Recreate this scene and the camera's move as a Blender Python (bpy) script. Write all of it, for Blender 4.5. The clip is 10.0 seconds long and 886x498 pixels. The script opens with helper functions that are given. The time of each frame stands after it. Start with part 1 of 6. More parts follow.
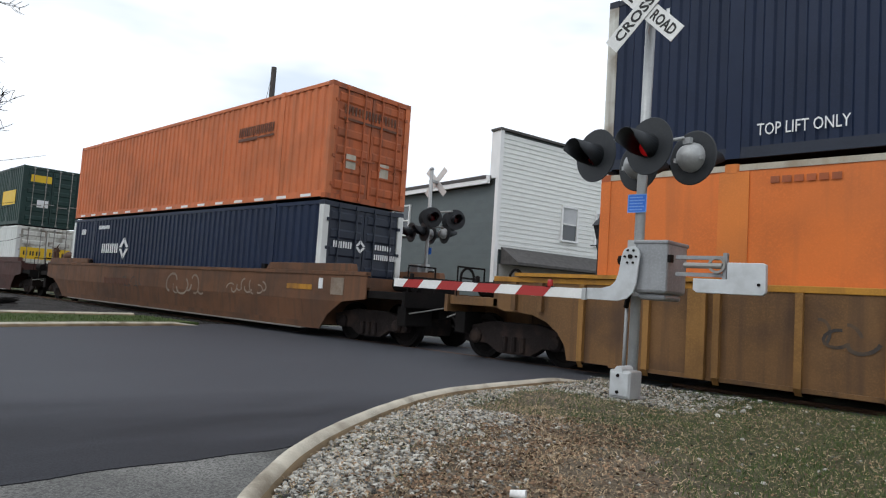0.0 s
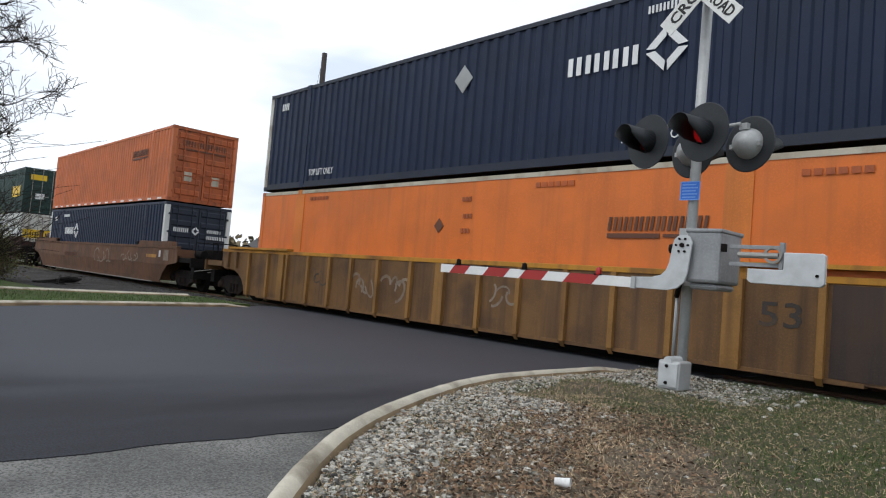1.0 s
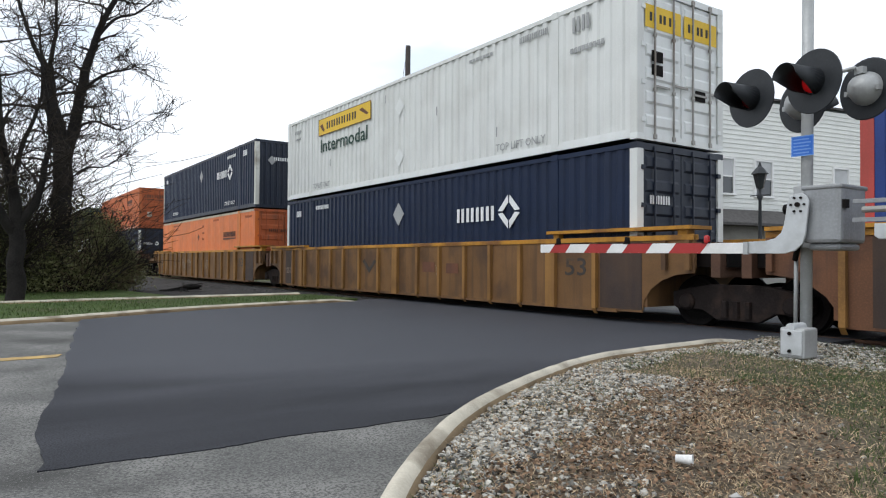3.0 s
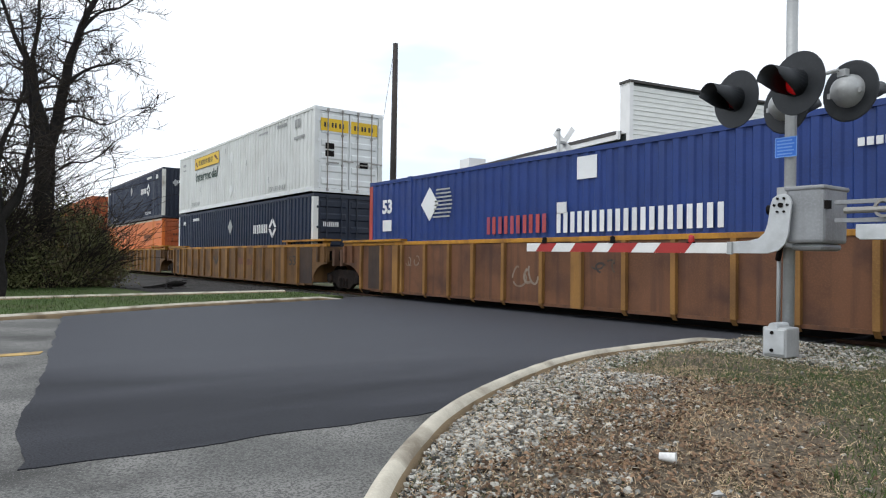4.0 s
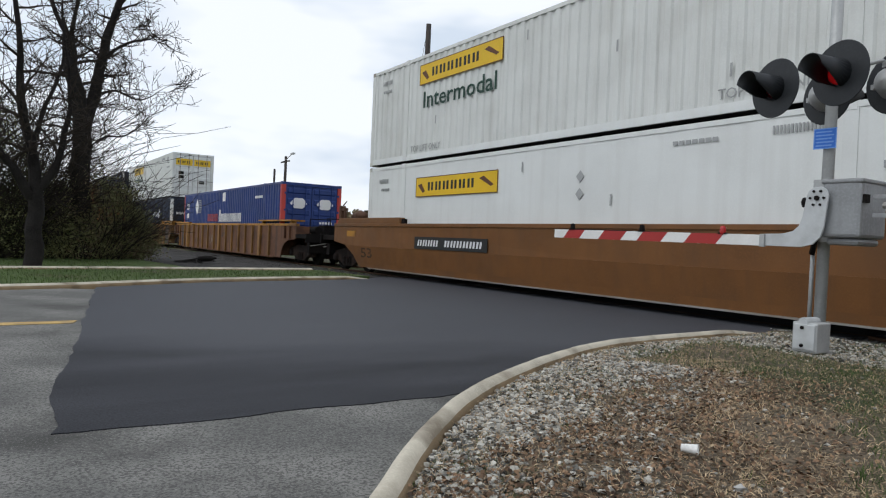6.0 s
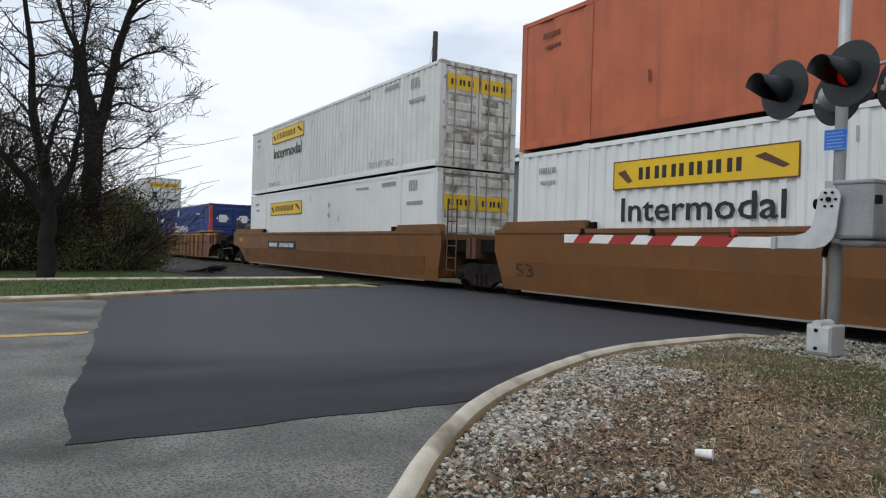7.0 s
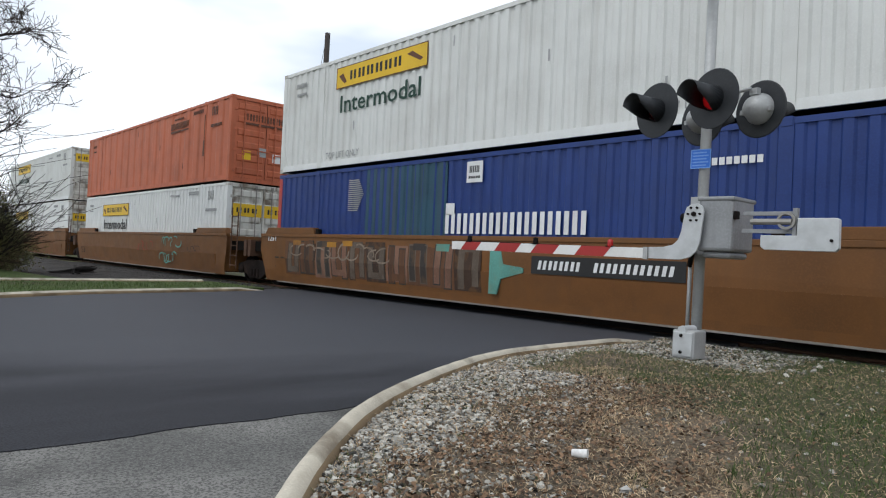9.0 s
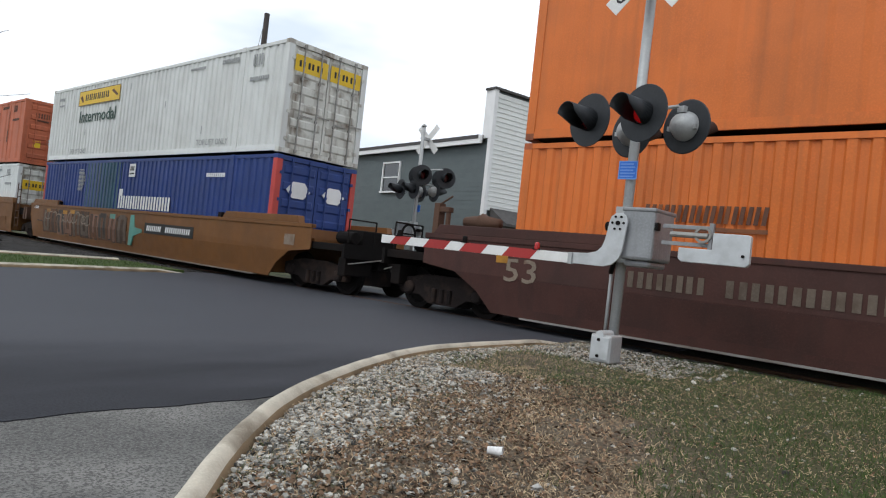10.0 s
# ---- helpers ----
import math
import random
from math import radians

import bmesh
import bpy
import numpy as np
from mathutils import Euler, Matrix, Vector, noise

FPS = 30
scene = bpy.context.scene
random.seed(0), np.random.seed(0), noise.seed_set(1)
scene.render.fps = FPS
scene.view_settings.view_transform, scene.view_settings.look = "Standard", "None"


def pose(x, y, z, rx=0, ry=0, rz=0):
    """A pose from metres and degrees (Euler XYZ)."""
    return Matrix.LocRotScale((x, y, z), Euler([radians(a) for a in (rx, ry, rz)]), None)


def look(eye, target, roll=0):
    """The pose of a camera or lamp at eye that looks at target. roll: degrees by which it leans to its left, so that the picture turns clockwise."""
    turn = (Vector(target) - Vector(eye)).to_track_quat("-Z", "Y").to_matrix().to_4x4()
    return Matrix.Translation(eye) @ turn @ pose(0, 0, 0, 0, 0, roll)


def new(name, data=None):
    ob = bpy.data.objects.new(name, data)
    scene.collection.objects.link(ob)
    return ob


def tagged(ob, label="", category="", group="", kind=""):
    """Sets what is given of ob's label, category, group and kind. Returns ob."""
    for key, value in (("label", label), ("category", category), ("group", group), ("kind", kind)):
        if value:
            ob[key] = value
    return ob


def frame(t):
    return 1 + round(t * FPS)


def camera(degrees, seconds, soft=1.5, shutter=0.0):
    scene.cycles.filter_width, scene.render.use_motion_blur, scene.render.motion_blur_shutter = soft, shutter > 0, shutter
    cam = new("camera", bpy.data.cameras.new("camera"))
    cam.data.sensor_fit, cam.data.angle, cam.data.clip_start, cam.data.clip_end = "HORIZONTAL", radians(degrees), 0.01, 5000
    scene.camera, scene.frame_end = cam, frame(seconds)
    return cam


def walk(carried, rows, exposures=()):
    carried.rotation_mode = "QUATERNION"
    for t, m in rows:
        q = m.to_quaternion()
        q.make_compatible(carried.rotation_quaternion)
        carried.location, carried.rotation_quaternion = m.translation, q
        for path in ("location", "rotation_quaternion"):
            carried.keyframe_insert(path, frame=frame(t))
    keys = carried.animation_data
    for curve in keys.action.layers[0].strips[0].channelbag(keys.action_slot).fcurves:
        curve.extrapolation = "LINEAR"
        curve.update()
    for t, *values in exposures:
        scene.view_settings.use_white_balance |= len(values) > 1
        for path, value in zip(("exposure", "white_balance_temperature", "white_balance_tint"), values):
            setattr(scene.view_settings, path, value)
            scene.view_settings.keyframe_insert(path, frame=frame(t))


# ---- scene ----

# ================= camera =================
cam = camera(66.1, 10.0, soft=1.15, shutter=0.0)
EYE = (0.0, 0.0, 1.07)
TURNS = [(0.0, 42.77, 4.16, -3.71), (0.2, 42.37, 4.01, -3.34), (0.5, 42.45, 3.24, -3.86), (0.7, 43.19, 3.8, -4.19), (1.0, 46.69, 2.7, -4.63), (1.2, 50.71, 0.34, -3.93),
         (1.3, 50.97, 0.81, -3.35), (1.5, 50.66, 1.71, -2.37), (1.8, 53.93, 1.91, -1.11), (2.0, 53.91, 1.28, -0.93), (2.2, 53.57, 0.93, -0.77), (2.5, 55.08, 1.38, -0.57),
         (2.7, 55.12, 1.06, -0.33), (3.8, 54.94, 0.95, -0.5), (4.0, 53.96, 0.89, -0.63), (4.2, 54.1, 1.08, -1.19), (4.5, 54.77, 0.79, -2.18), (5.0, 55.2, 0.3, -1.49),
         (5.5, 55.67, 0.05, -1.57), (5.7, 55.99, -0.47, -2.71), (6.8, 57.08, -0.87, -1.12), (7.0, 57.02, -0.06, -1.64), (7.2, 57.26, 0.41, -1.36), (7.5, 56.38, 1.73, -1.46),
         (7.8, 56.16, 2.64, -1.72), (8.0, 55.3, 2.57, -1.4), (8.2, 54.0, 2.4, -1.31), (8.5, 52.5, 1.7, -1.87), (8.8, 50.03, 0.63, -2.62), (9.0, 47.66, 0.73, -2.71),
         (9.2, 46.63, 0.38, -3.09), (9.5, 44.56, 1.04, -3.86), (9.8, 43.1, 1.95, -4.84), (10.0, 41.65, 0.77, -6.14)]
EXPOSURES = [(0.0, 0.09), (0.5, -0.03), (1.5, 0.21), (2.5, 0.25), (4.0, 0.3), (4.5, 0.05), (5.5, -0.1), (7.0, -0.09), (8.0, -0.01), (8.8, 0.02), (9.5, 0.17), (10.0, 0.11)]
walk(cam, [(t, pose(*EYE, 90 + pitch, roll, yaw)) for t, yaw, pitch, roll in TURNS], EXPOSURES)

# ================= sky and light =================
SUN_ELEV, SUN_AZ = 52.0, 190.0
world = bpy.data.worlds.new("overcast_sky")
scene.world = world
world.use_nodes = True
wn, wl = world.node_tree.nodes, world.node_tree.links
wn.clear()
w_out = wn.new("ShaderNodeOutputWorld")
w_bg = wn.new("ShaderNodeBackground")
w_sky = wn.new("ShaderNodeTexSky")
w_sky.sky_type, w_sky.sun_disc = "NISHITA", False
w_sky.sun_elevation, w_sky.sun_rotation = radians(SUN_ELEV), radians(SUN_AZ)
w_gain = wn.new("ShaderNodeMix")
w_gain.data_type, w_gain.blend_type = "RGBA", "MULTIPLY"
w_gain.inputs[0].default_value = 1.0
w_gain.inputs[7].default_value = (0.10, 0.10, 0.10, 1)
w_tc = wn.new("ShaderNodeTexCoord")
w_map = wn.new("ShaderNodeMapping")
w_map.inputs["Scale"].default_value = (1.6, 1.6, 5.0)
w_noise = wn.new("ShaderNodeTexNoise")
w_noise.inputs["Scale"].default_value, w_noise.inputs["Detail"].default_value = 1.5, 4.0
w_noise.inputs["Roughness"].default_value = 0.55
w_ramp = wn.new("ShaderNodeValToRGB")
w_ramp.color_ramp.elements[0].position, w_ramp.color_ramp.elements[0].color = 0.36, (0.68, 0.77, 0.89, 1)
w_ramp.color_ramp.elements[1].position, w_ramp.color_ramp.elements[1].color = 0.53, (0.955, 1.0, 1.06, 1)
w_mix = wn.new("ShaderNodeMix")
w_mix.data_type = "RGBA"
w_mix.inputs[0].default_value = 0.93
wl.new(w_tc.outputs["Generated"], w_map.inputs[0])
wl.new(w_map.outputs[0], w_noise.inputs["Vector"])
wl.new(w_noise.outputs["Fac"], w_ramp.inputs[0])
wl.new(w_sky.outputs[0], w_gain.inputs[6])
wl.new(w_gain.outputs[2], w_mix.inputs[6])
wl.new(w_ramp.outputs[0], w_mix.inputs[7])
wl.new(w_mix.outputs[2], w_bg.inputs[0])
w_bg.inputs[1].default_value = 1.12
wl.new(w_bg.outputs[0], w_out.inputs[0])

sun_data = bpy.data.lights.new("sun", "SUN")
sun_data.energy, sun_data.angle, sun_data.color = 0.95, radians(35), (1.0, 0.995, 0.98)
sun = new("sun", sun_data)
sun.matrix_world = look((-8, -45, 60), (0, 0, 0))


# ================= materials =================
def material(name, col, rough=0.6, metal=0.0, var=0.18, scale=1.2, grain=40.0, bump=0.1, dirt=0.0, dirt_col=(0.09, 0.06, 0.04),
             streak=0.0, spread=0.0, spec=0.4, dirt_scale=0.8, island=0.0):
    """Painted or raw surface: base colour, broad fading, fine grain, dirt blotches, streaks that run down, relief."""
    m = bpy.data.materials.new(name)
    m.use_nodes = True
    n, l = m.node_tree.nodes, m.node_tree.links
    b = n["Principled BSDF"]
    b.inputs["Roughness"].default_value, b.inputs["Metallic"].default_value = rough, metal
    b.inputs["Specular IOR Level"].default_value = spec
    tc = n.new("ShaderNodeTexCoord")
    info = n.new("ShaderNodeObjectInfo")
    shift = n.new("ShaderNodeVectorMath")
    shift.operation = "MULTIPLY_ADD"
    shift.inputs[1].default_value = (1, 1, 1)
    comb = n.new("ShaderNodeCombineXYZ")
    mul = n.new("ShaderNodeMath")
    mul.operation, mul.inputs[1].default_value = "MULTIPLY", 37.0
    l.new(info.outputs["Random"], mul.inputs[0])
    l.new(mul.outputs[0], comb.inputs[0]), l.new(mul.outputs[0], comb.inputs[1])
    l.new(tc.outputs["Object"], shift.inputs[0]), l.new(comb.outputs[0], shift.inputs[2])

    def tex(sc, detail=4.0, stretch=None, vec=shift):
        t = n.new("ShaderNodeTexNoise")
        t.inputs["Scale"].default_value, t.inputs["Detail"].default_value = sc, detail
        if stretch:
            mp = n.new("ShaderNodeMapping")
            mp.inputs["Scale"].default_value = stretch
            l.new(vec.outputs[0], mp.inputs[0])
            l.new(mp.outputs[0], t.inputs["Vector"])
        else:
            l.new(vec.outputs[0], t.inputs["Vector"])
        return t

    def mixed(fac, a, bcol, amount, lo=0.4, hi=0.65):
        r = n.new("ShaderNodeMapRange")
        r.inputs[1].default_value, r.inputs[2].default_value = lo, hi
        r.inputs[3].default_value, r.inputs[4].default_value = 0.0, amount
        l.new(fac, r.inputs[0])
        x = n.new("ShaderNodeMix")
        x.data_type = "RGBA"
        l.new(r.outputs[0], x.inputs[0])
        if isinstance(a, tuple):
            x.inputs[6].default_value = (*a, 1)
        else:
            l.new(a, x.inputs[6])
        x.inputs[7].default_value = (*bcol, 1)
        return x.outputs[2]

    faded = tuple(c * (1 - var) for c in col)
    light = tuple(min(1, c * (1 + var * 0.7) + 0.012 * var) for c in col)
    c = mixed(tex(scale).outputs["Fac"], tuple(col), faded, 1.0)
    c = mixed(tex(grain, 2.0).outputs["Fac"], c, light, 0.6, 0.45, 0.75)
    if spread or island:
        hsv = n.new("ShaderNodeHueSaturation")
        r = n.new("ShaderNodeMapRange")
        r.inputs[3].default_value, r.inputs[4].default_value = 1 - (spread or island), 1 + (spread or island)
        if island:
            geo = n.new("ShaderNodeNewGeometry")
            l.new(geo.outputs["Random Per Island"], r.inputs[0])
        else:
            l.new(info.outputs["Random"], r.inputs[0])
        l.new(r.outputs[0], hsv.inputs["Value"])
        l.new(c, hsv.inputs["Color"])
        c = hsv.outputs[0]
    if streak:
        c = mixed(tex(1.0, 5.0, (5.0, 5.0, 0.25)).outputs["Fac"], c, dirt_col, streak, 0.5, 0.72)
    if dirt:
        c = mixed(tex(dirt_scale, 7.0).outputs["Fac"], c, dirt_col, dirt, 0.5, 0.68)
    l.new(c, b.inputs["Base Color"])
    rr = n.new("ShaderNodeMapRange")
    rr.inputs[3].default_value, rr.inputs[4].default_value = max(0.05, rough - 0.12), min(1, rough + 0.12)
    l.new(tex(scale * 3).outputs["Fac"], rr.inputs[0])
    l.new(rr.outputs[0], b.inputs["Roughness"])
    if bump:
        bp = n.new("ShaderNodeBump")
        bp.inputs["Strength"].default_value, bp.inputs["Distance"].default_value = bump, 0.01
        l.new(tex(grain * 0.6, 3.0).outputs["Fac"], bp.inputs["Height"])
        l.new(bp.outputs[0], b.inputs["Normal"])
    return m


def glowing(name, col, strength):
    m = material(name, col, 0.25)
    b = m.node_tree.nodes["Principled BSDF"]
    b.inputs["Emission Color"].default_value, b.inputs["Emission Strength"].default_value = (*col, 1), strength
    return m


def ground_mix(name, base, other, sc, lo, hi, third=None, sc3=0.3, lo3=0.5, hi3=0.6, grain=60.0, bump=0.6, rough=0.9, bump_dist=0.02, side=None, wander=1.0, stretch=(1.0, 1.0, 1.0)):
    """Loose ground: two or three colours that meet along broken noise borders."""
    m = bpy.data.materials.new(name)
    m.use_nodes = True
    n, l = m.node_tree.nodes, m.node_tree.links
    b = n["Principled BSDF"]
    b.inputs["Roughness"].default_value = rough
    b.inputs["Specular IOR Level"].default_value = 0.25
    tc = n.new("ShaderNodeTexCoord")

    def noise_of(s, d):
        t = n.new("ShaderNodeTexNoise")
        t.inputs["Scale"].default_value, t.inputs["Detail"].default_value = s, d
        if s < 10 and stretch != (1.0, 1.0, 1.0):
            mp = n.new("ShaderNodeMapping")
            mp.inputs["Scale"].default_value = stretch
            l.new(tc.outputs["Object"], mp.inputs[0]), l.new(mp.outputs[0], t.inputs["Vector"])
        else:
            l.new(tc.outputs["Object"], t.inputs["Vector"])
        return t.outputs["Fac"]

    def blend(a, bb, f, lo_, hi_, amount=1.0):
        r = n.new("ShaderNodeMapRange")
        r.inputs[1].default_value, r.inputs[2].default_value, r.inputs[4].default_value = lo_, hi_, amount
        l.new(f, r.inputs[0])
        x = n.new("ShaderNodeMix")
        x.data_type = "RGBA"
        l.new(r.outputs[0], x.inputs[0])
        for sock, v in ((x.inputs[6], a), (x.inputs[7], bb)):
            if isinstance(v, tuple):
                sock.default_value = (*v, 1)
            else:
                l.new(v, sock)
        return x.outputs[2]

    c = blend(base, other, noise_of(sc, 8.0), lo, hi)
    if third:
        c = blend(c, third, noise_of(sc3, 6.0), lo3, hi3)
    if side:
        # a second colour that takes over on one side of a slanting line
        ax, ay, off, colour = side
        dot = n.new("ShaderNodeVectorMath")
        dot.operation = "DOT_PRODUCT"
        dot.inputs[1].default_value = (ax, ay, 0)
        l.new(tc.outputs["Object"], dot.inputs[0])
        add = n.new("ShaderNodeMath")
        add.operation = "MULTIPLY_ADD"
        add.inputs[1].default_value = wander
        l.new(noise_of(1.4 / wander, 6.0), add.inputs[0]), l.new(dot.outputs["Value"], add.inputs[2])
        c = blend(c, colour, add.outputs[0], off + wander * 0.5 - 0.25 * wander ** 0.5, off + wander * 0.5 + 0.25 * wander ** 0.5, 0.85)
    c = blend(c, tuple(min(0.6, x * 2.0) for x in base), noise_of(grain * 1.4, 2.0), 0.57, 0.66, 0.6)
    c = blend(c, tuple(x * 0.45 for x in base), noise_of(grain, 3.0), 0.46, 0.60, 0.8)
    l.new(c, b.inputs["Base Color"])
    bp = n.new("ShaderNodeBump")
    bp.inputs["Strength"].default_value, bp.inputs["Distance"].default_value = bump, bump_dist
    l.new(noise_of(grain * 0.7, 4.0), bp.inputs["Height"])
    l.new(bp.outputs[0], b.inputs["Normal"])
    return m


MAT = {
    "orange": material("orange_paint", (0.66, 0.16, 0.025), 0.5, var=0.14, streak=0.3, dirt=0.2, dirt_col=(0.25, 0.09, 0.03)),
    "orange_faded": material("faded_orange_paint", (0.56, 0.15, 0.05), 0.6, var=0.16, streak=0.35, dirt=0.25, dirt_col=(0.22, 0.09, 0.04)),
    "orange_red": material("red_orange_paint", (0.48, 0.125, 0.056), 0.6, var=0.16, streak=0.4, dirt=0.2, dirt_col=(0.2, 0.07, 0.04)),
    "orange_end": material("weathered_orange_paint", (0.42, 0.10, 0.03), 0.65, var=0.2, streak=0.6, dirt=0.5, dirt_col=(0.10, 0.05, 0.03)),
    "navy": material("navy_paint", (0.008, 0.017, 0.045), 0.5, var=0.2, streak=0.2, dirt=0.12, dirt_col=(0.02, 0.028, 0.05), spec=0.25),
    "navy_dark": material("dark_navy_paint", (0.010, 0.016, 0.032), 0.5, var=0.2, dirt=0.3, dirt_col=(0.03, 0.035, 0.045)),
    "blue": material("blue_paint", (0.012, 0.040, 0.185), 0.5, var=0.2, streak=0.3, dirt=0.2, dirt_col=(0.02, 0.04, 0.12)),
    "teal": material("teal_patch_paint", (0.022, 0.075, 0.115), 0.55, var=0.2, streak=0.3),
    "white": material("white_container_paint", (0.66, 0.675, 0.655), 0.5, var=0.08, streak=0.22, dirt=0.18, dirt_col=(0.36, 0.34, 0.3)),
    "white_clean": material("bright_white_paint", (0.70, 0.72, 0.71), 0.5, var=0.06, streak=0.15, dirt=0.1, dirt_col=(0.45, 0.43, 0.4)),
    "white_end": material("grimy_white_paint", (0.62, 0.62, 0.57), 0.6, var=0.1, streak=0.8, dirt=0.85, dirt_col=(0.13, 0.09, 0.055), dirt_scale=1.6),
    "green": material("dark_green_paint", (0.008, 0.035, 0.030), 0.55, var=0.2, dirt=0.3, dirt_col=(0.03, 0.05, 0.045)),
    "cream": material("cream_rail_paint", (0.46, 0.42, 0.34), 0.6, streak=0.5, dirt=0.4, dirt_col=(0.2, 0.14, 0.08)),
    "red": material("red_post_paint", (0.5, 0.06, 0.05), 0.55, streak=0.3),
    "yellow_logo": material("yellow_decal", (0.72, 0.46, 0.015), 0.5, var=0.1, dirt=0.15, dirt_col=(0.4, 0.28, 0.05)),
    "black_print": material("black_print", (0.02, 0.02, 0.02), 0.6),
    "green_print": material("dark_green_print", (0.012, 0.05, 0.035), 0.6),
    "white_print": material("white_print", (0.75, 0.76, 0.76), 0.6, var=0.12, dirt=0.2, dirt_col=(0.4, 0.4, 0.4)),
    "faded_print": material("faded_dark_print", (0.12, 0.05, 0.03), 0.7, var=0.3, dirt=0.5, dirt_col=(0.3, 0.1, 0.03)),
    "red_print": material("faded_red_print", (0.42, 0.07, 0.07), 0.6, var=0.3, dirt=0.5, dirt_col=(0.1, 0.06, 0.2)),
    "grey_print": material("grey_print", (0.35, 0.36, 0.36), 0.7, var=0.2),
    "car_rib": material("worn_ochre_rib_paint", (0.27, 0.135, 0.035), 0.7, var=0.25, streak=0.5, dirt=0.5, dirt_col=(0.08, 0.04, 0.018)),
    "mech": material("dull_galvanised_housing", (0.30, 0.31, 0.32), 0.5, metal=0.3, var=0.2, streak=0.5, dirt=0.3, dirt_col=(0.16, 0.16, 0.16), scale=4),
    "orange_light": material("light_orange_post_paint", (0.66, 0.19, 0.03), 0.55, var=0.15, streak=0.4, dirt=0.2, dirt_col=(0.3, 0.1, 0.03)),
    "car_yellow": material("weathered_yellow_brown_car_paint", (0.165, 0.084, 0.030), 0.7, var=0.28, streak=0.75, dirt=0.75, dirt_col=(0.06, 0.032, 0.018), dirt_scale=1.3),
    "car_rust": material("rust_streaked_brown_car_paint", (0.150, 0.066, 0.032), 0.75, var=0.3, streak=0.75, dirt=0.75, dirt_col=(0.055, 0.026, 0.018), dirt_scale=1.3),
    "car_sill": material("yellow_sill_paint", (0.43, 0.20, 0.02), 0.6, var=0.3, streak=0.5, dirt=0.8, dirt_col=(0.13, 0.055, 0.02), dirt_scale=1.2),
    "car_tan": material("tan_brown_car_paint", (0.17, 0.070, 0.018), 0.6, var=0.2, streak=0.5, dirt=0.55, dirt_col=(0.12, 0.055, 0.02)),
    "car_brown": material("grimy_brown_car_paint", (0.135, 0.06, 0.028), 0.75, var=0.25, streak=0.6, dirt=0.6, dirt_col=(0.05, 0.03, 0.02)),
    "car_dark": material("dark_oxide_car_paint", (0.065, 0.024, 0.018), 0.75, var=0.25, streak=0.4, dirt=0.5, dirt_col=(0.03, 0.015, 0.012)),
    "iron": material("black_grimy_iron", (0.008, 0.0068, 0.0065), 0.8, var=0.3, dirt=0.5, dirt_col=(0.018, 0.011, 0.009), bump=0.3, spec=0.12),
    "truck_iron": material("dusty_brown_black_iron", (0.019, 0.014, 0.013), 0.8, var=0.35, dirt=0.6, dirt_col=(0.055, 0.035, 0.026), dirt_scale=3, bump=0.3, spec=0.15),
    "steel": material("worn_bright_steel", (0.28, 0.26, 0.25), 0.45, metal=0.8, dirt=0.4, dirt_col=(0.12, 0.08, 0.05)),
    "rust": material("rusty_rail_steel", (0.10, 0.05, 0.03), 0.8, var=0.3, bump=0.3),
    "rod": material("galvanised_rod", (0.30, 0.29, 0.27), 0.5, metal=0.5, dirt=0.5, dirt_col=(0.12, 0.08, 0.05)),
    "alu": material("weathered_silver_paint", (0.40, 0.41, 0.41), 0.5, metal=0.25, var=0.15, streak=0.4, dirt=0.4, dirt_col=(0.25, 0.25, 0.24), scale=4),
    "alu_bright": material("bright_silver_paint", (0.52, 0.54, 0.55), 0.45, metal=0.15, var=0.12, dirt=0.35, dirt_col=(0.36, 0.37, 0.36), scale=5, dirt_scale=5),
    "signal_black": material("signal_black_paint", (0.022, 0.025, 0.029), 0.55, var=0.2, scale=4),
    "arm_white": material("reflective_white_tape", (0.74, 0.74, 0.72), 0.5, var=0.1, dirt=0.2, dirt_col=(0.5, 0.48, 0.42), dirt_scale=4),
    "arm_red": material("reflective_red_tape", (0.36, 0.028, 0.026), 0.45, var=0.15),
    "blue_sign": material("blue_sign_sheet", (0.03, 0.16, 0.62), 0.45, var=0.1),
    "kerb": material("stained_yellowish_concrete", (0.50, 0.46, 0.375), 0.9, var=0.3, scale=3, dirt=0.75, dirt_col=(0.13, 0.10, 0.065), dirt_scale=2.5, bump=0.5, grain=90),
    "kerb_stain": material("soil_stained_concrete", (0.23, 0.165, 0.095), 0.92, var=0.3, scale=3, dirt=0.7, dirt_col=(0.10, 0.07, 0.04), dirt_scale=3, bump=0.5, grain=90),
    "concrete": material("grey_concrete", (0.34, 0.33, 0.31), 0.9, var=0.2, dirt=0.4, dirt_col=(0.16, 0.15, 0.13), bump=0.4),
    "siding": material("white_vinyl_siding", (0.72, 0.73, 0.70), 0.6, var=0.05, streak=0.12, dirt_col=(0.45, 0.45, 0.42), spread=0.03),
    "trim": material("white_trim_paint", (0.78, 0.78, 0.77), 0.55, var=0.06),
    "grey_wall": material("slate_grey_siding", (0.115, 0.138, 0.141), 0.7, var=0.1, spread=0.02),
    "shingle": material("dark_asphalt_shingle", (0.085, 0.08, 0.078), 0.95, var=0.3, scale=6, bump=0.6),
    "brick": material("red_brick", (0.155, 0.046, 0.037), 0.85, var=0.25, scale=2, dirt=0.3, dirt_col=(0.12, 0.04, 0.03), spread=0.12),
    "window": material("dark_window_glass", (0.03, 0.035, 0.04), 0.08, var=0.3, scale=0.5, spec=0.8, bump=0),
    "curtain": material("pale_blind", (0.5, 0.51, 0.52), 0.8),
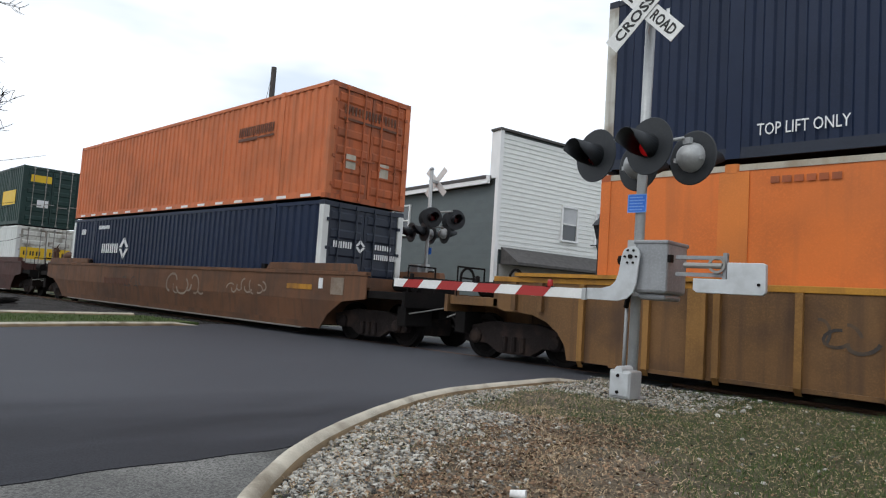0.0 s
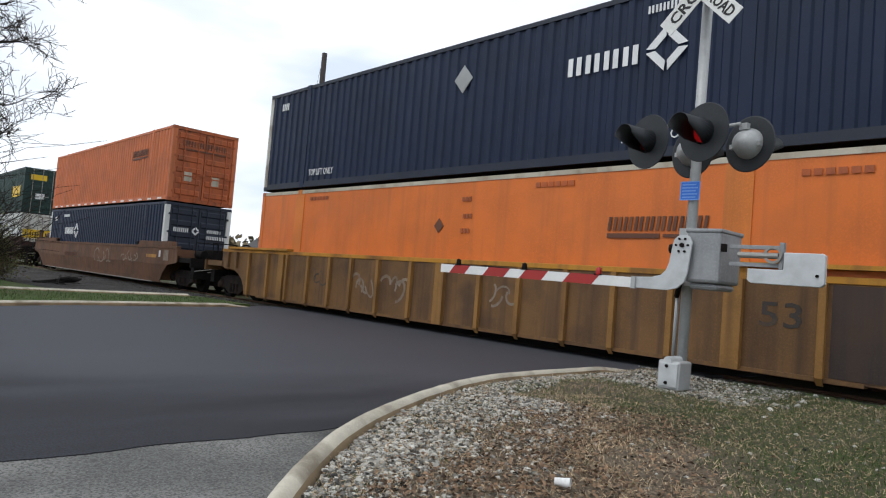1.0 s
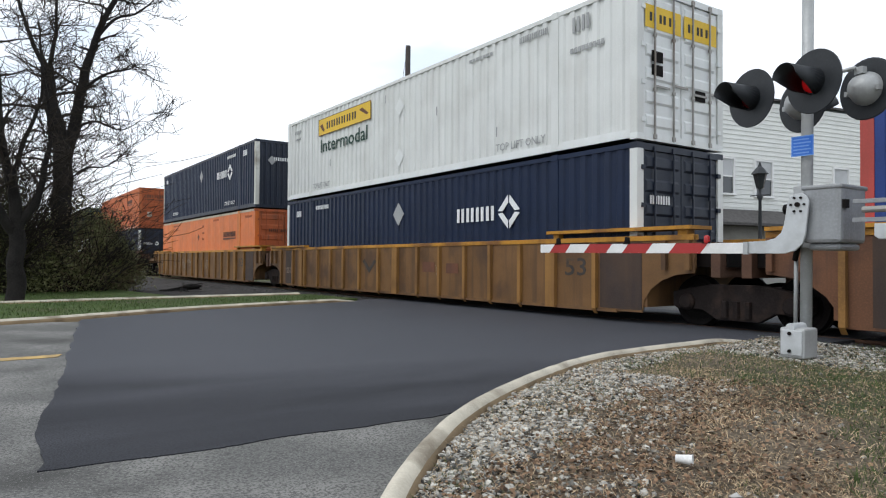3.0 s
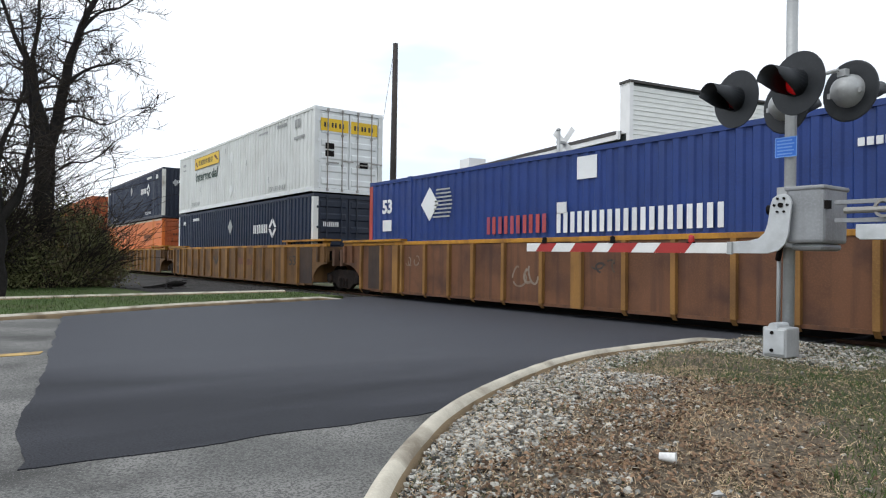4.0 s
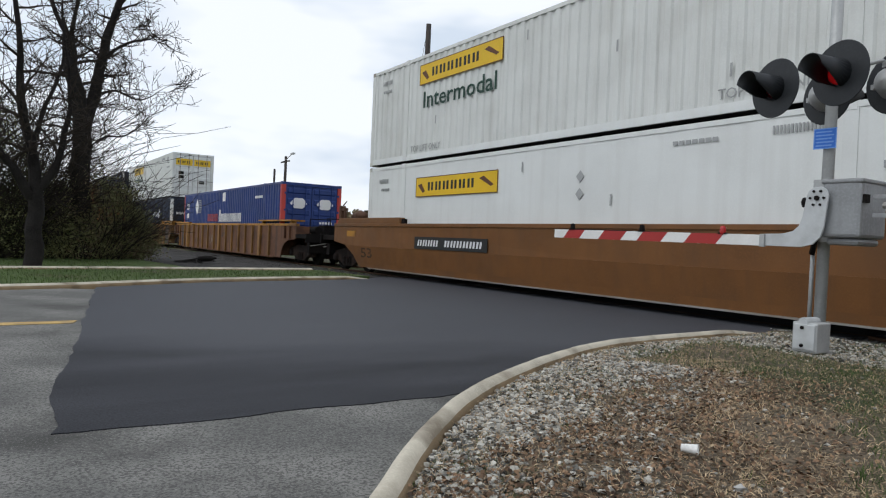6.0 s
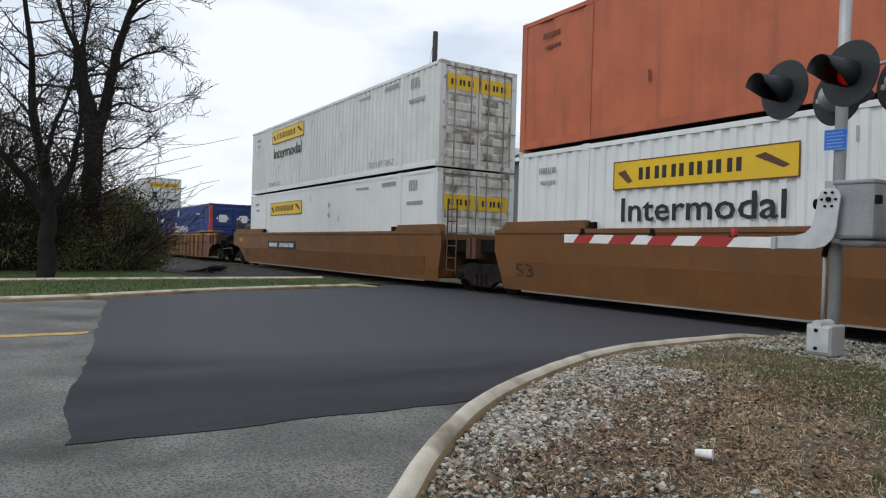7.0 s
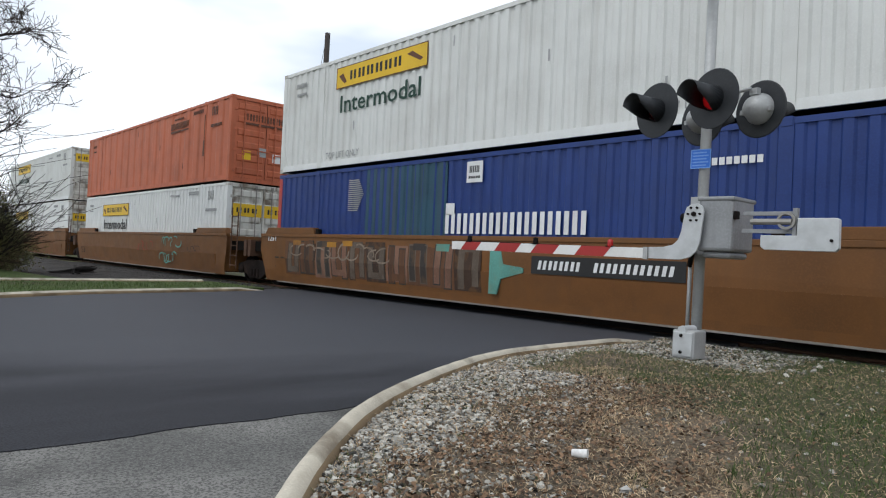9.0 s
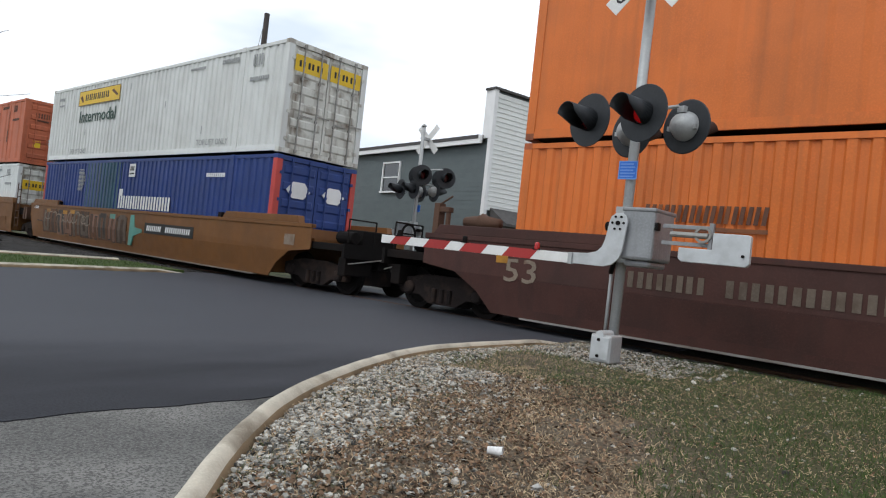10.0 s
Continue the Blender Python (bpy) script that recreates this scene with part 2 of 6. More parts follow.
    "bark": material("dark_grey_bark", (0.021, 0.019, 0.018), 0.95, var=0.35, scale=4, bump=0.9, grain=30, dirt=0.2, dirt_col=(0.045, 0.042, 0.036), spec=0.1),
    "twig": material("brown_twigs", (0.036, 0.030, 0.025), 0.95, var=0.3, spec=0.1),
    "pole_wood": material("weathered_pole_wood", (0.042, 0.037, 0.036), 0.95, var=0.3, streak=0.4, bump=0.5),
    "leaf": material("olive_spring_leaves", (0.20, 0.205, 0.095), 0.85, var=0.3, island=0.2, spec=0.15),
    "leaf_brown": material("brown_brush_leaves", (0.16, 0.128, 0.078), 0.9, var=0.3, island=0.3, spec=0.15),
    "leaf_dark": material("dark_olive_leaves", (0.05, 0.055, 0.026), 0.85, var=0.3, island=0.3, spec=0.15),
    "grass_green": material("green_grass_blades", (0.055, 0.092, 0.020), 0.8, var=0.2, island=0.4),
    "lawn_blade": material("lawn_grass_blades", (0.066, 0.105, 0.024), 0.8, var=0.2, island=0.35),
    "grass_dead": material("dead_straw_blades", (0.45, 0.34, 0.215), 0.9, var=0.2, island=0.5),
    "leaf_litter": material("dry_leaf_litter", (0.165, 0.100, 0.058), 0.9, var=0.3, island=0.8),
    "stone": material("pale_limestone_gravel", (0.29, 0.28, 0.25), 0.9, var=0.25, scale=20, island=0.95),
    # ballast stones: shade beside the train is put into this dark colour
    "ballast": material("dark_ballast_stone", (0.055, 0.052, 0.05), 0.95, var=0.3, island=0.5),
    "litter_white": material("white_paper", (0.8, 0.8, 0.78), 0.7),
    "litter_grey": material("soiled_paper", (0.42, 0.41, 0.39), 0.8, var=0.2, scale=20),
    "blue_print": material("pale_blue_print", (0.16, 0.33, 0.72), 0.5),
    "yellow_line": material("worn_yellow_road_paint", (0.46, 0.31, 0.11), 0.85, var=0.3, scale=5, dirt=0.7, dirt_col=(0.16, 0.13, 0.09), dirt_scale=6),
    "lens": glowing("lit_red_lens", (0.42, 0.008, 0.010), 0.22),
    "lens_dim": material("unlit_red_lens", (0.10, 0.006, 0.008), 0.2, spec=0.7),
    "arm_lamp": material("red_lamp_plastic", (0.42, 0.02, 0.02), 0.3),
    "cyan": material("cyan_spray_paint", (0.11, 0.32, 0.27), 0.7, var=0.3, dirt=0.4, dirt_col=(0.2, 0.2, 0.12), dirt_scale=3),
    "pink": material("dull_pink_spray_paint", (0.22, 0.115, 0.075), 0.7, var=0.3, dirt=0.5, dirt_col=(0.1, 0.06, 0.04), dirt_scale=3),
    "dark_spray": material("dark_spray_paint", (0.045, 0.037, 0.032), 0.7, var=0.3, dirt=0.5, dirt_col=(0.16, 0.09, 0.04), dirt_scale=3),
    "data_brown": material("dark_brown_panel_paint", (0.042, 0.028, 0.024), 0.7, var=0.3, streak=0.4, dirt=0.4, dirt_col=(0.09, 0.05, 0.025)),
    "red_spray": material("dull_red_spray_paint", (0.28, 0.05, 0.025), 0.7, var=0.3, dirt=0.5, dirt_col=(0.2, 0.09, 0.03), dirt_scale=3),
    "faded_stencil": material("faded_brown_stencil_paint", (0.055, 0.030, 0.018), 0.7, var=0.3, dirt=0.7, dirt_col=(0.13, 0.06, 0.02), dirt_scale=5),
    "mud_spray": material("dull_grey_brown_spray_paint", (0.13, 0.10, 0.075), 0.75, var=0.3, dirt=0.6, dirt_col=(0.07, 0.045, 0.03), dirt_scale=4),
    "pale_spray": material("pale_grey_spray_paint", (0.24, 0.19, 0.145), 0.75, var=0.3, dirt=0.6, dirt_col=(0.13, 0.07, 0.04), dirt_scale=4),
}
MAT["old_asphalt"] = ground_mix("aged_grey_asphalt", (0.118, 0.117, 0.111), (0.215, 0.210, 0.198), 1.1, 0.42, 0.66, (0.055, 0.054, 0.051), 0.6, 0.57, 0.68, 78.0, 0.6, 0.88, 0.01)
# the paler side colour carries the asphalt's grazing sky sheen in its base
MAT["patch"] = ground_mix("fresh_dark_asphalt", (0.015, 0.016, 0.021), (0.028, 0.0295, 0.036), 1.1, 0.38, 0.62, (0.055, 0.057, 0.067), 0.8, 0.48, 0.68, 85.0, 0.4, 0.75, 0.006, side=(-0.9, 0.44, 6.6, (0.082, 0.085, 0.098)), wander=3.0, stretch=(1.0, 0.28, 1.0))
MAT["soil"] = ground_mix("brown_soil", (0.10, 0.08, 0.056), (0.165, 0.125, 0.085), 1.3, 0.42, 0.6, (0.035, 0.045, 0.016), 0.5, 0.52, 0.62, 40.0, 0.8, side=(0.917, 0.4, 0.15, (0.045, 0.053, 0.018)))
MAT["lawn"] = ground_mix("spring_lawn", (0.05, 0.085, 0.02), (0.07, 0.095, 0.028), 1.6, 0.4, 0.62, (0.075, 0.07, 0.035), 0.4, 0.55, 0.66, 50.0, 0.9)
MAT["field"] = ground_mix("rough_grass", (0.09, 0.105, 0.04), (0.13, 0.115, 0.06), 0.4, 0.4, 0.62, (0.11, 0.09, 0.06), 0.1, 0.5, 0.62, 30.0, 0.9)
# bed colours are lowered to carry the shade under the train
MAT["bed"] = ground_mix("dark_track_bed", (0.036, 0.034, 0.032), (0.062, 0.058, 0.055), 3.0, 0.4, 0.6, (0.025, 0.022, 0.02), 0.6, 0.5, 0.62, 26.0, 1.0, 0.95, 0.03)


# ================= mesh tools =================
patch_bsdf = MAT["patch"].node_tree.nodes["Principled BSDF"]
patch_bsdf.inputs["Specular IOR Level"].default_value, patch_bsdf.inputs["Roughness"].default_value = 0.20, 0.70


class Shape:
    """Collects vertices and faces of one mesh."""

    def __init__(self):
        self.v, self.f, self.runs = [], [], []

    def add(self, verts, faces):
        o = len(self.v)
        self.runs.append((o, len(verts), len(self.f), len(faces)))
        self.v += [tuple(p) for p in verts]
        self.f += [tuple(i + o for i in q) for q in faces]
        return self

    def box(self, x0, x1, y0, y1, z0, z1):
        return self.add([(x0, y0, z0), (x1, y0, z0), (x1, y1, z0), (x0, y1, z0), (x0, y0, z1), (x1, y0, z1), (x1, y1, z1), (x0, y1, z1)],
                        [(0, 3, 2, 1), (4, 5, 6, 7), (0, 1, 5, 4), (1, 2, 6, 5), (2, 3, 7, 6), (3, 0, 4, 7)])

    def prism_y(self, pts, y0, y1):
        """Polygon in x, z (counter-clockwise seen from -y), from y0 to y1."""
        n = len(pts)
        vs = [(x, y0, z) for x, z in pts] + [(x, y1, z) for x, z in pts]
        fs = [tuple(range(n)), tuple(reversed(range(n, 2 * n)))]
        fs += [(i, i + n, (i + 1) % n + n, (i + 1) % n) for i in range(n)]
        return self.add(vs, fs)

    def prism_z(self, pts, z0, z1):
        n = len(pts)
        vs = [(x, y, z0) for x, y in pts] + [(x, y, z1) for x, y in pts]
        fs = [tuple(reversed(range(n))), tuple(range(n, 2 * n))]
        fs += [(i, (i + 1) % n, (i + 1) % n + n, i + n) for i in range(n)]
        return self.add(vs, fs)

    def tube(self, p0, p1, r0, r1=None, n=10, caps=True):
        r1 = r0 if r1 is None else r1
        p0, p1 = Vector(p0), Vector(p1)
        d = (p1 - p0).normalized()
        a = d.orthogonal().normalized()
        b = d.cross(a)
        vs = []
        for p, r in ((p0, r0), (p1, r1)):
            vs += [p + (a * math.cos(2 * math.pi * i / n) + b * math.sin(2 * math.pi * i / n)) * r for i in range(n)]
        fs = [(i, (i + 1) % n, (i + 1) % n + n, i + n) for i in range(n)]
        if caps:
            fs += [tuple(reversed(range(n))), tuple(range(n, 2 * n))]
        return self.add(vs, fs)

    def lathe(self, c, axis, profile, n=24):
        """profile: (distance along axis, radius) pairs, turned about the axis through c."""
        c, d = Vector(c), Vector(axis).normalized()
        a = d.orthogonal().normalized()
        b = d.cross(a)
        vs, fs = [], []
        for h, r in profile:
            vs += [c + d * h + (a * math.cos(2 * math.pi * i / n) + b * math.sin(2 * math.pi * i / n)) * max(r, 1e-4) for i in range(n)]
        for k in range(len(profile) - 1):
            fs += [(k * n + i, k * n + (i + 1) % n, (k + 1) * n + (i + 1) % n, (k + 1) * n + i) for i in range(n)]
        return self.add(vs, fs)

    def pieces(self):
        """The separate blocks of the shape, each as a shape of its own."""
        for o, nv, fo, nf in self.runs:
            yield Shape().add(self.v[o:o + nv], [tuple(i - o for i in q) for q in self.f[fo:fo + nf]])

    def mesh(self, name, mat, smooth=False):
        me = bpy.data.meshes.new(name)
        me.from_pydata(self.v, [], self.f)
        me.materials.append(mat)
        if smooth:
            me.polygons.foreach_set("use_smooth", [True] * len(me.polygons))
        me.update()
        return me


SINGLE = {"logo": "logo_block", "spray_mark": "spray_stroke", "emblem_lines": "emblem_line"}


def part(name, shape, mat, parent, label="", smooth=False, bevel=0.0, at=None):
    """One mesh object under a thing or part. shape: a Shape or a mesh to share."""
    if name in SINGLE and len(shape.runs) > 1:
        return [part(SINGLE[name], q, mat, parent, "", smooth, bevel, at) for q in shape.pieces()][0]
    me = shape if isinstance(shape, bpy.types.Mesh) else shape.mesh(name, MAT[mat] if isinstance(mat, str) else mat, smooth)
    ob = new(name, me)
    ob.parent = parent
    if at is not None:
        ob.matrix_basis = at
    if bevel:
        md = ob.modifiers.new("bevel", "BEVEL")
        md.width, md.segments, md.limit_method = bevel, 2, "ANGLE"
    if label:
        tagged(ob, label)
    elif name == "number_strip":
        tagged(ob, kind="stuff")
    return ob


def thing(name, m, label, category, group=""):
    ob = new(name)
    ob.empty_display_size = 0.2
    ob.matrix_basis = m
    return tagged(ob, label, category, group)


def setting(name, shape, mat, label="", category="", smooth=False):
    ob = new(name, shape.mesh(name, MAT[mat], smooth))
    return tagged(ob, label, category, "", "structure")


def lettering(text, size, mat, parent, m, thick=0.012, width=None, name="lettering"):
    """Flat raised writing in the built-in font, standing upright, facing -y, starting at m; width stretches it to that many metres."""
    cu = bpy.data.curves.new(name, "FONT")
    cu.body, cu.size, cu.offset, cu.extrude, cu.resolution_u = text, size, thick, 0.002, 2
    tmp = bpy.data.objects.new(name, cu)
    scene.collection.objects.link(tmp)
    bpy.context.view_layer.update()
    me = bpy.data.meshes.new_from_object(tmp.evaluated_get(bpy.context.evaluated_depsgraph_get()))
    bpy.data.objects.remove(tmp)
    xs = [v.co.x for v in me.vertices]
    k = (width / (max(xs) - min(xs))) if width else 1.0
    me.transform(Matrix.Diagonal((k, 1, 1, 1)) @ Matrix.Translation((-min(xs), 0, 0)))
    me.materials.clear()
    me.materials.append(MAT[mat])
    return part(name, me, mat, parent, at=m @ pose(0, 0, 0, 90, 0, 0))


def bars(x, z, w, h, n, y=0.0, slant=0.0, gap=0.25, thick=0.004, seed=0):
    """A word or number stood in for by n plain blocks in a row (facing -y, from x, z)."""
    s = Shape()
    step = w / n
    for i in range(n):
        a, b = x + i * step, x + (i + 1 - gap) * step
        for a, b in (((a, b),) if h < 0.12 else ((a, a + 0.36 * (b - a)), (b - 0.36 * (b - a), b))):
            s.prism_y([(a, z), (b, z), (b + slant, z + h), (a + slant, z + h)], y - thick, y + thick)
    return s


# ================= ground, road, kerbs, track =================
TRACK_Y = 11.02
KERB = [(9.0, -0.9), (3.0, -0.62), (0.6, -0.36), (-0.6, 0.07), (-1.55, 0.72), (-2.26, 1.32), (-2.74, 1.76), (-3.19, 2.25), (-3.54, 2.69), (-4.13, 3.67), (-4.66, 4.85), (-4.87, 5.7), (-4.93, 7.0), (-4.98, 8.3), (-4.9, 9.05)]


def spline(pts, n):
    """Catmull-Rom through the points, n steps a span."""
    out = []
    p = [Vector(q) for q in pts]
    for i in range(len(p) - 1):
        a, b, c, d = p[max(i - 1, 0)], p[i], p[i + 1], p[min(i + 2, len(p) - 1)]
        for k in range(n):
            t = k / n
            out.append(0.5 * (2 * b + (c - a) * t + (2 * a - 5 * b + 4 * c - d) * t * t + (3 * b - a - 3 * c + d) * t ** 3))
    return out + [p[-1]]


KERB_RAW = spline([(x, y, 0) for x, y in KERB], 10)
KERB_LINE = [sum(KERB_RAW[max(0, i - 6):i + 7], Vector((0, 0, 0))) / len(KERB_RAW[max(0, i - 6):i + 7]) for i in range(len(KERB_RAW))]


def kerb_x(y):
    """Where the near kerb's line lies at y, for y above -0.3."""
    best = min(KERB_LINE, key=lambda p: abs(p.y - y))
    return best.x


def kerb(name, line, top, width, label, sink_from=None, sink_to=None):
    s = Shape()
    prof = [(-width / 2 - 0.02, -0.1), (-width / 2, top - 0.03), (-width * 0.36, top - 0.004), (-width * 0.14, top), (width * 0.06, top - 0.008), (width * 0.3, top - 0.036), (width * 0.44, top - 0.07), (width * 0.5, -0.1)]
    rows = []
    for i, p in enumerate(line):
        d = (line[min(i + 1, len(line) - 1)] - line[max(i - 1, 0)]).normalized()
        side = Vector((d.y, -d.x, 0))
        drop = 0.0
        if sink_from is not None:
            drop = (top + 0.01) * min(1, max(0, (p.y - sink_from) / (sink_to - sink_from)))
        rows.append([p + side * (u + 0.005 * noise.noise((p.x * 4, p.y * 4, u))) + Vector((0, 0, w - drop + 0.004 * noise.noise((p.x * 5, p.y * 5, 2.0)))) for u, w in prof])
    n = len(prof)
    vs = [v for r in rows for v in r]
    fs = [(i * n + j, i * n + j + 1, (i + 1) * n + j + 1, (i + 1) * n + j) for i in range(len(rows) - 1) for j in range(n - 1)]
    fs += [tuple(range(n)), tuple(reversed(range((len(rows) - 1) * n, len(rows) * n)))]
    s.add(vs, fs)
    ob = setting(name, s, "kerb", label, "kerb", smooth=True)
    # the side towards the soil is stained brown
    ob.data.materials.append(MAT["kerb_stain"])
    for i, poly in enumerate(ob.data.polygons):
        if i < (len(rows) - 1) * (n - 1) and i % (n - 1) >= 5:
            poly.material_index = 1
    return ob


g = Shape()
g.add([(-900, -900, -0.05), (900, -900, -0.05), (900, 1200, -0.05), (-900, 1200, -0.05)], [(0, 1, 2, 3)])
setting("ground", g, "field", "rough grass and bare earth that reaches the horizon", "ground")

# older grey asphalt on both sides of the track
g = Shape()
g.prism_z([(14, -30), (14, -0.9), (3.0, -0.62), (-0.6, 0.05), (-2.3, 1.32), (-3.15, 2.2), (-3.95, 3.4), (-12.6, 3.2), (-13.45, 0.9), (-12.6, -8), (-12.0, -30)], -0.12, -0.006)
setting("road", g, "old_asphalt", "weathered light grey asphalt road before the rail crossing", "road")
g = Shape()
g.prism_z([(-6.0, 13.0), (-17.2, 13.0), (-13.4, 28.0), (-7.2, 70.0), (2.6, 70.0), (-3.0, 28.0)], -0.12, -0.004)
tagged(setting("road_far", g, "old_asphalt", "grey asphalt street beyond the rail crossing", "road"))

# darker repaired asphalt with a ragged edge, carried across the track
rag = random.Random(3)
edge = []
for a, b in (((-13.6, 1.62), (-4.03, 0.3)), ((-4.03, 0.3), (-3.86, 2.65))):
    for k in range(90):
        t = k / 90
        x, y = a[0] + (b[0] - a[0]) * t, a[1] + (b[1] - a[1]) * t
        w = 0.10 * noise.noise((x * 1.1, y * 1.1, 7)) + 0.022 * noise.noise((x * 3.1, y * 3.1, 2)) + rag.uniform(-0.005, 0.005)
        edge.append((x + (w if abs(b[0] - a[0]) < 1 else 0), y + (w if abs(b[0] - a[0]) > 1 else 0)))
edge += [(-4.05, 3.6), (-4.75, 5.1), (-4.92, 7.1), (-4.98, 8.6), (-4.6, 9.3), (-4.4, 13.1), (-16.5, 13.1), (-16.9, 9.2), (-15.7, 7.0), (-14.9, 4.0)]
g = Shape()
g.prism_z(edge, -0.1, 0.0)
setting("road_patch", g, "patch", "fresh black asphalt patch with a ragged edge", "road")

g = Shape()
for x0, x1 in ((-8.82, -8.6),):
    g.prism_z([(x0 + 0.6, -16), (x1 + 0.6, -16), (x1 + 0.06, 0.82), (x0 + 0.06, 0.88)], -0.004, 0.0005)
setting("road_marking", g, "yellow_line", "worn double yellow centre line on the road", "road marking")

kerb("kerb_near", KERB_LINE, 0.14, 0.125, "weathered yellowish concrete kerb that bends round the gravel verge", 7.6, 9.05)
FAR_KERB = spline([(-11.6, -14, 0), (-12.7, -4, 0), (-13.25, 0.45, 0), (-14.75, 3.45, 0), (-15.6, 6.0, 0), (-16.2, 8.55, 0)], 8)
kerb("kerb_far", FAR_KERB, 0.085, 0.18, "pale concrete kerb along the grass verge", 7.8, 8.6)
PATH_KERB = spline([(-17.6, -4, 0), (-18.0, 0.5, 0), (-18.4, 3.0, 0), (-18.9, 8.0, 0)], 8)
kerb("kerb_path", PATH_KERB, 0.13, 0.3, "pale concrete edging behind the grass verge")

g = Shape()
out = [(p.x - 0.05, p.y) for p in FAR_KERB]
g.prism_z(out + [(-19.0, 8.3), (-18.4, 3.0), (-18.0, 0.5), (-17.4, -14)], -0.1, 0.07)
g.prism_z([(-18.2, -14), (-18.3, 0.5), (-18.7, 3.0), (-19.3, 4.6), (-30, 3.4), (-60, 2.6), (-60, -14)], -0.1, 0.085)
setting("lawn", g, "lawn", "mown green grass verge", "lawn")

# verge inside the near kerb
rows_y = [-0.86 + 0.04 * i for i in range(22)] + [0.05 + 0.16 * i for i in range(58)]
cols = 44
s = Shape()
vs, fs = [], []


def verge_z(x, y):
    near = min(1.0, max(0.0, (x - kerb_x(y) - 0.05) / 0.55)) if y < 8.3 else 1.0
    z = 0.072 + 0.053 * near + 0.035 * (0.3 + 0.7 * near) * noise.noise((x * 0.8, y * 0.8, 0.3)) + 0.014 * noise.noise((x * 4, y * 4, 1.3))
    edge_drop = min(1, max(0, (y - 8.3) / 1.0))
    return z * (1 - edge_drop) - 0.03 * edge_drop


for y in rows_y:
    x0 = kerb_x(y) + 0.06
    for j in range(cols):
        t = (j / (cols - 1)) ** 1.4
        x = x0 + (16 - x0) * t
        vs.append((x, y, verge_z(x, y) - (0.02 if j == 0 else 0)))
fs = [(i * cols + j, i * cols + j + 1, (i + 1) * cols + j + 1, (i + 1) * cols + j) for i in range(len(rows_y) - 1) for j in range(cols - 1)]
s.add(vs, fs)
setting("verge", s, "soil", "gravelly brown verge with dead grass inside the kerb", "verge", smooth=True)

# track bed, ties, rails
g = Shape()
for x0, x1 in ((-160, -17.2), (-4.45, 60)):
    n = int((x1 - x0) / 1.2)
    prof = [(8.9, -0.06), (9.5, -0.06), (9.75, -0.13), (12.3, -0.13), (12.6, -0.06), (13.3, -0.05)]
    vs = [(x0 + (x1 - x0) * i / n, y + 0.05 * noise.noise((i * 0.7, y, 0)), z + 0.02 * noise.noise((i * 0.9, y * 2, 3))) for i in range(n + 1) for y, z in prof]
    k = len(prof)
    g.add(vs, [(i * k + j, (i + 1) * k + j, (i + 1) * k + j + 1, i * k + j + 1) for i in range(n) for j in range(k - 1)])
setting("track_bed", g, "bed", "dark ballast under the railway track, with shade in its colour", "track bed")
g = Shape()
g.prism_z([(-60, 3.0), (-30, 3.6), (-19.5, 5.0), (-19.2, 8.8), (-17.0, 9.3), (-60, 9.3)], -0.1, -0.02)
setting("dirt_strip", g, "bed", "bare dark earth beside the track", "ground")
rail_prof = [(-0.07, -0.17), (0.07, -0.17), (0.07, -0.155), (0.012, -0.13), (0.012, -0.045), (0.036, -0.035), (0.036, -0.006), (0.03, 0.0), (-0.03, 0.0), (-0.036, -0.006), (-0.036, -0.035), (-0.012, -0.045), (-0.012, -0.13), (-0.07, -0.155)]
for side in (-1, 1):
    rail = Shape()
    c = TRACK_Y + side * 0.7535
    k = len(rail_prof)
    rail.add([(x, c + u, w + 0.006) for x in (-160, 60) for u, w in rail_prof], [(j, j + k, (j + 1) % k + k, (j + 1) % k) for j in range(k)] + [tuple(range(k)), tuple(reversed(range(k, 2 * k)))])
    setting("rail", rail, "rust", "rusty steel rail with a worn bright head", "rail")
tie = Shape().box(-0.115, 0.115, -1.3, 1.3, -0.18, -0.10).mesh("tie", MAT["pole_wood"])
ties = tagged(new("ties"), "dark creosoted wooden sleepers under the rails", "sleepers", "", "structure")
for i in range(120):
    x = -62 + i * 0.54
    if -17.0 < x < -4.5:
        continue
    part("tie", tie, "pole_wood", ties, at=pose(x, TRACK_Y, 0.02 * rag.random(), 0, 0, rag.uniform(-1, 1)))


# ================= buildings beyond the track =================
BLD = pose(-17.13, 21.38, 0, 0, 0, 79.87)


def sash_window(parent, x0, x1, z0, z1, depth, frame_mat="trim", blind=0.5, turn=None):
    """A double-hung window standing proud of the wall plane y = 0, with casing, sill, meeting rail, panes."""
    m = turn or Matrix.Identity(4)
    w = 0.075
    fr = Shape()
    fr.box(x0 - w, x0, -depth, 0.02, z0 - w, z1 + w).box(x1, x1 + w, -depth, 0.02, z0 - w, z1 + w)
    fr.box(x0, x1, -depth, 0.02, z1, z1 + w)
    zm = (z0 + z1) / 2
    fr.box(x0, x1, -depth * 0.7, 0.02, zm - 0.03, zm + 0.03)
    win = part("window", fr, frame_mat, parent, at=m)
    part("sill", Shape().box(x0 - w - 0.03, x1 + w + 0.03, -depth - 0.05, 0.02, z0 - w, z0), frame_mat, win)
    part("pane", Shape().box(x0, x1, -depth * 0.45, -depth * 0.35, zm + 0.03, z1), "curtain" if blind > 0.7 else "window", win)
    part("pane", Shape().box(x0, x1, -depth * 0.35, -depth * 0.25, z0, zm - 0.03), "window", win)
    return win


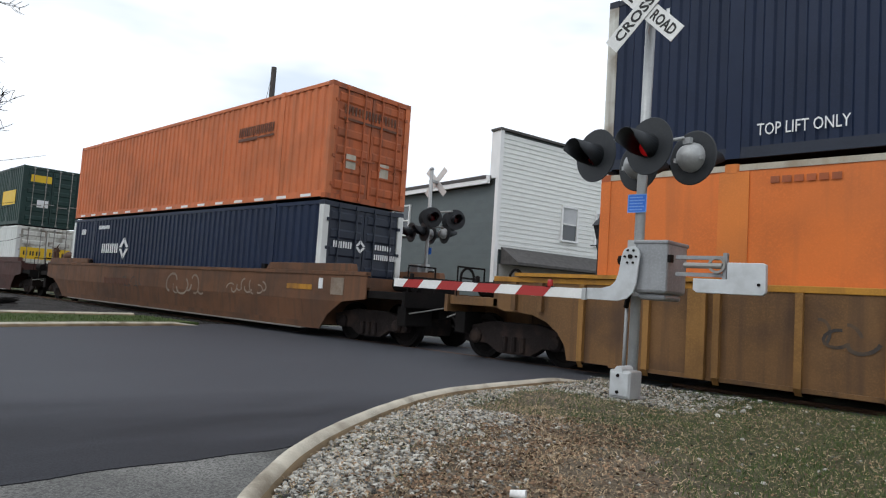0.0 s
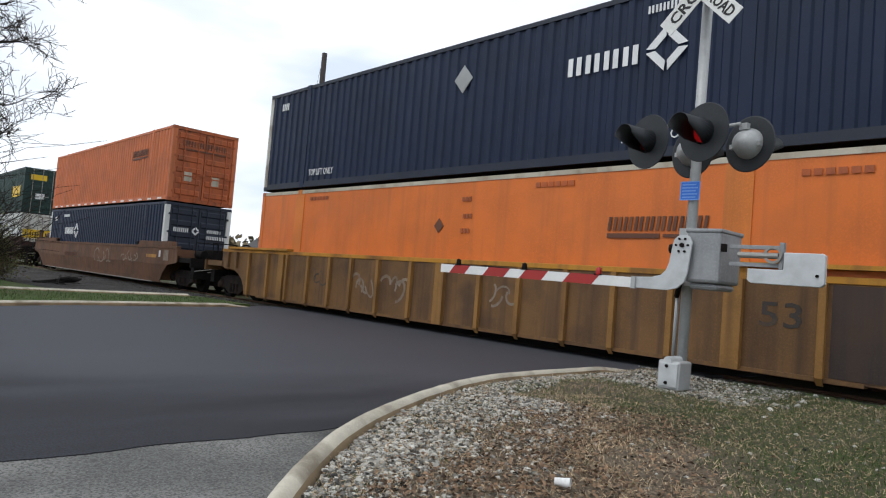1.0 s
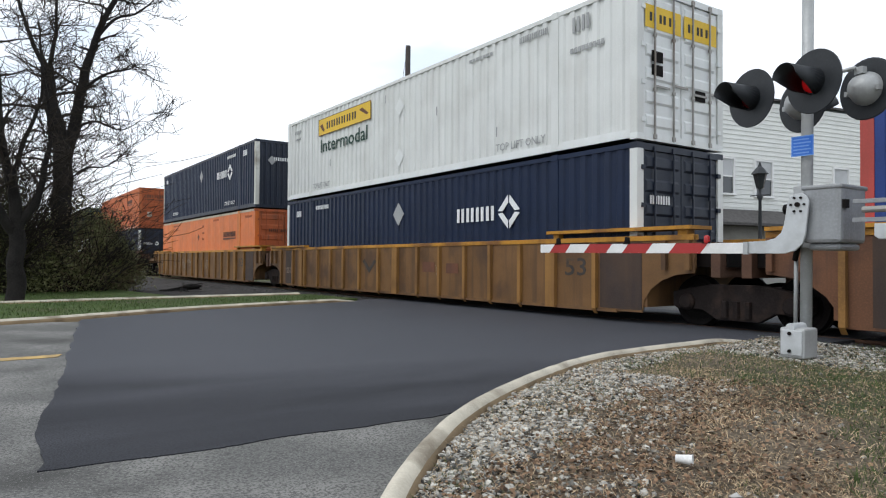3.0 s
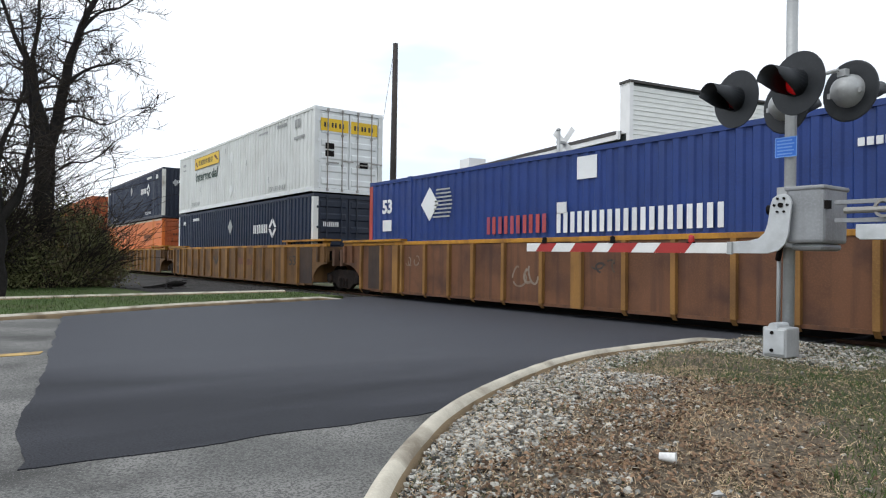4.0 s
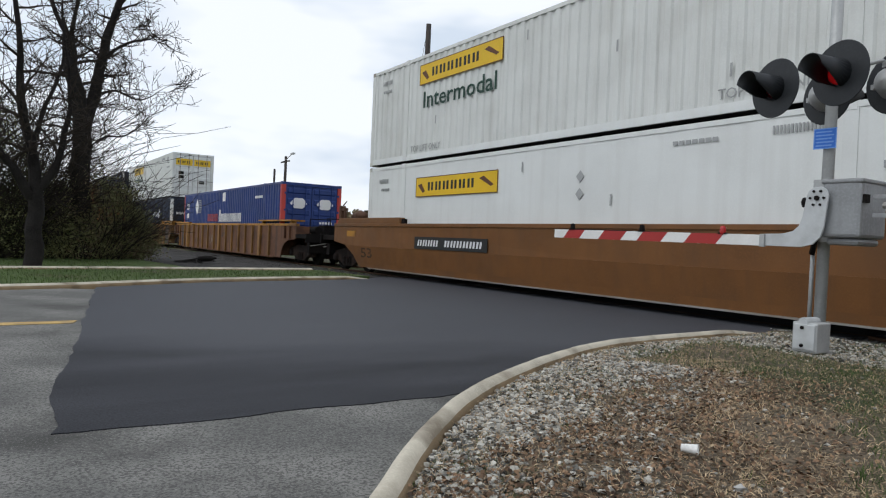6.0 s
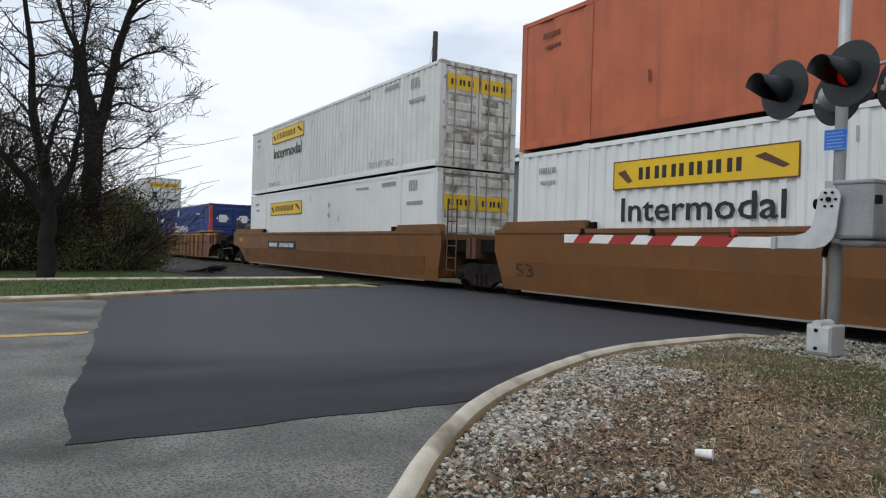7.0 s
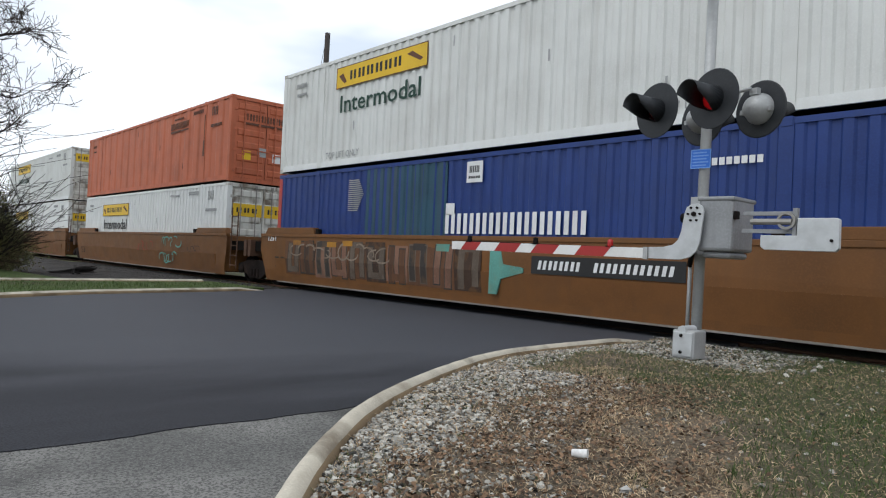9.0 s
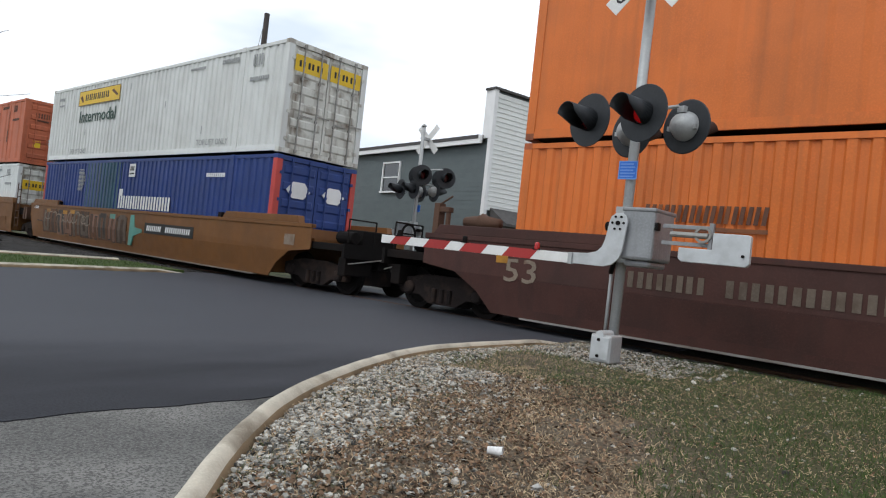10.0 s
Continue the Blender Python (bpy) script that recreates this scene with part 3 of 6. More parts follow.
house = thing("shop_building", BLD, "white clapboard false-front building with slate grey side walls", "building")
LEN, TOP, BASE = 21.2, 8.1, 3.2
core = Shape().box(0.12, LEN - 0.05, 0.06, 14.0, -0.1, 6.05)
core.box(0.05, LEN - 0.03, 0.06, 0.42, 6.0, TOP - 0.03)
part("wall", core, "grey_wall", house, "plain grey wall core behind the boards")
bl = Shape()
bl.add([(0.1, -0.035, 0), (LEN, -0.035, 0), (LEN, -0.005, 0.198), (0.1, -0.005, 0.198), (0.1, 0.07, 0), (LEN, 0.07, 0), (LEN, 0.07, 0.198), (0.1, 0.07, 0.198)],
       [(0, 1, 2, 3), (0, 4, 5, 1), (3, 2, 6, 7), (0, 3, 7, 4), (1, 5, 6, 2)])
bl = bl.mesh("clapboard", MAT["siding"])
n_boards = int((TOP - BASE) / 0.19)
for i in range(n_boards):
    part("clapboard", bl, "siding", house, at=pose(0, 0, BASE + i * 0.19))
sb = Shape()
sb.add([(-0.012, 0.12, 0), (-0.012, 14.0, 0), (-0.004, 14.0, 0.198), (-0.004, 0.12, 0.198), (0.13, 0.12, 0), (0.13, 14, 0), (0.13, 14, 0.198), (0.13, 0.12, 0.198)],
       [(1, 0, 3, 2), (0, 1, 5, 4), (3, 7, 6, 2), (0, 4, 7, 3), (1, 2, 6, 5)])
sb = sb.mesh("grey_board", MAT["grey_wall"])
for i in range(31):
    part("clapboard", sb, "grey_wall", house, at=pose(0, 0, -0.05 + i * 0.19))
part("parapet_cap", Shape().box(-0.12, LEN + 0.08, -0.12, 0.5, TOP - 0.04, TOP + 0.05), "shingle", house, "thin dark metal parapet cap")
part("corner_board", Shape().box(-0.07, 0.12, -0.07, 0.12, 0, TOP - 0.04), "trim", house)
part("corner_board", Shape().box(LEN - 0.1, LEN + 0.04, -0.07, 0.1, 2.0, TOP - 0.04), "trim", house)
part("corner_board", Shape().box(-0.05, 0.02, 0.12, 0.5, 6.1, TOP - 0.04), "trim", house)
part("fascia", Shape().box(-0.32, -0.2, 0.3, 14.2, 5.86, 6.18), "trim", house)
part("roof", Shape().add([(-0.34, 0.42, 6.2), (-0.34, 14.2, 6.2), (8.0, 14.2, 7.0), (8.0, 0.42, 7.0), (21.2, 14.2, 6.2), (21.2, 0.42, 6.2), (-0.34, 0.42, 6.05), (-0.34, 14.2, 6.05), (21.2, 14.2, 6.05), (21.2, 0.42, 6.05)],
     [(0, 3, 2, 1), (3, 5, 4, 2), (6, 7, 8, 9), (0, 1, 7, 6), (1, 2, 4, 8, 7), (5, 9, 8, 4), (0, 6, 9, 5, 3)]), "shingle", house, "low dark shingle roof")
part("awning", Shape().add([(0.3, -0.06, 3.3), (LEN, -0.06, 3.3), (LEN, -1.1, 2.68), (0.3, -1.1, 2.68), (0.3, -0.06, 2.6), (LEN, -0.06, 2.6), (LEN, -1.1, 2.58), (0.3, -1.1, 2.58)],
     [(0, 3, 2, 1), (4, 5, 6, 7), (2, 3, 7, 6), (0, 4, 7, 3), (1, 2, 6, 5)]), "shingle", house, "dark shingled pent roof over the shop front")
part("shop_front", Shape().box(0.25, LEN, -0.05, 0.06, 0, 2.62), "concrete", house)
for i, (a, b, z0, z1) in enumerate(((3.78, 4.68, 3.95, 5.38), (6.0, 6.95, 3.92, 5.38), (10.95, 11.9, 4.0, 5.36), (12.9, 13.85, 4.0, 5.36), (15.4, 16.05, 3.9, 5.25), (17.5, 18.45, 3.95, 5.35), (19.75, 20.65, 3.9, 5.5))):
    sash_window(house, a, b, z0, z1, 0.1, blind=0.8 if i in (0, 1, 2, 3, 5) else 0.2)
sash_window(house, -7.6, -6.25, 4.0, 5.35, 0.1, turn=pose(0, 0, 0, 0, 0, -90))
part("vent_box", Shape().box(0.5, 1.6, 14.2, 15.4, 6.0, 7.0), "trim", house, "white rooftop box")

mill = thing("brick_building", BLD @ pose(23.3, 0, 0), "red brick three-storey building with a corbelled cornice", "building")
part("wall", Shape().box(0, 26, 0, 12, -0.1, 9.9), "brick", mill)
part("rear_wing", Shape().box(-0.05, 8, 2.2, 16, -0.1, 9.2), "brick", mill)
part("wing_roof", Shape().box(-0.3, 8, 2.1, 16.2, 9.2, 9.35), "shingle", mill)
part("cornice", Shape().box(-0.1, 26, -0.32, 0.4, 10.12, 10.35).box(-0.05, 26, -0.2, 0.4, 9.9, 10.12), "brick", mill)
br = Shape().box(0, 0.22, -0.28, 0, 9.62, 10.1).mesh("bracket", MAT["brick"])
for i in range(40):
    part("bracket", br, "brick", mill, at=pose(0.1 + i * 0.62, 0, 0))
for row, (z0, z1) in enumerate(((7.75, 9.35), (5.3, 6.95), (2.6, 4.4))):
    for i in range(11):
        x = 1.25 + i * 1.9
        sash_window(mill, x + 0.12, x + 0.84, z0 + 0.05, z1 - 0.05, 0.06, blind=0.9 if (i * 3 + row) % 5 == 0 else 0.3)

# utility poles
def utility_pole(x, y, h, r, arm=False):
    t = thing("utility_pole", pose(x, y, 0), "dark weathered wooden utility pole" + (" with a crossarm" if arm else ""), "utility pole", "utility poles")
    part("shaft", Shape().lathe((0, 0, -0.2), (0.006, 0.004, 1), [(0, 0), (0, r * 1.15), (h * 0.5, r), (h + 0.2, r * 0.78), (h + 0.2, 0)], 12), "pole_wood", t, smooth=True)
    if arm:
        part("crossarm", Shape().box(-1.1, 1.1, -0.06, 0.06, h - 0.6, h - 0.48), "pole_wood", t)
        part("lamp_arm", Shape().tube((0, 0, h - 0.4), (1.9, 0, h + 0.1), 0.03), "rod", t)
        part("luminaire", Shape().box(1.6, 2.3, -0.12, 0.12, h + 0.02, h + 0.16), "alu", t)
    else:
        part("guy_wire", Shape().tube((-0.1, 0, h - 0.7), (-1.9, 0.6, h - 3.2), 0.009, n=5), "iron", t)
    return t


utility_pole(-27.2, 16.8, 11.2, 0.155)
utility_pole(-65.0, 24.3, 8.9, 0.16, True)
utility_pole(-70.6, 25.2, 8.1, 0.14)

# black lantern post before the shop building
post = thing("street_lamp", pose(-11.0, 18.95, 0), "black cast-iron lantern street lamp", "street lamp")
part("post", Shape().lathe((0, 0, 0), (0, 0, 1), [(0, 0), (0, 0.16), (0.5, 0.14), (0.6, 0.07), (2.9, 0.045), (3.0, 0.09), (3.1, 0.05), (3.25, 0.05)], 12), "signal_black", post, smooth=True)
part("lantern", Shape().lathe((0, 0, 3.25), (0, 0, 1), [(0, 0), (0, 0.1), (0.42, 0.2), (0.42, 0)], 6), "window", post)
part("lantern_cap", Shape().lathe((0, 0, 3.67), (0, 0, 1), [(0, 0.25), (0.16, 0.13), (0.22, 0.06), (0.34, 0.02), (0.36, 0)], 6), "signal_black", post)
part("ladder_bar", Shape().tube((-0.3, 0, 3.05), (0.3, 0, 3.05), 0.018), "signal_black", post)


# ================= crossing signals =================
LAMP_TURN = pose(0, 0, 0, 0, 0, -14)


def lamp_unit(parent, x, y, z, facing, lit, turn=LAMP_TURN):
    """One flasher: round background, hood, lens, rear housing. facing: -1 towards -y, 1 towards +y."""
    f = facing
    bg = part("lamp_background", Shape().lathe((x, y, z), (0, f, 0), [(-0.006, 0), (-0.006, 0.292), (0.0, 0.305), (0.008, 0.3), (0.008, 0)], 32), "signal_black", parent, "round black lamp background", at=turn)
    n = 20
    hood = Shape()
    vs, fs = [], []
    for k, (d, r, cut) in enumerate(((0.0, 0.128, 0.98), (0.17, 0.130, 0.74), (0.37, 0.135, 0.47))):
        for i in range(n + 1):
            a = math.pi / 2 + (i / n - 0.5) * 2 * math.pi * cut
            vs.append((x + r * math.cos(a), y + f * (d + 0.008), z + r * math.sin(a)))
    for k in range(2):
        fs += [(k * (n + 1) + i, k * (n + 1) + i + 1, (k + 1) * (n + 1) + i + 1, (k + 1) * (n + 1) + i) for i in range(n)]
    hood.add(vs, fs)
    h = part("hood", hood, "signal_black", bg, smooth=True)
    md = h.modifiers.new("thickness", "SOLIDIFY")
    md.thickness = 0.006
    part("lens", Shape().lathe((x, y + f * 0.01, z), (0, f, 0), [(0.0, 0.108), (0.03, 0.1), (0.055, 0.06), (0.062, 0)], 24), "lens" if lit else "lens_dim", bg, "lit red lens" if lit else "dark red lens", smooth=True)
    part("housing", Shape().lathe((x, y - f * 0.006, z), (0, -f, 0), [(0, 0.165), (0.03, 0.165), (0.06, 0.15), (0.13, 0.12), (0.17, 0.07), (0.185, 0)], 24), "alu", bg, "silver domed lamp housing", smooth=True)
    part("clamp", Shape().box(x - 0.045, x + 0.045, y - f * 0.10 - 0.03, y - f * 0.10 + 0.03, z + 0.135, z + 0.205), "alu", bg)
    for dx in (-0.168, 0.168):
        part("latch", Shape().box(x + dx - 0.018, x + dx + 0.018, y - f * 0.07 - 0.02, y - f * 0.07 + 0.02, z - 0.05, z), "alu", bg)


def crossbuck(parent, z, y, facing):
    """Two crossed white blades with black words."""
    for k, (ang, words) in enumerate(((45, ("CROSSING",)), (-45, ("RAIL", "ROAD")))):
        m = pose(0.07, y - facing * 0.012 * k, z, 0, -ang, 0) if facing < 0 else pose(0, y + 0.012 * k, z, 0, ang, 180)
        bl_ = part("crossbuck_blade", Shape().box(-0.55, 0.55, -0.004, 0.004, -0.1, 0.1), "arm_white", parent, "white crossbuck blade with black words", bevel=0.003, at=m)
        if len(words) == 1:
            lettering(words[0], 0.165, "black_print", bl_, pose(-0.45, -0.006, -0.055), 0.004, 0.9)
        else:
            lettering(words[0], 0.165, "black_print", bl_, pose(-0.50, -0.006, -0.055), 0.004, 0.33)
            lettering(words[1], 0.165, "black_print", bl_, pose(0.14, -0.006, -0.055), 0.004, 0.36)


def crossing_signal(m, label, arm_len, near):
    t = thing("crossing_signal", m, label, "crossing signal", "crossing signals")
    part("mast", Shape().tube((0, 0, -0.05), (0, 0, 4.62), 0.056, n=16), "alu", t, "silver painted steel mast", smooth=True)
    part("mast_cap", Shape().lathe((0, 0, 4.62), (0, 0, 1), [(0, 0.075), (0.03, 0.075), (0.07, 0.03), (0.08, 0)], 14), "alu", t, smooth=True)
    part("base_flange", Shape().lathe((0, 0, -0.45), (0, 0, 1), [(0, 0), (0, 0.14), (0.46, 0.13), (0.47, 0)], 16), "concrete", t)
    bx = part("junction_box", Shape().box(-0.11, 0.14, -0.30, -0.04, 0.0, 0.30), "alu", t, "silver cast junction box at the mast foot", bevel=0.018)
    part("lid", Shape().box(-0.09, 0.12, -0.315, -0.30, 0.03, 0.28), "alu_bright", bx, bevel=0.01)
    for dx, dz in ((0.0, 0.245), (0.0, 0.07)):
        part("bolt", Shape().tube((dx, -0.33, dz), (dx, -0.31, dz), 0.018, n=8), "iron", bx)
    part("lug", Shape().tube((0.0, -0.31, 0.30), (0.0, -0.06, 0.30), 0.045, n=14), "alu_bright", bx)
    part("conduit", Shape().tube((-0.115, 0.02, 0.2), (-0.115, 0.02, 1.15), 0.022, n=8).tube((-0.115, 0.02, 0.2), (-0.1, -0.1, 0.15), 0.022, n=8), "alu", t, smooth=True)
    # lamps on their crossarms
    lz = 2.67
    for y in (-0.36, 0.36):
        part("crossarm", Shape().tube((-0.38, y * 0.52, lz + 0.19), (0.38, y * 0.52, lz + 0.19), 0.02, n=8).tube((0, y * 0.52, lz + 0.19), (0, 0, lz + 0.19), 0.02, n=8), "alu", t, smooth=True, at=LAMP_TURN)
        for x in (-0.38, 0.38):
            lamp_unit(t, x, y, lz, -1 if y < 0 else 1, x > 0)
    if not near:
        side = pose(-0.55, 0, 0, 0, 0, 58)
        part("side_arm", Shape().tube((0, 0, lz + 0.62), (-0.95, 0, lz + 0.62), 0.025, n=8), "alu", t, smooth=True)
        for x, f in ((-0.36, -1), (0.36, -1), (-0.36, 1), (0.36, 1)):
            lamp_unit(t, x, 0.22 * f, lz + 0.40, f, False, side)
    part("collar", Shape().tube((0, 0, lz - 0.06), (0, 0, lz + 0.24), 0.085, n=16), "alu", t, smooth=True)
    crossbuck(t, 4.28, -0.30, -1)
    part("crossbuck_bracket", Shape().box(-0.03, 0.10, -0.29, 0.0, 4.24, 4.31), "alu", t)
    sg = part("notice", Shape().box(-0.115, 0.105, -0.085, -0.078, 2.03, 2.23), "blue_sign", t, "small blue notice with white print")
    ln = Shape()
    for i in range(5):
        ln.box(-0.095, 0.06 + 0.02 * (i % 2), -0.088, -0.085, 2.19 - i * 0.034, 2.203 - i * 0.034)
    part("print", ln, "blue_print", sg)
    part("rim", Shape().box(-0.118, 0.108, -0.087, -0.084, 2.223, 2.233).box(-0.118, 0.108, -0.087, -0.084, 2.027, 2.037).box(-0.118, -0.108, -0.087, -0.084, 2.037, 2.223).box(0.098, 0.108, -0.087, -0.084, 2.037, 2.223), "blue_print", sg)
    # gate mechanism
    mech = part("gate_mechanism", Shape().box(0.10, 0.47, -0.29, 0.22, 1.14, 1.69).box(0.13, 0.44, -0.24, 0.18, 1.07, 1.14), "mech", t, "silver gate mechanism housing", bevel=0.045)
    part("lid", Shape().box(0.09, 0.48, -0.30, 0.23, 1.655, 1.70), "mech", mech, bevel=0.015)
    part("latch", Shape().box(0.465, 0.50, -0.27, -0.20, 1.47, 1.55), "iron", mech)
    part("shaft", Shape().tube((-0.08, -0.27, 1.48), (0.1, -0.27, 1.48), 0.05, n=14), "iron", mech)
    for lo, hi in ((1.10, 1.16), (1.64, 1.72)):
        part("mount", Shape().box(-0.09, 0.09, -0.09, 0.09, lo, hi), "alu", mech)
    part("conduit_elbow", Shape().tube((-0.02, -0.12, 1.14), (-0.115, 0.0, 0.98), 0.03, n=8), "iron", mech)
    # curved arm bracket
    pts = [(0.09, 1.54), (0.065, 1.60), (0.02, 1.625), (-0.05, 1.62), (-0.1, 1.585), (-0.12, 1.53)]
    pts += [(-0.15, 1.33), (-0.18, 1.245), (-0.24, 1.19), (-0.34, 1.165), (-0.56, 1.155), (-0.56, 1.035), (-0.15, 1.035), (-0.04, 1.065), (0.03, 1.13), (0.06, 1.22)]
    pts = [(a + 0.11, b) for a, b in pts]
    pl = part("arm_bracket", Shape().prism_y(list(reversed(pts)), -0.36, -0.335), "alu_bright", t, "bright curved steel arm bracket", bevel=0.004)
    for i in range(6):
        a = i * math.pi / 3
        part("bolt", Shape().tube((0.095 + 0.065 * math.cos(a), -0.375, 1.515 + 0.075 * math.sin(a)), (0.095 + 0.065 * math.cos(a), -0.36, 1.515 + 0.075 * math.sin(a)), 0.013, n=6), "iron", pl)
    part("hub", Shape().tube((0.095, -0.38, 1.515), (0.095, -0.36, 1.515), 0.024, n=10), "iron", pl)
    # striped arm
    x0, zc, hh = -0.43, 1.09, 0.057
    arm = part("gate_arm", Shape().box(x0 - arm_len, x0, -0.372, -0.352, zc - hh, zc + hh), "arm_white", t, "white gate arm with slanted red stripes", bevel=0.003)
    part("splice", Shape().box(x0 - 0.03, x0 + 0.02, -0.385, -0.345, zc - hh - 0.008, zc + hh + 0.008), "alu", arm)
    k = arm_len / 3.32
    for a, b in ((0.53, 0.97), (1.32, 1.70), (1.98, 2.38), (2.75, 3.07)):
        xa, xb = x0 - a * k, x0 - b * k
        part("red_stripe", Shape().prism_y([(xb - 0.05, zc - hh), (xa - 0.05, zc - hh), (xa + 0.05, zc + hh), (xb + 0.05, zc + hh)], -0.3745, -0.371), "arm_red", arm)
    for a in (0.50, 1.68, 2.95):
        xl = x0 - a * k
        lamp = part("arm_lamp", Shape().lathe((xl, -0.362, zc + hh), (0, 0, 1), [(0, 0.03), (0.03, 0.035), (0.05, 0.03), (0.075, 0.032), (0.09, 0.0)], 12), "arm_lamp" if a < 1 else "iron", arm, "small red gate arm lamp" if a < 1 else "small dark gate arm lamp", smooth=True)
        part("lamp_bracket", Shape().box(xl - 0.05, xl + 0.05, -0.38, -0.345, zc + hh - 0.004, zc + hh + 0.012), "iron", lamp)
    part("arm_cable", Shape().tube((x0 + 0.1, -0.35, zc + 0.05), (x0 - arm_len * 0.9, -0.345, zc + hh + 0.008), 0.006, n=5), "iron", arm)
    # counterweight
    shift = pose(0.07, 0, 0)
    cw = part("counterweight_arm", Shape().box(0.5, 1.02, -0.30, -0.27, 1.50, 1.54).box(0.5, 1.02, -0.30, -0.27, 1.33, 1.37).box(0.98, 1.02, -0.32, -0.26, 1.30, 1.57), "mech", t, bevel=0.004, at=shift)
    part("screw", Shape().tube((0.6, -0.32, 1.44), (0.98, -0.32, 1.44), 0.03, n=10), "rod", cw)
    part("loop", Shape().lathe((0.93, -0.33, 1.45), (0, 1, 0), [(-0.01, 0.06), (-0.01, 0.085), (0.01, 0.085), (0.01, 0.06), (-0.01, 0.06)], 18), "rod", cw)
    part("counterweight", Shape().prism_y([(0.70, 1.20), (0.74, 1.17), (1.36, 1.17), (1.39, 1.20), (1.385, 1.46), (1.36, 1.475), (1.03, 1.475), (1.03, 1.31), (0.70, 1.31)], -0.335, -0.275), "alu_bright", t, "bright galvanised counterweight plate", bevel=0.006, at=shift)
    part("bolt", Shape().tube((1.33, -0.35, 1.27), (1.33, -0.33, 1.27), 0.015, n=8), "iron", cw)
    return t


crossing_signal(pose(-3.58, 7.0, 0.13, 0, 0.6, 0), "silver crossing signal with red flashers and a lowered striped gate", 3.10, True)
crossing_signal(pose(-14.4, 14.7, 0.35, 0, 0, 180), "silver crossing signal beyond the track with its gate lowered", 3.4, False)


# ================= the train =================
SPEED, GAIN = 12.669, 0.0052
FRONT = {-1: -52.75, 0: -29.15, 1: -5.65, 2: 13.98, 3: 33.81, 4: 57.46, 5: 77.0, 6: 96.59, 7: 120.19}
ROLLING, WHEELS = [], []
CL, CW, CH = 16.15, 2.60, 2.85


def run(t):
    """How far the train has gone at t seconds."""
    return SPEED * t + GAIN * t * t


def corrugated(x0, x1, z0, z1, y_out, depth, period, flip):
    """A wall in x, z whose ribs stand out to y_out; flip for the far side."""
    s = Shape()
    n = max(1, round((x1 - x0) / period))
    p = (x1 - x0) / n
    xs = []
    for i in range(n):
        b = x0 + i * p
        xs += [(b, 0), (b + 0.40 * p, 0), (b + 0.52 * p, 1), (b + 0.88 * p, 1)]
    xs.append((x1, 0))
    sg = 1 if flip else -1
    vs = [(x, y_out - sg * depth * k, z) for z in (z0, z1) for x, k in xs]
    m = len(xs)
    fs = [((j + 1, j, j + m, j + m + 1) if flip else (j, j + 1, j + m + 1, j + m)) for j in range(m - 1)]
    # closing back sheet
    yb = y_out - sg * (depth + 0.03)
    s.add(vs, fs)
    s.add([(x0, yb, z0), (x1, yb, z0), (x1, yb, z1), (x0, yb, z1)], [(0, 3, 2, 1) if not flip else (0, 1, 2, 3)])
    return s


MESHES = {}


def shared(key, make, mat):
    if (key, mat) not in MESHES:
        MESHES[key, mat] = make().mesh(key[0] if isinstance(key, tuple) else key, MAT[mat])
    return MESHES[key, mat]


H = CW / 2
STYLE = {"ribbed": (0.035, 0.28), "fluted": (0.03, 0.82), "smooth": (0.006, 1.28)}


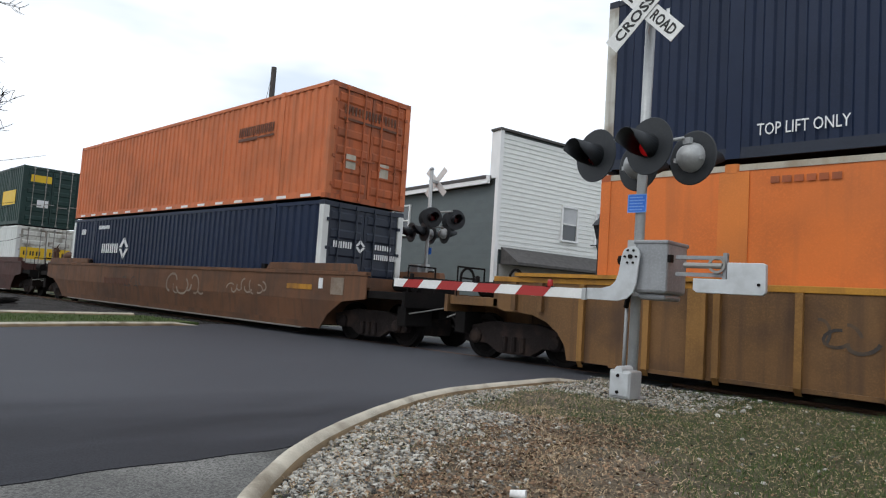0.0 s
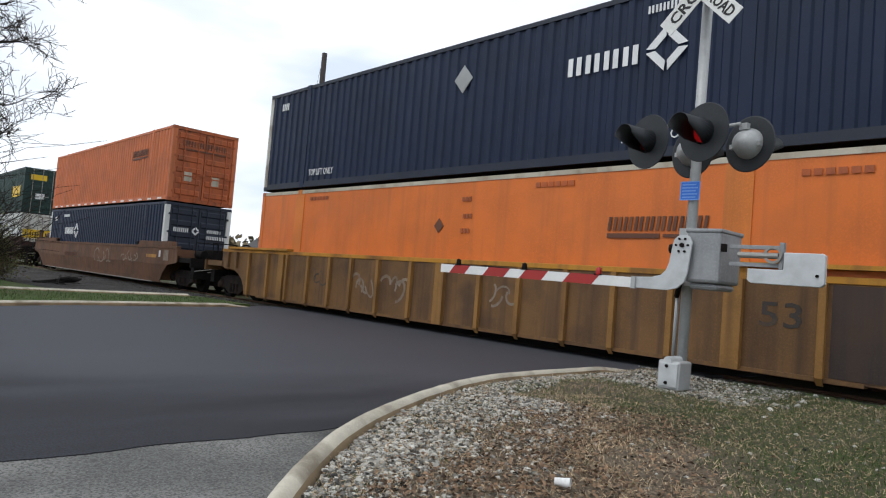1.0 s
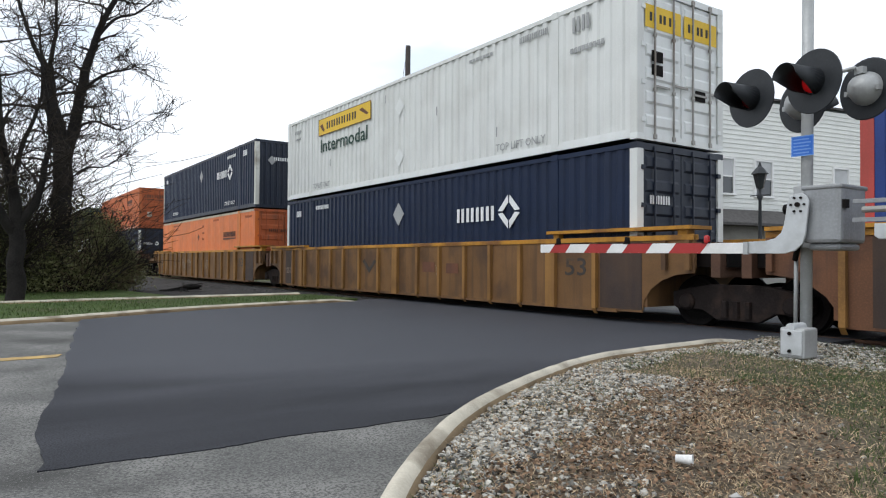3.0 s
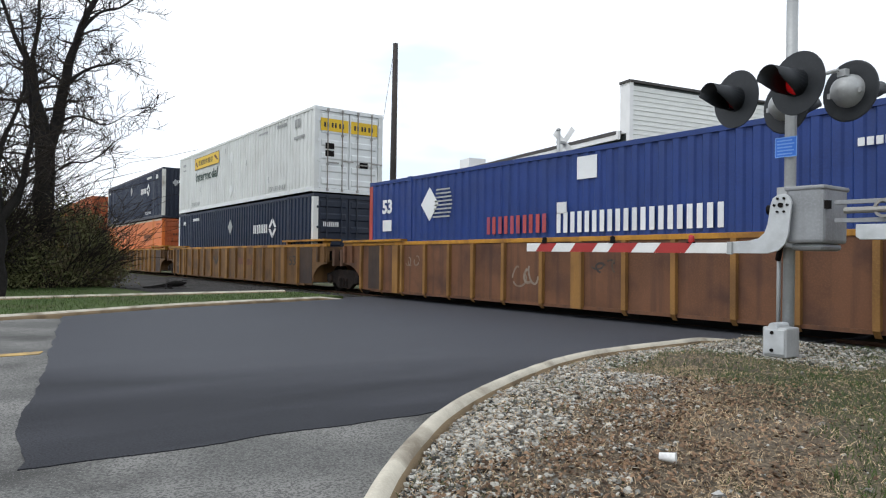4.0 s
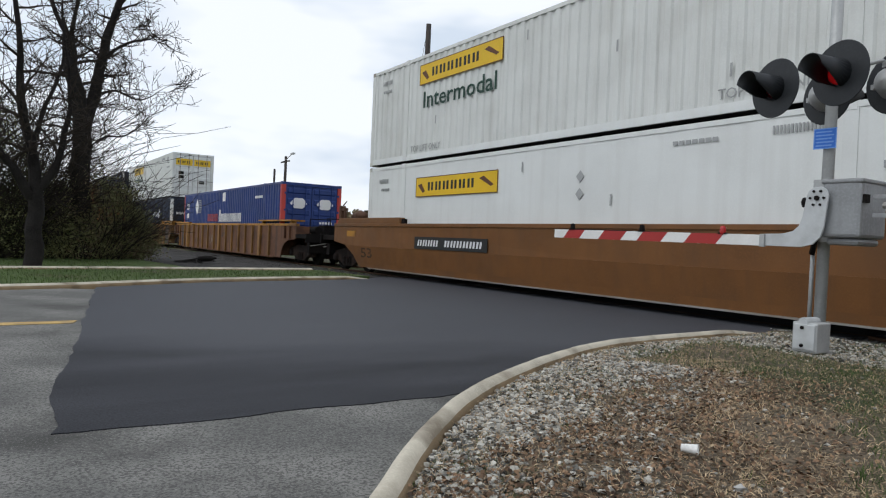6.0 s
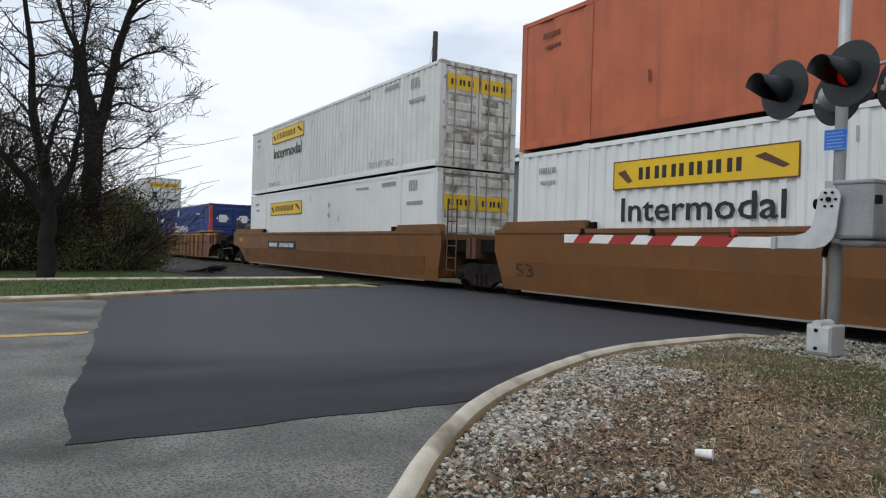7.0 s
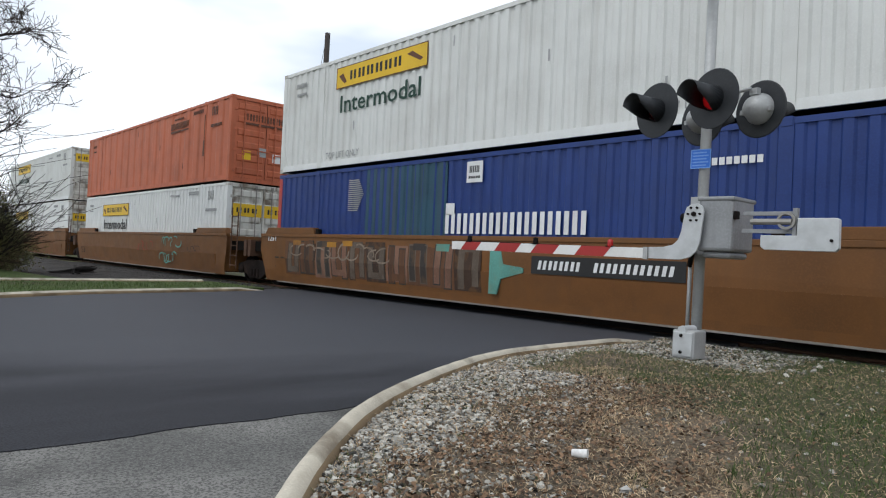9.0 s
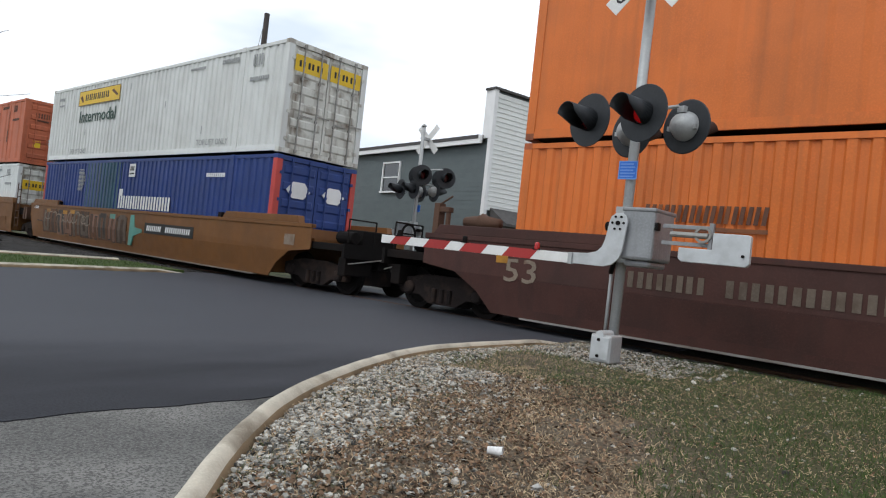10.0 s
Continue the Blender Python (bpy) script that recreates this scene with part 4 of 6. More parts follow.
def container(k, z, style, wall, label, rail="", post="", end="", rear="doors", panel="", lower_rail=""):
    """A 53-foot container: near long side faces -y, rear end faces +x."""
    t = thing("shipping_container", pose(FRONT[k], TRACK_Y, z), label, "shipping container", "containers on the train")
    ROLLING.append((t, FRONT[k], TRACK_Y, z))
    rail, post, end, panel = rail or wall, post or wall, end or wall, panel or wall
    lower_rail = lower_rail or rail
    rods = end if end.startswith(("orange", "blue", "navy")) else "rod"
    depth, period = STYLE[style]
    z0, z1 = 0.19, CH - 0.10
    for flip in (False, True):
        y = H - 0.012 if flip else -H + 0.012
        for a, b in ((0.17, 1.98), (2.18, 13.97), (14.17, 15.98)):
            part("side_panel", shared(("side_panel", style, flip, a), lambda: corrugated(a, b, z0, z1, y, depth, period, flip), wall), wall, t)
        ya, yb = (H - 0.05, H) if flip else (-H, -H + 0.05)
        part("top_rail", shared(("top_rail", flip), lambda: Shape().box(0.16, CL - 0.16, ya, yb, z1, CH - 0.012), rail), rail, t)
        part("bottom_rail", shared(("bottom_rail", flip), lambda: Shape().box(0.16, CL - 0.16, ya, yb, 0.03, z0 - 0.05).box(0.16, CL - 0.16, ya + 0.012 * (not flip), yb - 0.012 * flip, z0 - 0.05, z0), lower_rail), lower_rail, t)
        for px in (1.98, 13.97):
            part("stacking_post", shared(("stacking_post", flip, px), lambda: Shape().box(px, px + 0.2, ya - 0.004 * (not flip), yb + 0.004 * flip, 0.03, CH - 0.004).box(px + 0.02, px + 0.18, ya - 0.012 * (not flip), yb + 0.012 * flip, CH - 0.13, CH + 0.004), panel), panel, t)
    for px in (0.0, CL - 0.17):
        for py in (-H, H - 0.17):
            w = 0.17
            part("corner_post", shared(("corner_post", px, py), lambda: Shape().box(px, px + w, py, py + w, 0.115, CH - 0.11), post), post, t)
            for cz in (0.0, CH - 0.118):
                part("corner_casting", shared(("corner_casting", px, py, cz), lambda: Shape().box(px, px + w, py, py + w, cz, cz + 0.115).box(px + 0.05, px + 0.12, py - 0.003, py + w + 0.003, cz + 0.035, cz + 0.08), end), end, t)
    part("roof", shared("roof", lambda: Shape().box(0.1, CL - 0.1, -H + 0.06, H - 0.06, CH - 0.06, CH - 0.02), wall), wall, t)
    part("floor", shared("floor", lambda: Shape().box(0.1, CL - 0.1, -H + 0.06, H - 0.06, 0.03, 0.15), "iron"), "iron", t)

    def end_wall(x, face):
        s = Shape()
        n, y0, y1 = 9, -H + 0.17, H - 0.17
        ys = []
        for i in range(n):
            b, p = y0 + (y1 - y0) * i / n, (y1 - y0) / n
            ys += [(b, 0), (b + 0.45 * p, 0), (b + 0.56 * p, 1), (b + 0.9 * p, 1)]
        ys.append((y1, 0))
        m = len(ys)
        s.add([(x - face * 0.04 * k_, y, zz) for zz in (0.12, CH - 0.1) for y, k_ in ys],
              [((j, j + 1, j + m + 1, j + m) if face > 0 else (j + 1, j, j + m, j + m + 1)) for j in range(m - 1)])
        return s

    part("end_wall", shared("end_wall_front", lambda: end_wall(0.01, -1), wall), wall, t)
    for x0, x1 in ((0.0, 0.12), (CL - 0.12, CL)):
        part("end_header", shared(("end_header", x0), lambda: Shape().box(x0, x1, -H + 0.17, H - 0.17, CH - 0.13, CH - 0.01), end), end, t)
        part("end_sill", shared(("end_sill", x0), lambda: Shape().box(x0, x1, -H + 0.17, H - 0.17, 0.0, 0.13), end), end, t)
    if rear == "wall":
        part("end_wall", shared("end_wall_rear", lambda: end_wall(CL - 0.01, 1), end), end, t)
    else:
        for side in (0, 1):
            y0, y1 = (-H + 0.18, -0.012) if side == 0 else (0.012, H - 0.18)

            def pressing():
                return Shape().add([(CL - 0.035, y0 + 0.07, -0.12), (CL - 0.035, y1 - 0.07, -0.12), (CL - 0.035, y1 - 0.07, 0.12), (CL - 0.035, y0 + 0.07, 0.12),
                                    (CL - 0.008, y0 + 0.10, -0.075), (CL - 0.008, y1 - 0.10, -0.075), (CL - 0.008, y1 - 0.10, 0.075), (CL - 0.008, y0 + 0.10, 0.075)],
                                   [(0, 1, 5, 4), (1, 2, 6, 5), (2, 3, 7, 6), (3, 0, 4, 7), (4, 5, 6, 7)])

            def leaf():
                return Shape().box(CL - 0.06, CL - 0.035, y0, y1, 0.14, CH - 0.14)

            d = part("door", shared(("door", side), leaf, end), end, t, "ribbed steel container door")
            for i in range(6):
                part("door_panel", shared(("door_panel", side), pressing, end), end, d, at=pose(0, 0, 0.36 + i * 0.43))
            for i in range(2):
                yr = y0 + (y1 - y0) * (0.27 if i == 0 else 0.76)
                part("locking_rod", shared(("locking_rod", side, i), lambda: Shape().tube((CL + 0.012, yr, 0.05), (CL + 0.012, yr, CH - 0.06), 0.02, n=6).box(CL - 0.01, CL + 0.03, yr - 0.04, yr + 0.04, 0.04, 0.12).box(CL - 0.01, CL + 0.03, yr - 0.04, yr + 0.04, CH - 0.14, CH - 0.05).box(CL - 0.01, CL + 0.03, yr - 0.035, yr + 0.035, 0.9, 0.96).box(CL - 0.01, CL + 0.03, yr - 0.035, yr + 0.035, 1.9, 1.96), rods), rods, d)
                part("handle", shared(("handle", side, i), lambda: Shape().box(CL + 0.005, CL + 0.028, yr - 0.01, yr + 0.42, 0.98 + 0.08 * i, 1.02 + 0.08 * i), rods), rods, d)
            for i in range(4):
                yh = -H + 0.11 if side == 0 else H - 0.2
                part("hinge", shared(("hinge", side, i), lambda: Shape().box(CL - 0.03, CL + 0.022, yh, yh + 0.09, 0.32 + i * 0.68, 0.40 + i * 0.68), end), end, d)
    return t


YF = -H - 0.004
REAR = lambda y, z: pose(CL - 0.003, y, z, 0, 0, 90)


def diamond(x, z, r, y=YF, hole=0.0):
    s = Shape()
    if hole:
        o = [(x, z - r), (x + r, z), (x, z + r), (x - r, z)]
        i_ = [(x, z - r * hole), (x + r * hole, z), (x, z + r * hole), (x - r * hole, z)]
        for a in range(4):
            b = (a + 1) % 4
            g0, g1 = 0.08, 0.92
            lerp = lambda p, q, t_: (p[0] + (q[0] - p[0]) * t_, p[1] + (q[1] - p[1]) * t_)
            s.prism_y([lerp(o[a], o[b], g0), lerp(o[a], o[b], g1), lerp(i_[a], i_[b], g1), lerp(i_[a], i_[b], g0)], y - 0.004, y + 0.004)
        return s
    return s.prism_y([(x, z - r), (x + r * 0.9, z), (x, z + r), (x - r * 0.9, z)], y - 0.004, y + 0.004)


def white_mark(t, x, z, big=True):
    """The white word-block and open diamond on the navy containers."""
    part("logo", bars(x, z, 1.5, 0.33, 4, YF), "white_print", t, "plain white logo blocks")
    part("logo_diamond", diamond(x + 1.92, z + 0.17, 0.40, hole=0.55), "white_print", t, "white open diamond")


def navy_marks(t, grey=True):
    part("number_strip", bars(2.55, 2.42, 1.0, 0.13, 8, YF), "white_print", t)
    part("number_strip", bars(0.9, 2.25, 0.42, 0.2, 3, YF), "white_print", t)
    if grey:
        part("placard", diamond(7.98, 1.98, 0.32), "grey_print", t, "grey diamond placard")


def yellow_board(t, x, z, w, h, cell=True):
    b = part("logo_board", Shape().box(x, x + w, YF - 0.004, YF + 0.004, z, z + h), "yellow_logo", t, "yellow logo board with dark blocks")
    part("logo", bars(x + w * 0.17, z + h * 0.3, w * 0.6, h * 0.42, 6, YF - 0.004, gap=0.3), "black_print", b)
    for a, bb, lo in ((0.80, 0.93, 0.3), (0.03, 0.10, 0.2)):
        part("emblem", Shape().prism_y([(x + w * a, z + h * (lo + 0.4)), (x + w * bb, z + h * lo), (x + w * (bb + 0.03), z + h * (lo + 0.07)), (x + w * (a + 0.05), z + h * (lo + 0.48))], YF - 0.008, YF), "faded_print", b)
    part("border", Shape().box(x, x + w, YF - 0.008, YF, z + h - 0.02, z + h).box(x, x + w, YF - 0.008, YF, z, z + 0.02).box(x, x + 0.02, YF - 0.008, YF, z + 0.02, z + h - 0.02).box(x + w - 0.02, x + w, YF - 0.008, YF, z + 0.02, z + h - 0.02), "faded_print", b)


def rear_board(t, z, w=2.06, h=0.42):
    for y0, n in ((-1.08, 3), (0.05, 3)):
        b = part("logo_board", Shape().box(0, w / 2, -0.003, 0.003, 0, h), "yellow_logo", t, "yellow logo board on the door", at=REAR(y0, z))
        part("logo", bars(0.12, h * 0.3, w / 2 - 0.2, h * 0.38, n, -0.004, gap=0.35), "black_print", b)


def faded_name(t, x, z, w, h, mat="faded_print"):
    part("logo", bars(x, z + h * 0.4, w, h * 0.6, 9, YF, slant=0.03, gap=0.18), mat, t, "faded dark logo blocks")
    part("logo_rule", Shape().box(x, x + w * 0.55, YF - 0.004, YF + 0.004, z + h * 0.08, z + h * 0.28).box(x + w * 0.58, x + w, YF - 0.004, YF + 0.004, z + h * 0.12, z + h * 0.26), mat, t)


def small_marks(t, mat, x0=2.5, seed=1):
    """Small unreadable number and data plates."""
    r = random.Random(seed)
    for x, z, w, h, n in ((0.7, 2.35, 0.55, 0.12, 4), (0.75, 2.12, 0.5, 0.07, 5), (13.0, 2.5, 0.9, 0.13, 8), (14.6, 2.3, 0.5, 0.3, 2), (14.55, 1.9, 0.9, 0.1, 9), (11.2, 2.5, 0.9, 0.07, 7)):
        part("number_strip", bars(x + r.uniform(-0.05, 0.05), z, w, h, n, YF), mat, t)
    for x, z in ((7.2, 2.3), (3.6, 0.9), (12.2, 0.6), (9.8, 1.5)):
        part("scuff", Shape().box(x, x + 0.04, YF - 0.002, YF + 0.003, z, z + 0.22), mat, t)


def conspicuity(t):
    """Pale tape dashes along the lower rail."""
    s = Shape().box(0, 0.42, -H - 0.006, -H + 0.001, 0.05, 0.12).mesh("reflective_tape", MAT["white_print"])
    for i in range(15):
        part("reflective_tape", s, "white_print", t, at=pose(0.6 + i * 1.04, 0, 0))


Z_LOW, Z_TOP = 0.38, 3.28
# leading pair, then car by car to the tail
c = container(-1, Z_TOP, "ribbed", "green", "dark green corrugated container on a white one", end="green")
part("logo_board", Shape().box(0, 0.9, -0.003, 0.003, 0, 0.34), "yellow_logo", c, at=REAR(-0.95, 2.1))
part("placard", Shape().box(0, 0.5, -0.003, 0.003, 0, 0.35), "white_print", c, at=REAR(-0.6, 0.9))
part("logo_board", Shape().box(13.2, 15.3, YF - 0.004, YF + 0.004, 1.0, 1.7), "yellow_logo", c)
c = container(-1, Z_LOW, "ribbed", "white", "dirty white container with yellow logo boards on its doors", end="white_end")
rear_board(c, 1.3, 2.06, 0.55)

c = container(0, Z_TOP, "ribbed", "orange_faded", "faded orange corrugated container with weathered ribbed doors", end="orange_end")
faded_name(c, 12.0, 1.72, 1.75, 0.42)
conspicuity(c)
part("logo", bars(0, 0.12, 1.75, 0.22, 8, -0.003), "faded_print", c, at=REAR(-0.9, 2.0))
part("logo_rule", Shape().box(0, 1.75, -0.003, 0.003, 0, 0.06), "faded_print", c, at=REAR(-0.9, 1.98))
for y, z in ((-0.75, 0.8), (0.35, 0.75)):
    part("placard", Shape().box(0, 0.3, -0.003, 0.003, 0, 0.35), "cream", c, at=REAR(y, z))
c = container(0, Z_LOW, "ribbed", "navy", "navy corrugated container with white corner posts", post="white", end="navy_dark")
white_mark(c, 3.0, 1.55)
navy_marks(c, False)
part("logo", bars(0, 0, 0.6, 0.16, 4, -0.003), "white_print", c, at=REAR(-0.95, 1.75))
part("logo_diamond", diamond(0.85, 0.08, 0.17, 0.0, 0.5), "white_print", c, at=REAR(-0.95, 1.75))
part("number_strip", bars(0, 0.2, 0.65, 0.13, 4, -0.003).add([], []), "white_print", c, at=REAR(0.3, 1.6))
part("number_strip", bars(0, 0, 0.85, 0.14, 6, -0.003), "white_print", c, at=REAR(0.3, 1.55))

c = container(1, Z_TOP, "ribbed", "navy", "navy corrugated container with a white logo and rust-stained white posts", post="white_end", end="navy_dark", rear="wall", rail="navy_dark")
white_mark(c, 10.85, 1.62)
part("placard", diamond(8.15, 2.03, 0.3), "grey_print", c, "grey diamond placard")
part("number_strip", bars(12.4, 2.42, 1.2, 0.13, 9, YF), "white_print", c)
part("number_strip", bars(0.7, 2.3, 0.4, 0.2, 2, YF), "white_print", c)
part("number_strip", bars(14.6, 2.3, 0.5, 0.24, 3, YF), "white_print", c)
lettering("TOP LIFT ONLY", 0.24, "white_print", c, pose(2.4, YF, 0.33), 0.001, 1.15)
lettering("TOP LIFT ONLY", 0.24, "white_print", c, pose(12.0, YF, 0.31), 0.001, 1.5)
part("logo", bars(0, 0, 0.8, 0.14, 5, -0.003), "white_print", c, at=REAR(-0.5, 2.0))
part("placard", diamond(-0.6, 0.0, 0.2, 0.0), "grey_print", c, at=REAR(0.0, 2.0))
c = container(1, Z_LOW, "smooth", "orange", "bright orange smooth-sided container with a cream top rail", rail="cream", end="orange_end", rear="doors", lower_rail="orange", panel="orange_light")
for x in (1.9, 13.85):
    part("post_plate", Shape().box(x, x + 0.42, -H - 0.008, -H + 0.02, 0.05, CH - 0.12), "orange_light", c, "lighter orange reinforcing plate")
faded_name(c, 11.9, 1.6, 1.75, 0.38)
part("scuff", diamond(7.75, 1.85, 0.16), "faded_print", c)
part("number_strip", bars(0, 0, 1.4, 0.12, 8, -0.003), "faded_print", c, at=REAR(-0.7, 1.9))
for x, z in ((8.4, 2.35), (8.45, 2.0), (8.4, 1.7), (2.6, 2.55), (10.3, 2.55), (14.9, 2.5)):
    part("number_strip", bars(x, z, 0.28 if z < 2.5 else 0.9, 0.09, 3 if z < 2.5 else 6, YF), "orange_end", c)

c = container(2, Z_TOP, "ribbed", "white", "white corrugated container with a yellow logo board", end="white_clean", lower_rail="white_clean")
yellow_board(c, 2.72, 2.0, 3.65, 0.56)
lettering("Intermodal", 0.62, "green_print", c, pose(2.88, YF, 1.43), 0.006, 3.28)
for z in (2.05, 0.65):
    part("placard", diamond(8.0, z, 0.26), "white_clean", c)
lettering("TOP LIFT ONLY", 0.24, "grey_print", c, pose(2.3, YF, 0.26), 0.001, 1.3)
lettering("TOP LIFT ONLY", 0.24, "grey_print", c, pose(12.2, YF, 0.26), 0.001, 1.6)
small_marks(c, "grey_print", seed=4)
rear_board(c, 2.05)
for y, z in ((-0.9, 1.45), (-0.9, 1.2), (0.4, 0.9)):
    part("placard", Shape().box(0, 0.32, -0.003, 0.003, 0, 0.2), "iron", c, at=REAR(y, z))
c = container(2, Z_LOW, "ribbed", "navy", "blue-black corrugated container with white logo and white end posts", post="white", end="navy_dark")
white_mark(c, 10.73, 1.62)
navy_marks(c)
part("logo", bars(0, 0, 0.6, 0.16, 4, -0.003), "white_print", c, at=REAR(-0.95, 1.75))

c = container(3, Z_LOW, "ribbed", "blue", "single blue corrugated container with red corner posts", post="red", end="blue", rear="doors")
part("logo", bars(7.4, 1.24, 3.66, 0.40, 10, YF, gap=0.22).box(7.4, 7.66, YF - 0.004, YF + 0.004, 1.62, 1.84), "white_print", c, "white logo blocks")
part("logo", bars(5.25, 1.26, 1.95, 0.38, 5, YF), "red_print", c, "faded red logo blocks")
part("placard", Shape().box(7.93, 8.42, YF - 0.004, YF + 0.004, 2.25, 2.68), "white_print", c)
part("emblem", diamond(3.0, 2.07, 0.42), "white_print", c)
st = Shape()
for i in range(8):
    st.box(3.15 + 0.02 * i, 3.95 - 0.03 * abs(i - 3.5), YF - 0.004, YF + 0.004, 1.72 + i * 0.095, 1.76 + i * 0.095)
part("emblem_lines", st, "grey_print", c)
lettering("53", 0.5, "white_print", c, pose(0.72, YF, 1.95), 0.02, 0.5)
part("placard", Shape().box(0.75, 1.2, YF - 0.004, YF + 0.004, 1.45, 1.75), "white_print", c)
part("number_strip", bars(12.9, 2.25, 1.0, 0.11, 9, YF), "white_print", c)
for y in (-0.95, 0.2):
    part("emblem", Shape().prism_y([(0.0, 0.2), (0.2, 0.0), (0.55, 0.0), (0.75, 0.2), (0.55, 0.42), (0.2, 0.42)], -0.004, 0.004), "white_print", c, at=REAR(y, 1.8))
part("number_strip", bars(0, 0, 0.6, 0.1, 5, -0.003), "white_print", c, at=REAR(0.35, 1.2))

for k, lab in ((4, "white corrugated container with a yellow logo board"), (6, "off-white corrugated container with stained doors")):
    c = container(k, Z_TOP, "ribbed", "white", lab, end="white_end", lower_rail="white_clean")
    yellow_board(c, 2.76, 2.03, 3.62, 0.55)
    lettering("Intermodal", 0.62, "green_print", c, pose(2.98, YF, 1.40), 0.006, 3.2)
    lettering("TOP LIFT ONLY", 0.24, "grey_print", c, pose(2.4, YF, 0.24), 0.001, 1.5)
    lettering("TOP LIFT ONLY", 0.24, "grey_print", c, pose(12.0, YF, 0.26), 0.001, 1.7)
    small_marks(c, "grey_print", seed=k)
    rear_board(c, 2.1)
c = container(4, Z_LOW, "smooth", "white_clean", "smooth white container with a yellow logo board", end="white_end")
yellow_board(c, 2.78, 1.88, 3.6, 0.53)
small_marks(c, "grey_print", seed=8)
for z in (2.1, 1.75):
    part("placard", diamond(9.0, z, 0.12), "grey_print", c)
rear_board(c, 1.75)

c = container(5, Z_TOP, "fluted", "orange_red", "red-orange fluted container with worn lettering", end="orange_red", lower_rail="orange_red")
faded_name(c, 10.9, 2.0, 1.72, 0.4)
part("logo", bars(0, 0.12, 1.7, 0.22, 8, -0.003), "faded_print", c, at=REAR(-0.85, 1.95))
part("logo_rule", Shape().box(0, 1.7, -0.003, 0.003, 0, 0.07), "faded_print", c, at=REAR(-0.85, 1.93))
for y, z, mt in ((-0.85, 0.75, "yellow_logo"), (0.25, 0.75, "white_print"), (-0.3, 0.9, "grey_print")):
    part("placard", Shape().box(0, 0.3, -0.003, 0.003, 0, 0.3), mt, c, at=REAR(y, z))
part("stain_bar", Shape().box(14.05, 14.1, YF - 0.01, YF, 1.0, 2.4).box(14.0, 14.12, YF - 0.012, YF, 0.95, 1.5), "faded_print", c)
small_marks(c, "faded_print", seed=5)
c = container(5, Z_LOW, "ribbed", "white_clean", "clean white corrugated container with a yellow logo board", end="white_end")
yellow_board(c, 2.84, 1.88, 3.6, 0.53)
lettering("Intermodal", 0.62, "black_print", c, pose(3.05, YF, 1.29), 0.006, 3.2)
small_marks(c, "grey_print", seed=9)
rear_board(c, 1.75)

c = container(6, Z_LOW, "ribbed", "blue", "bright blue corrugated container with a repainted teal panel and red posts", post="red", end="blue")
part("logo", bars(7.21, 1.2, 3.68, 0.42, 10, YF, gap=0.22).box(7.21, 7.47, YF - 0.004, YF + 0.004, 1.6, 1.84), "white_print", c, "white logo blocks")
part("repaint", corrugated(4.3, 7.2, 0.19, CH - 0.10, -H + 0.009, 0.030, 0.272, False), "teal", c, "dull teal repainted panel")
part("placard", Shape().box(7.8, 8.25, YF - 0.004, YF + 0.004, 2.25, 2.68), "white_print", c)
part("number_strip", bars(7.88, 2.45, 0.3, 0.14, 3, YF - 0.004), "black_print", c)
part("number_strip", bars(7.86, 2.33, 0.34, 0.05, 5, YF - 0.004), "black_print", c)
st = Shape()
for i in range(16):
    st.box(3.55, 4.2 - 0.03 * abs(i - 8), YF - 0.004, YF + 0.004, 1.75 + i * 0.05, 1.775 + i * 0.05)
part("emblem_lines", st, "grey_print", c)
part("number_strip", bars(12.8, 2.25, 1.0, 0.11, 9, YF), "white_print", c)
for y in (-0.95, 0.2):
    part("emblem", Shape().prism_y([(0.0, 0.2), (0.2, 0.0), (0.55, 0.0), (0.75, 0.2), (0.55, 0.42), (0.2, 0.42)], -0.004, 0.004), "white_print", c, at=REAR(y, 1.8))

c = container(7, Z_TOP, "fluted", "orange", "orange fluted container at the upper level", end="orange_end")
c = container(7, Z_LOW, "ribbed", "orange", "orange corrugated container with dark logo blocks", end="orange_end")
faded_name(c, 2.35, 1.42, 1.8, 0.42)


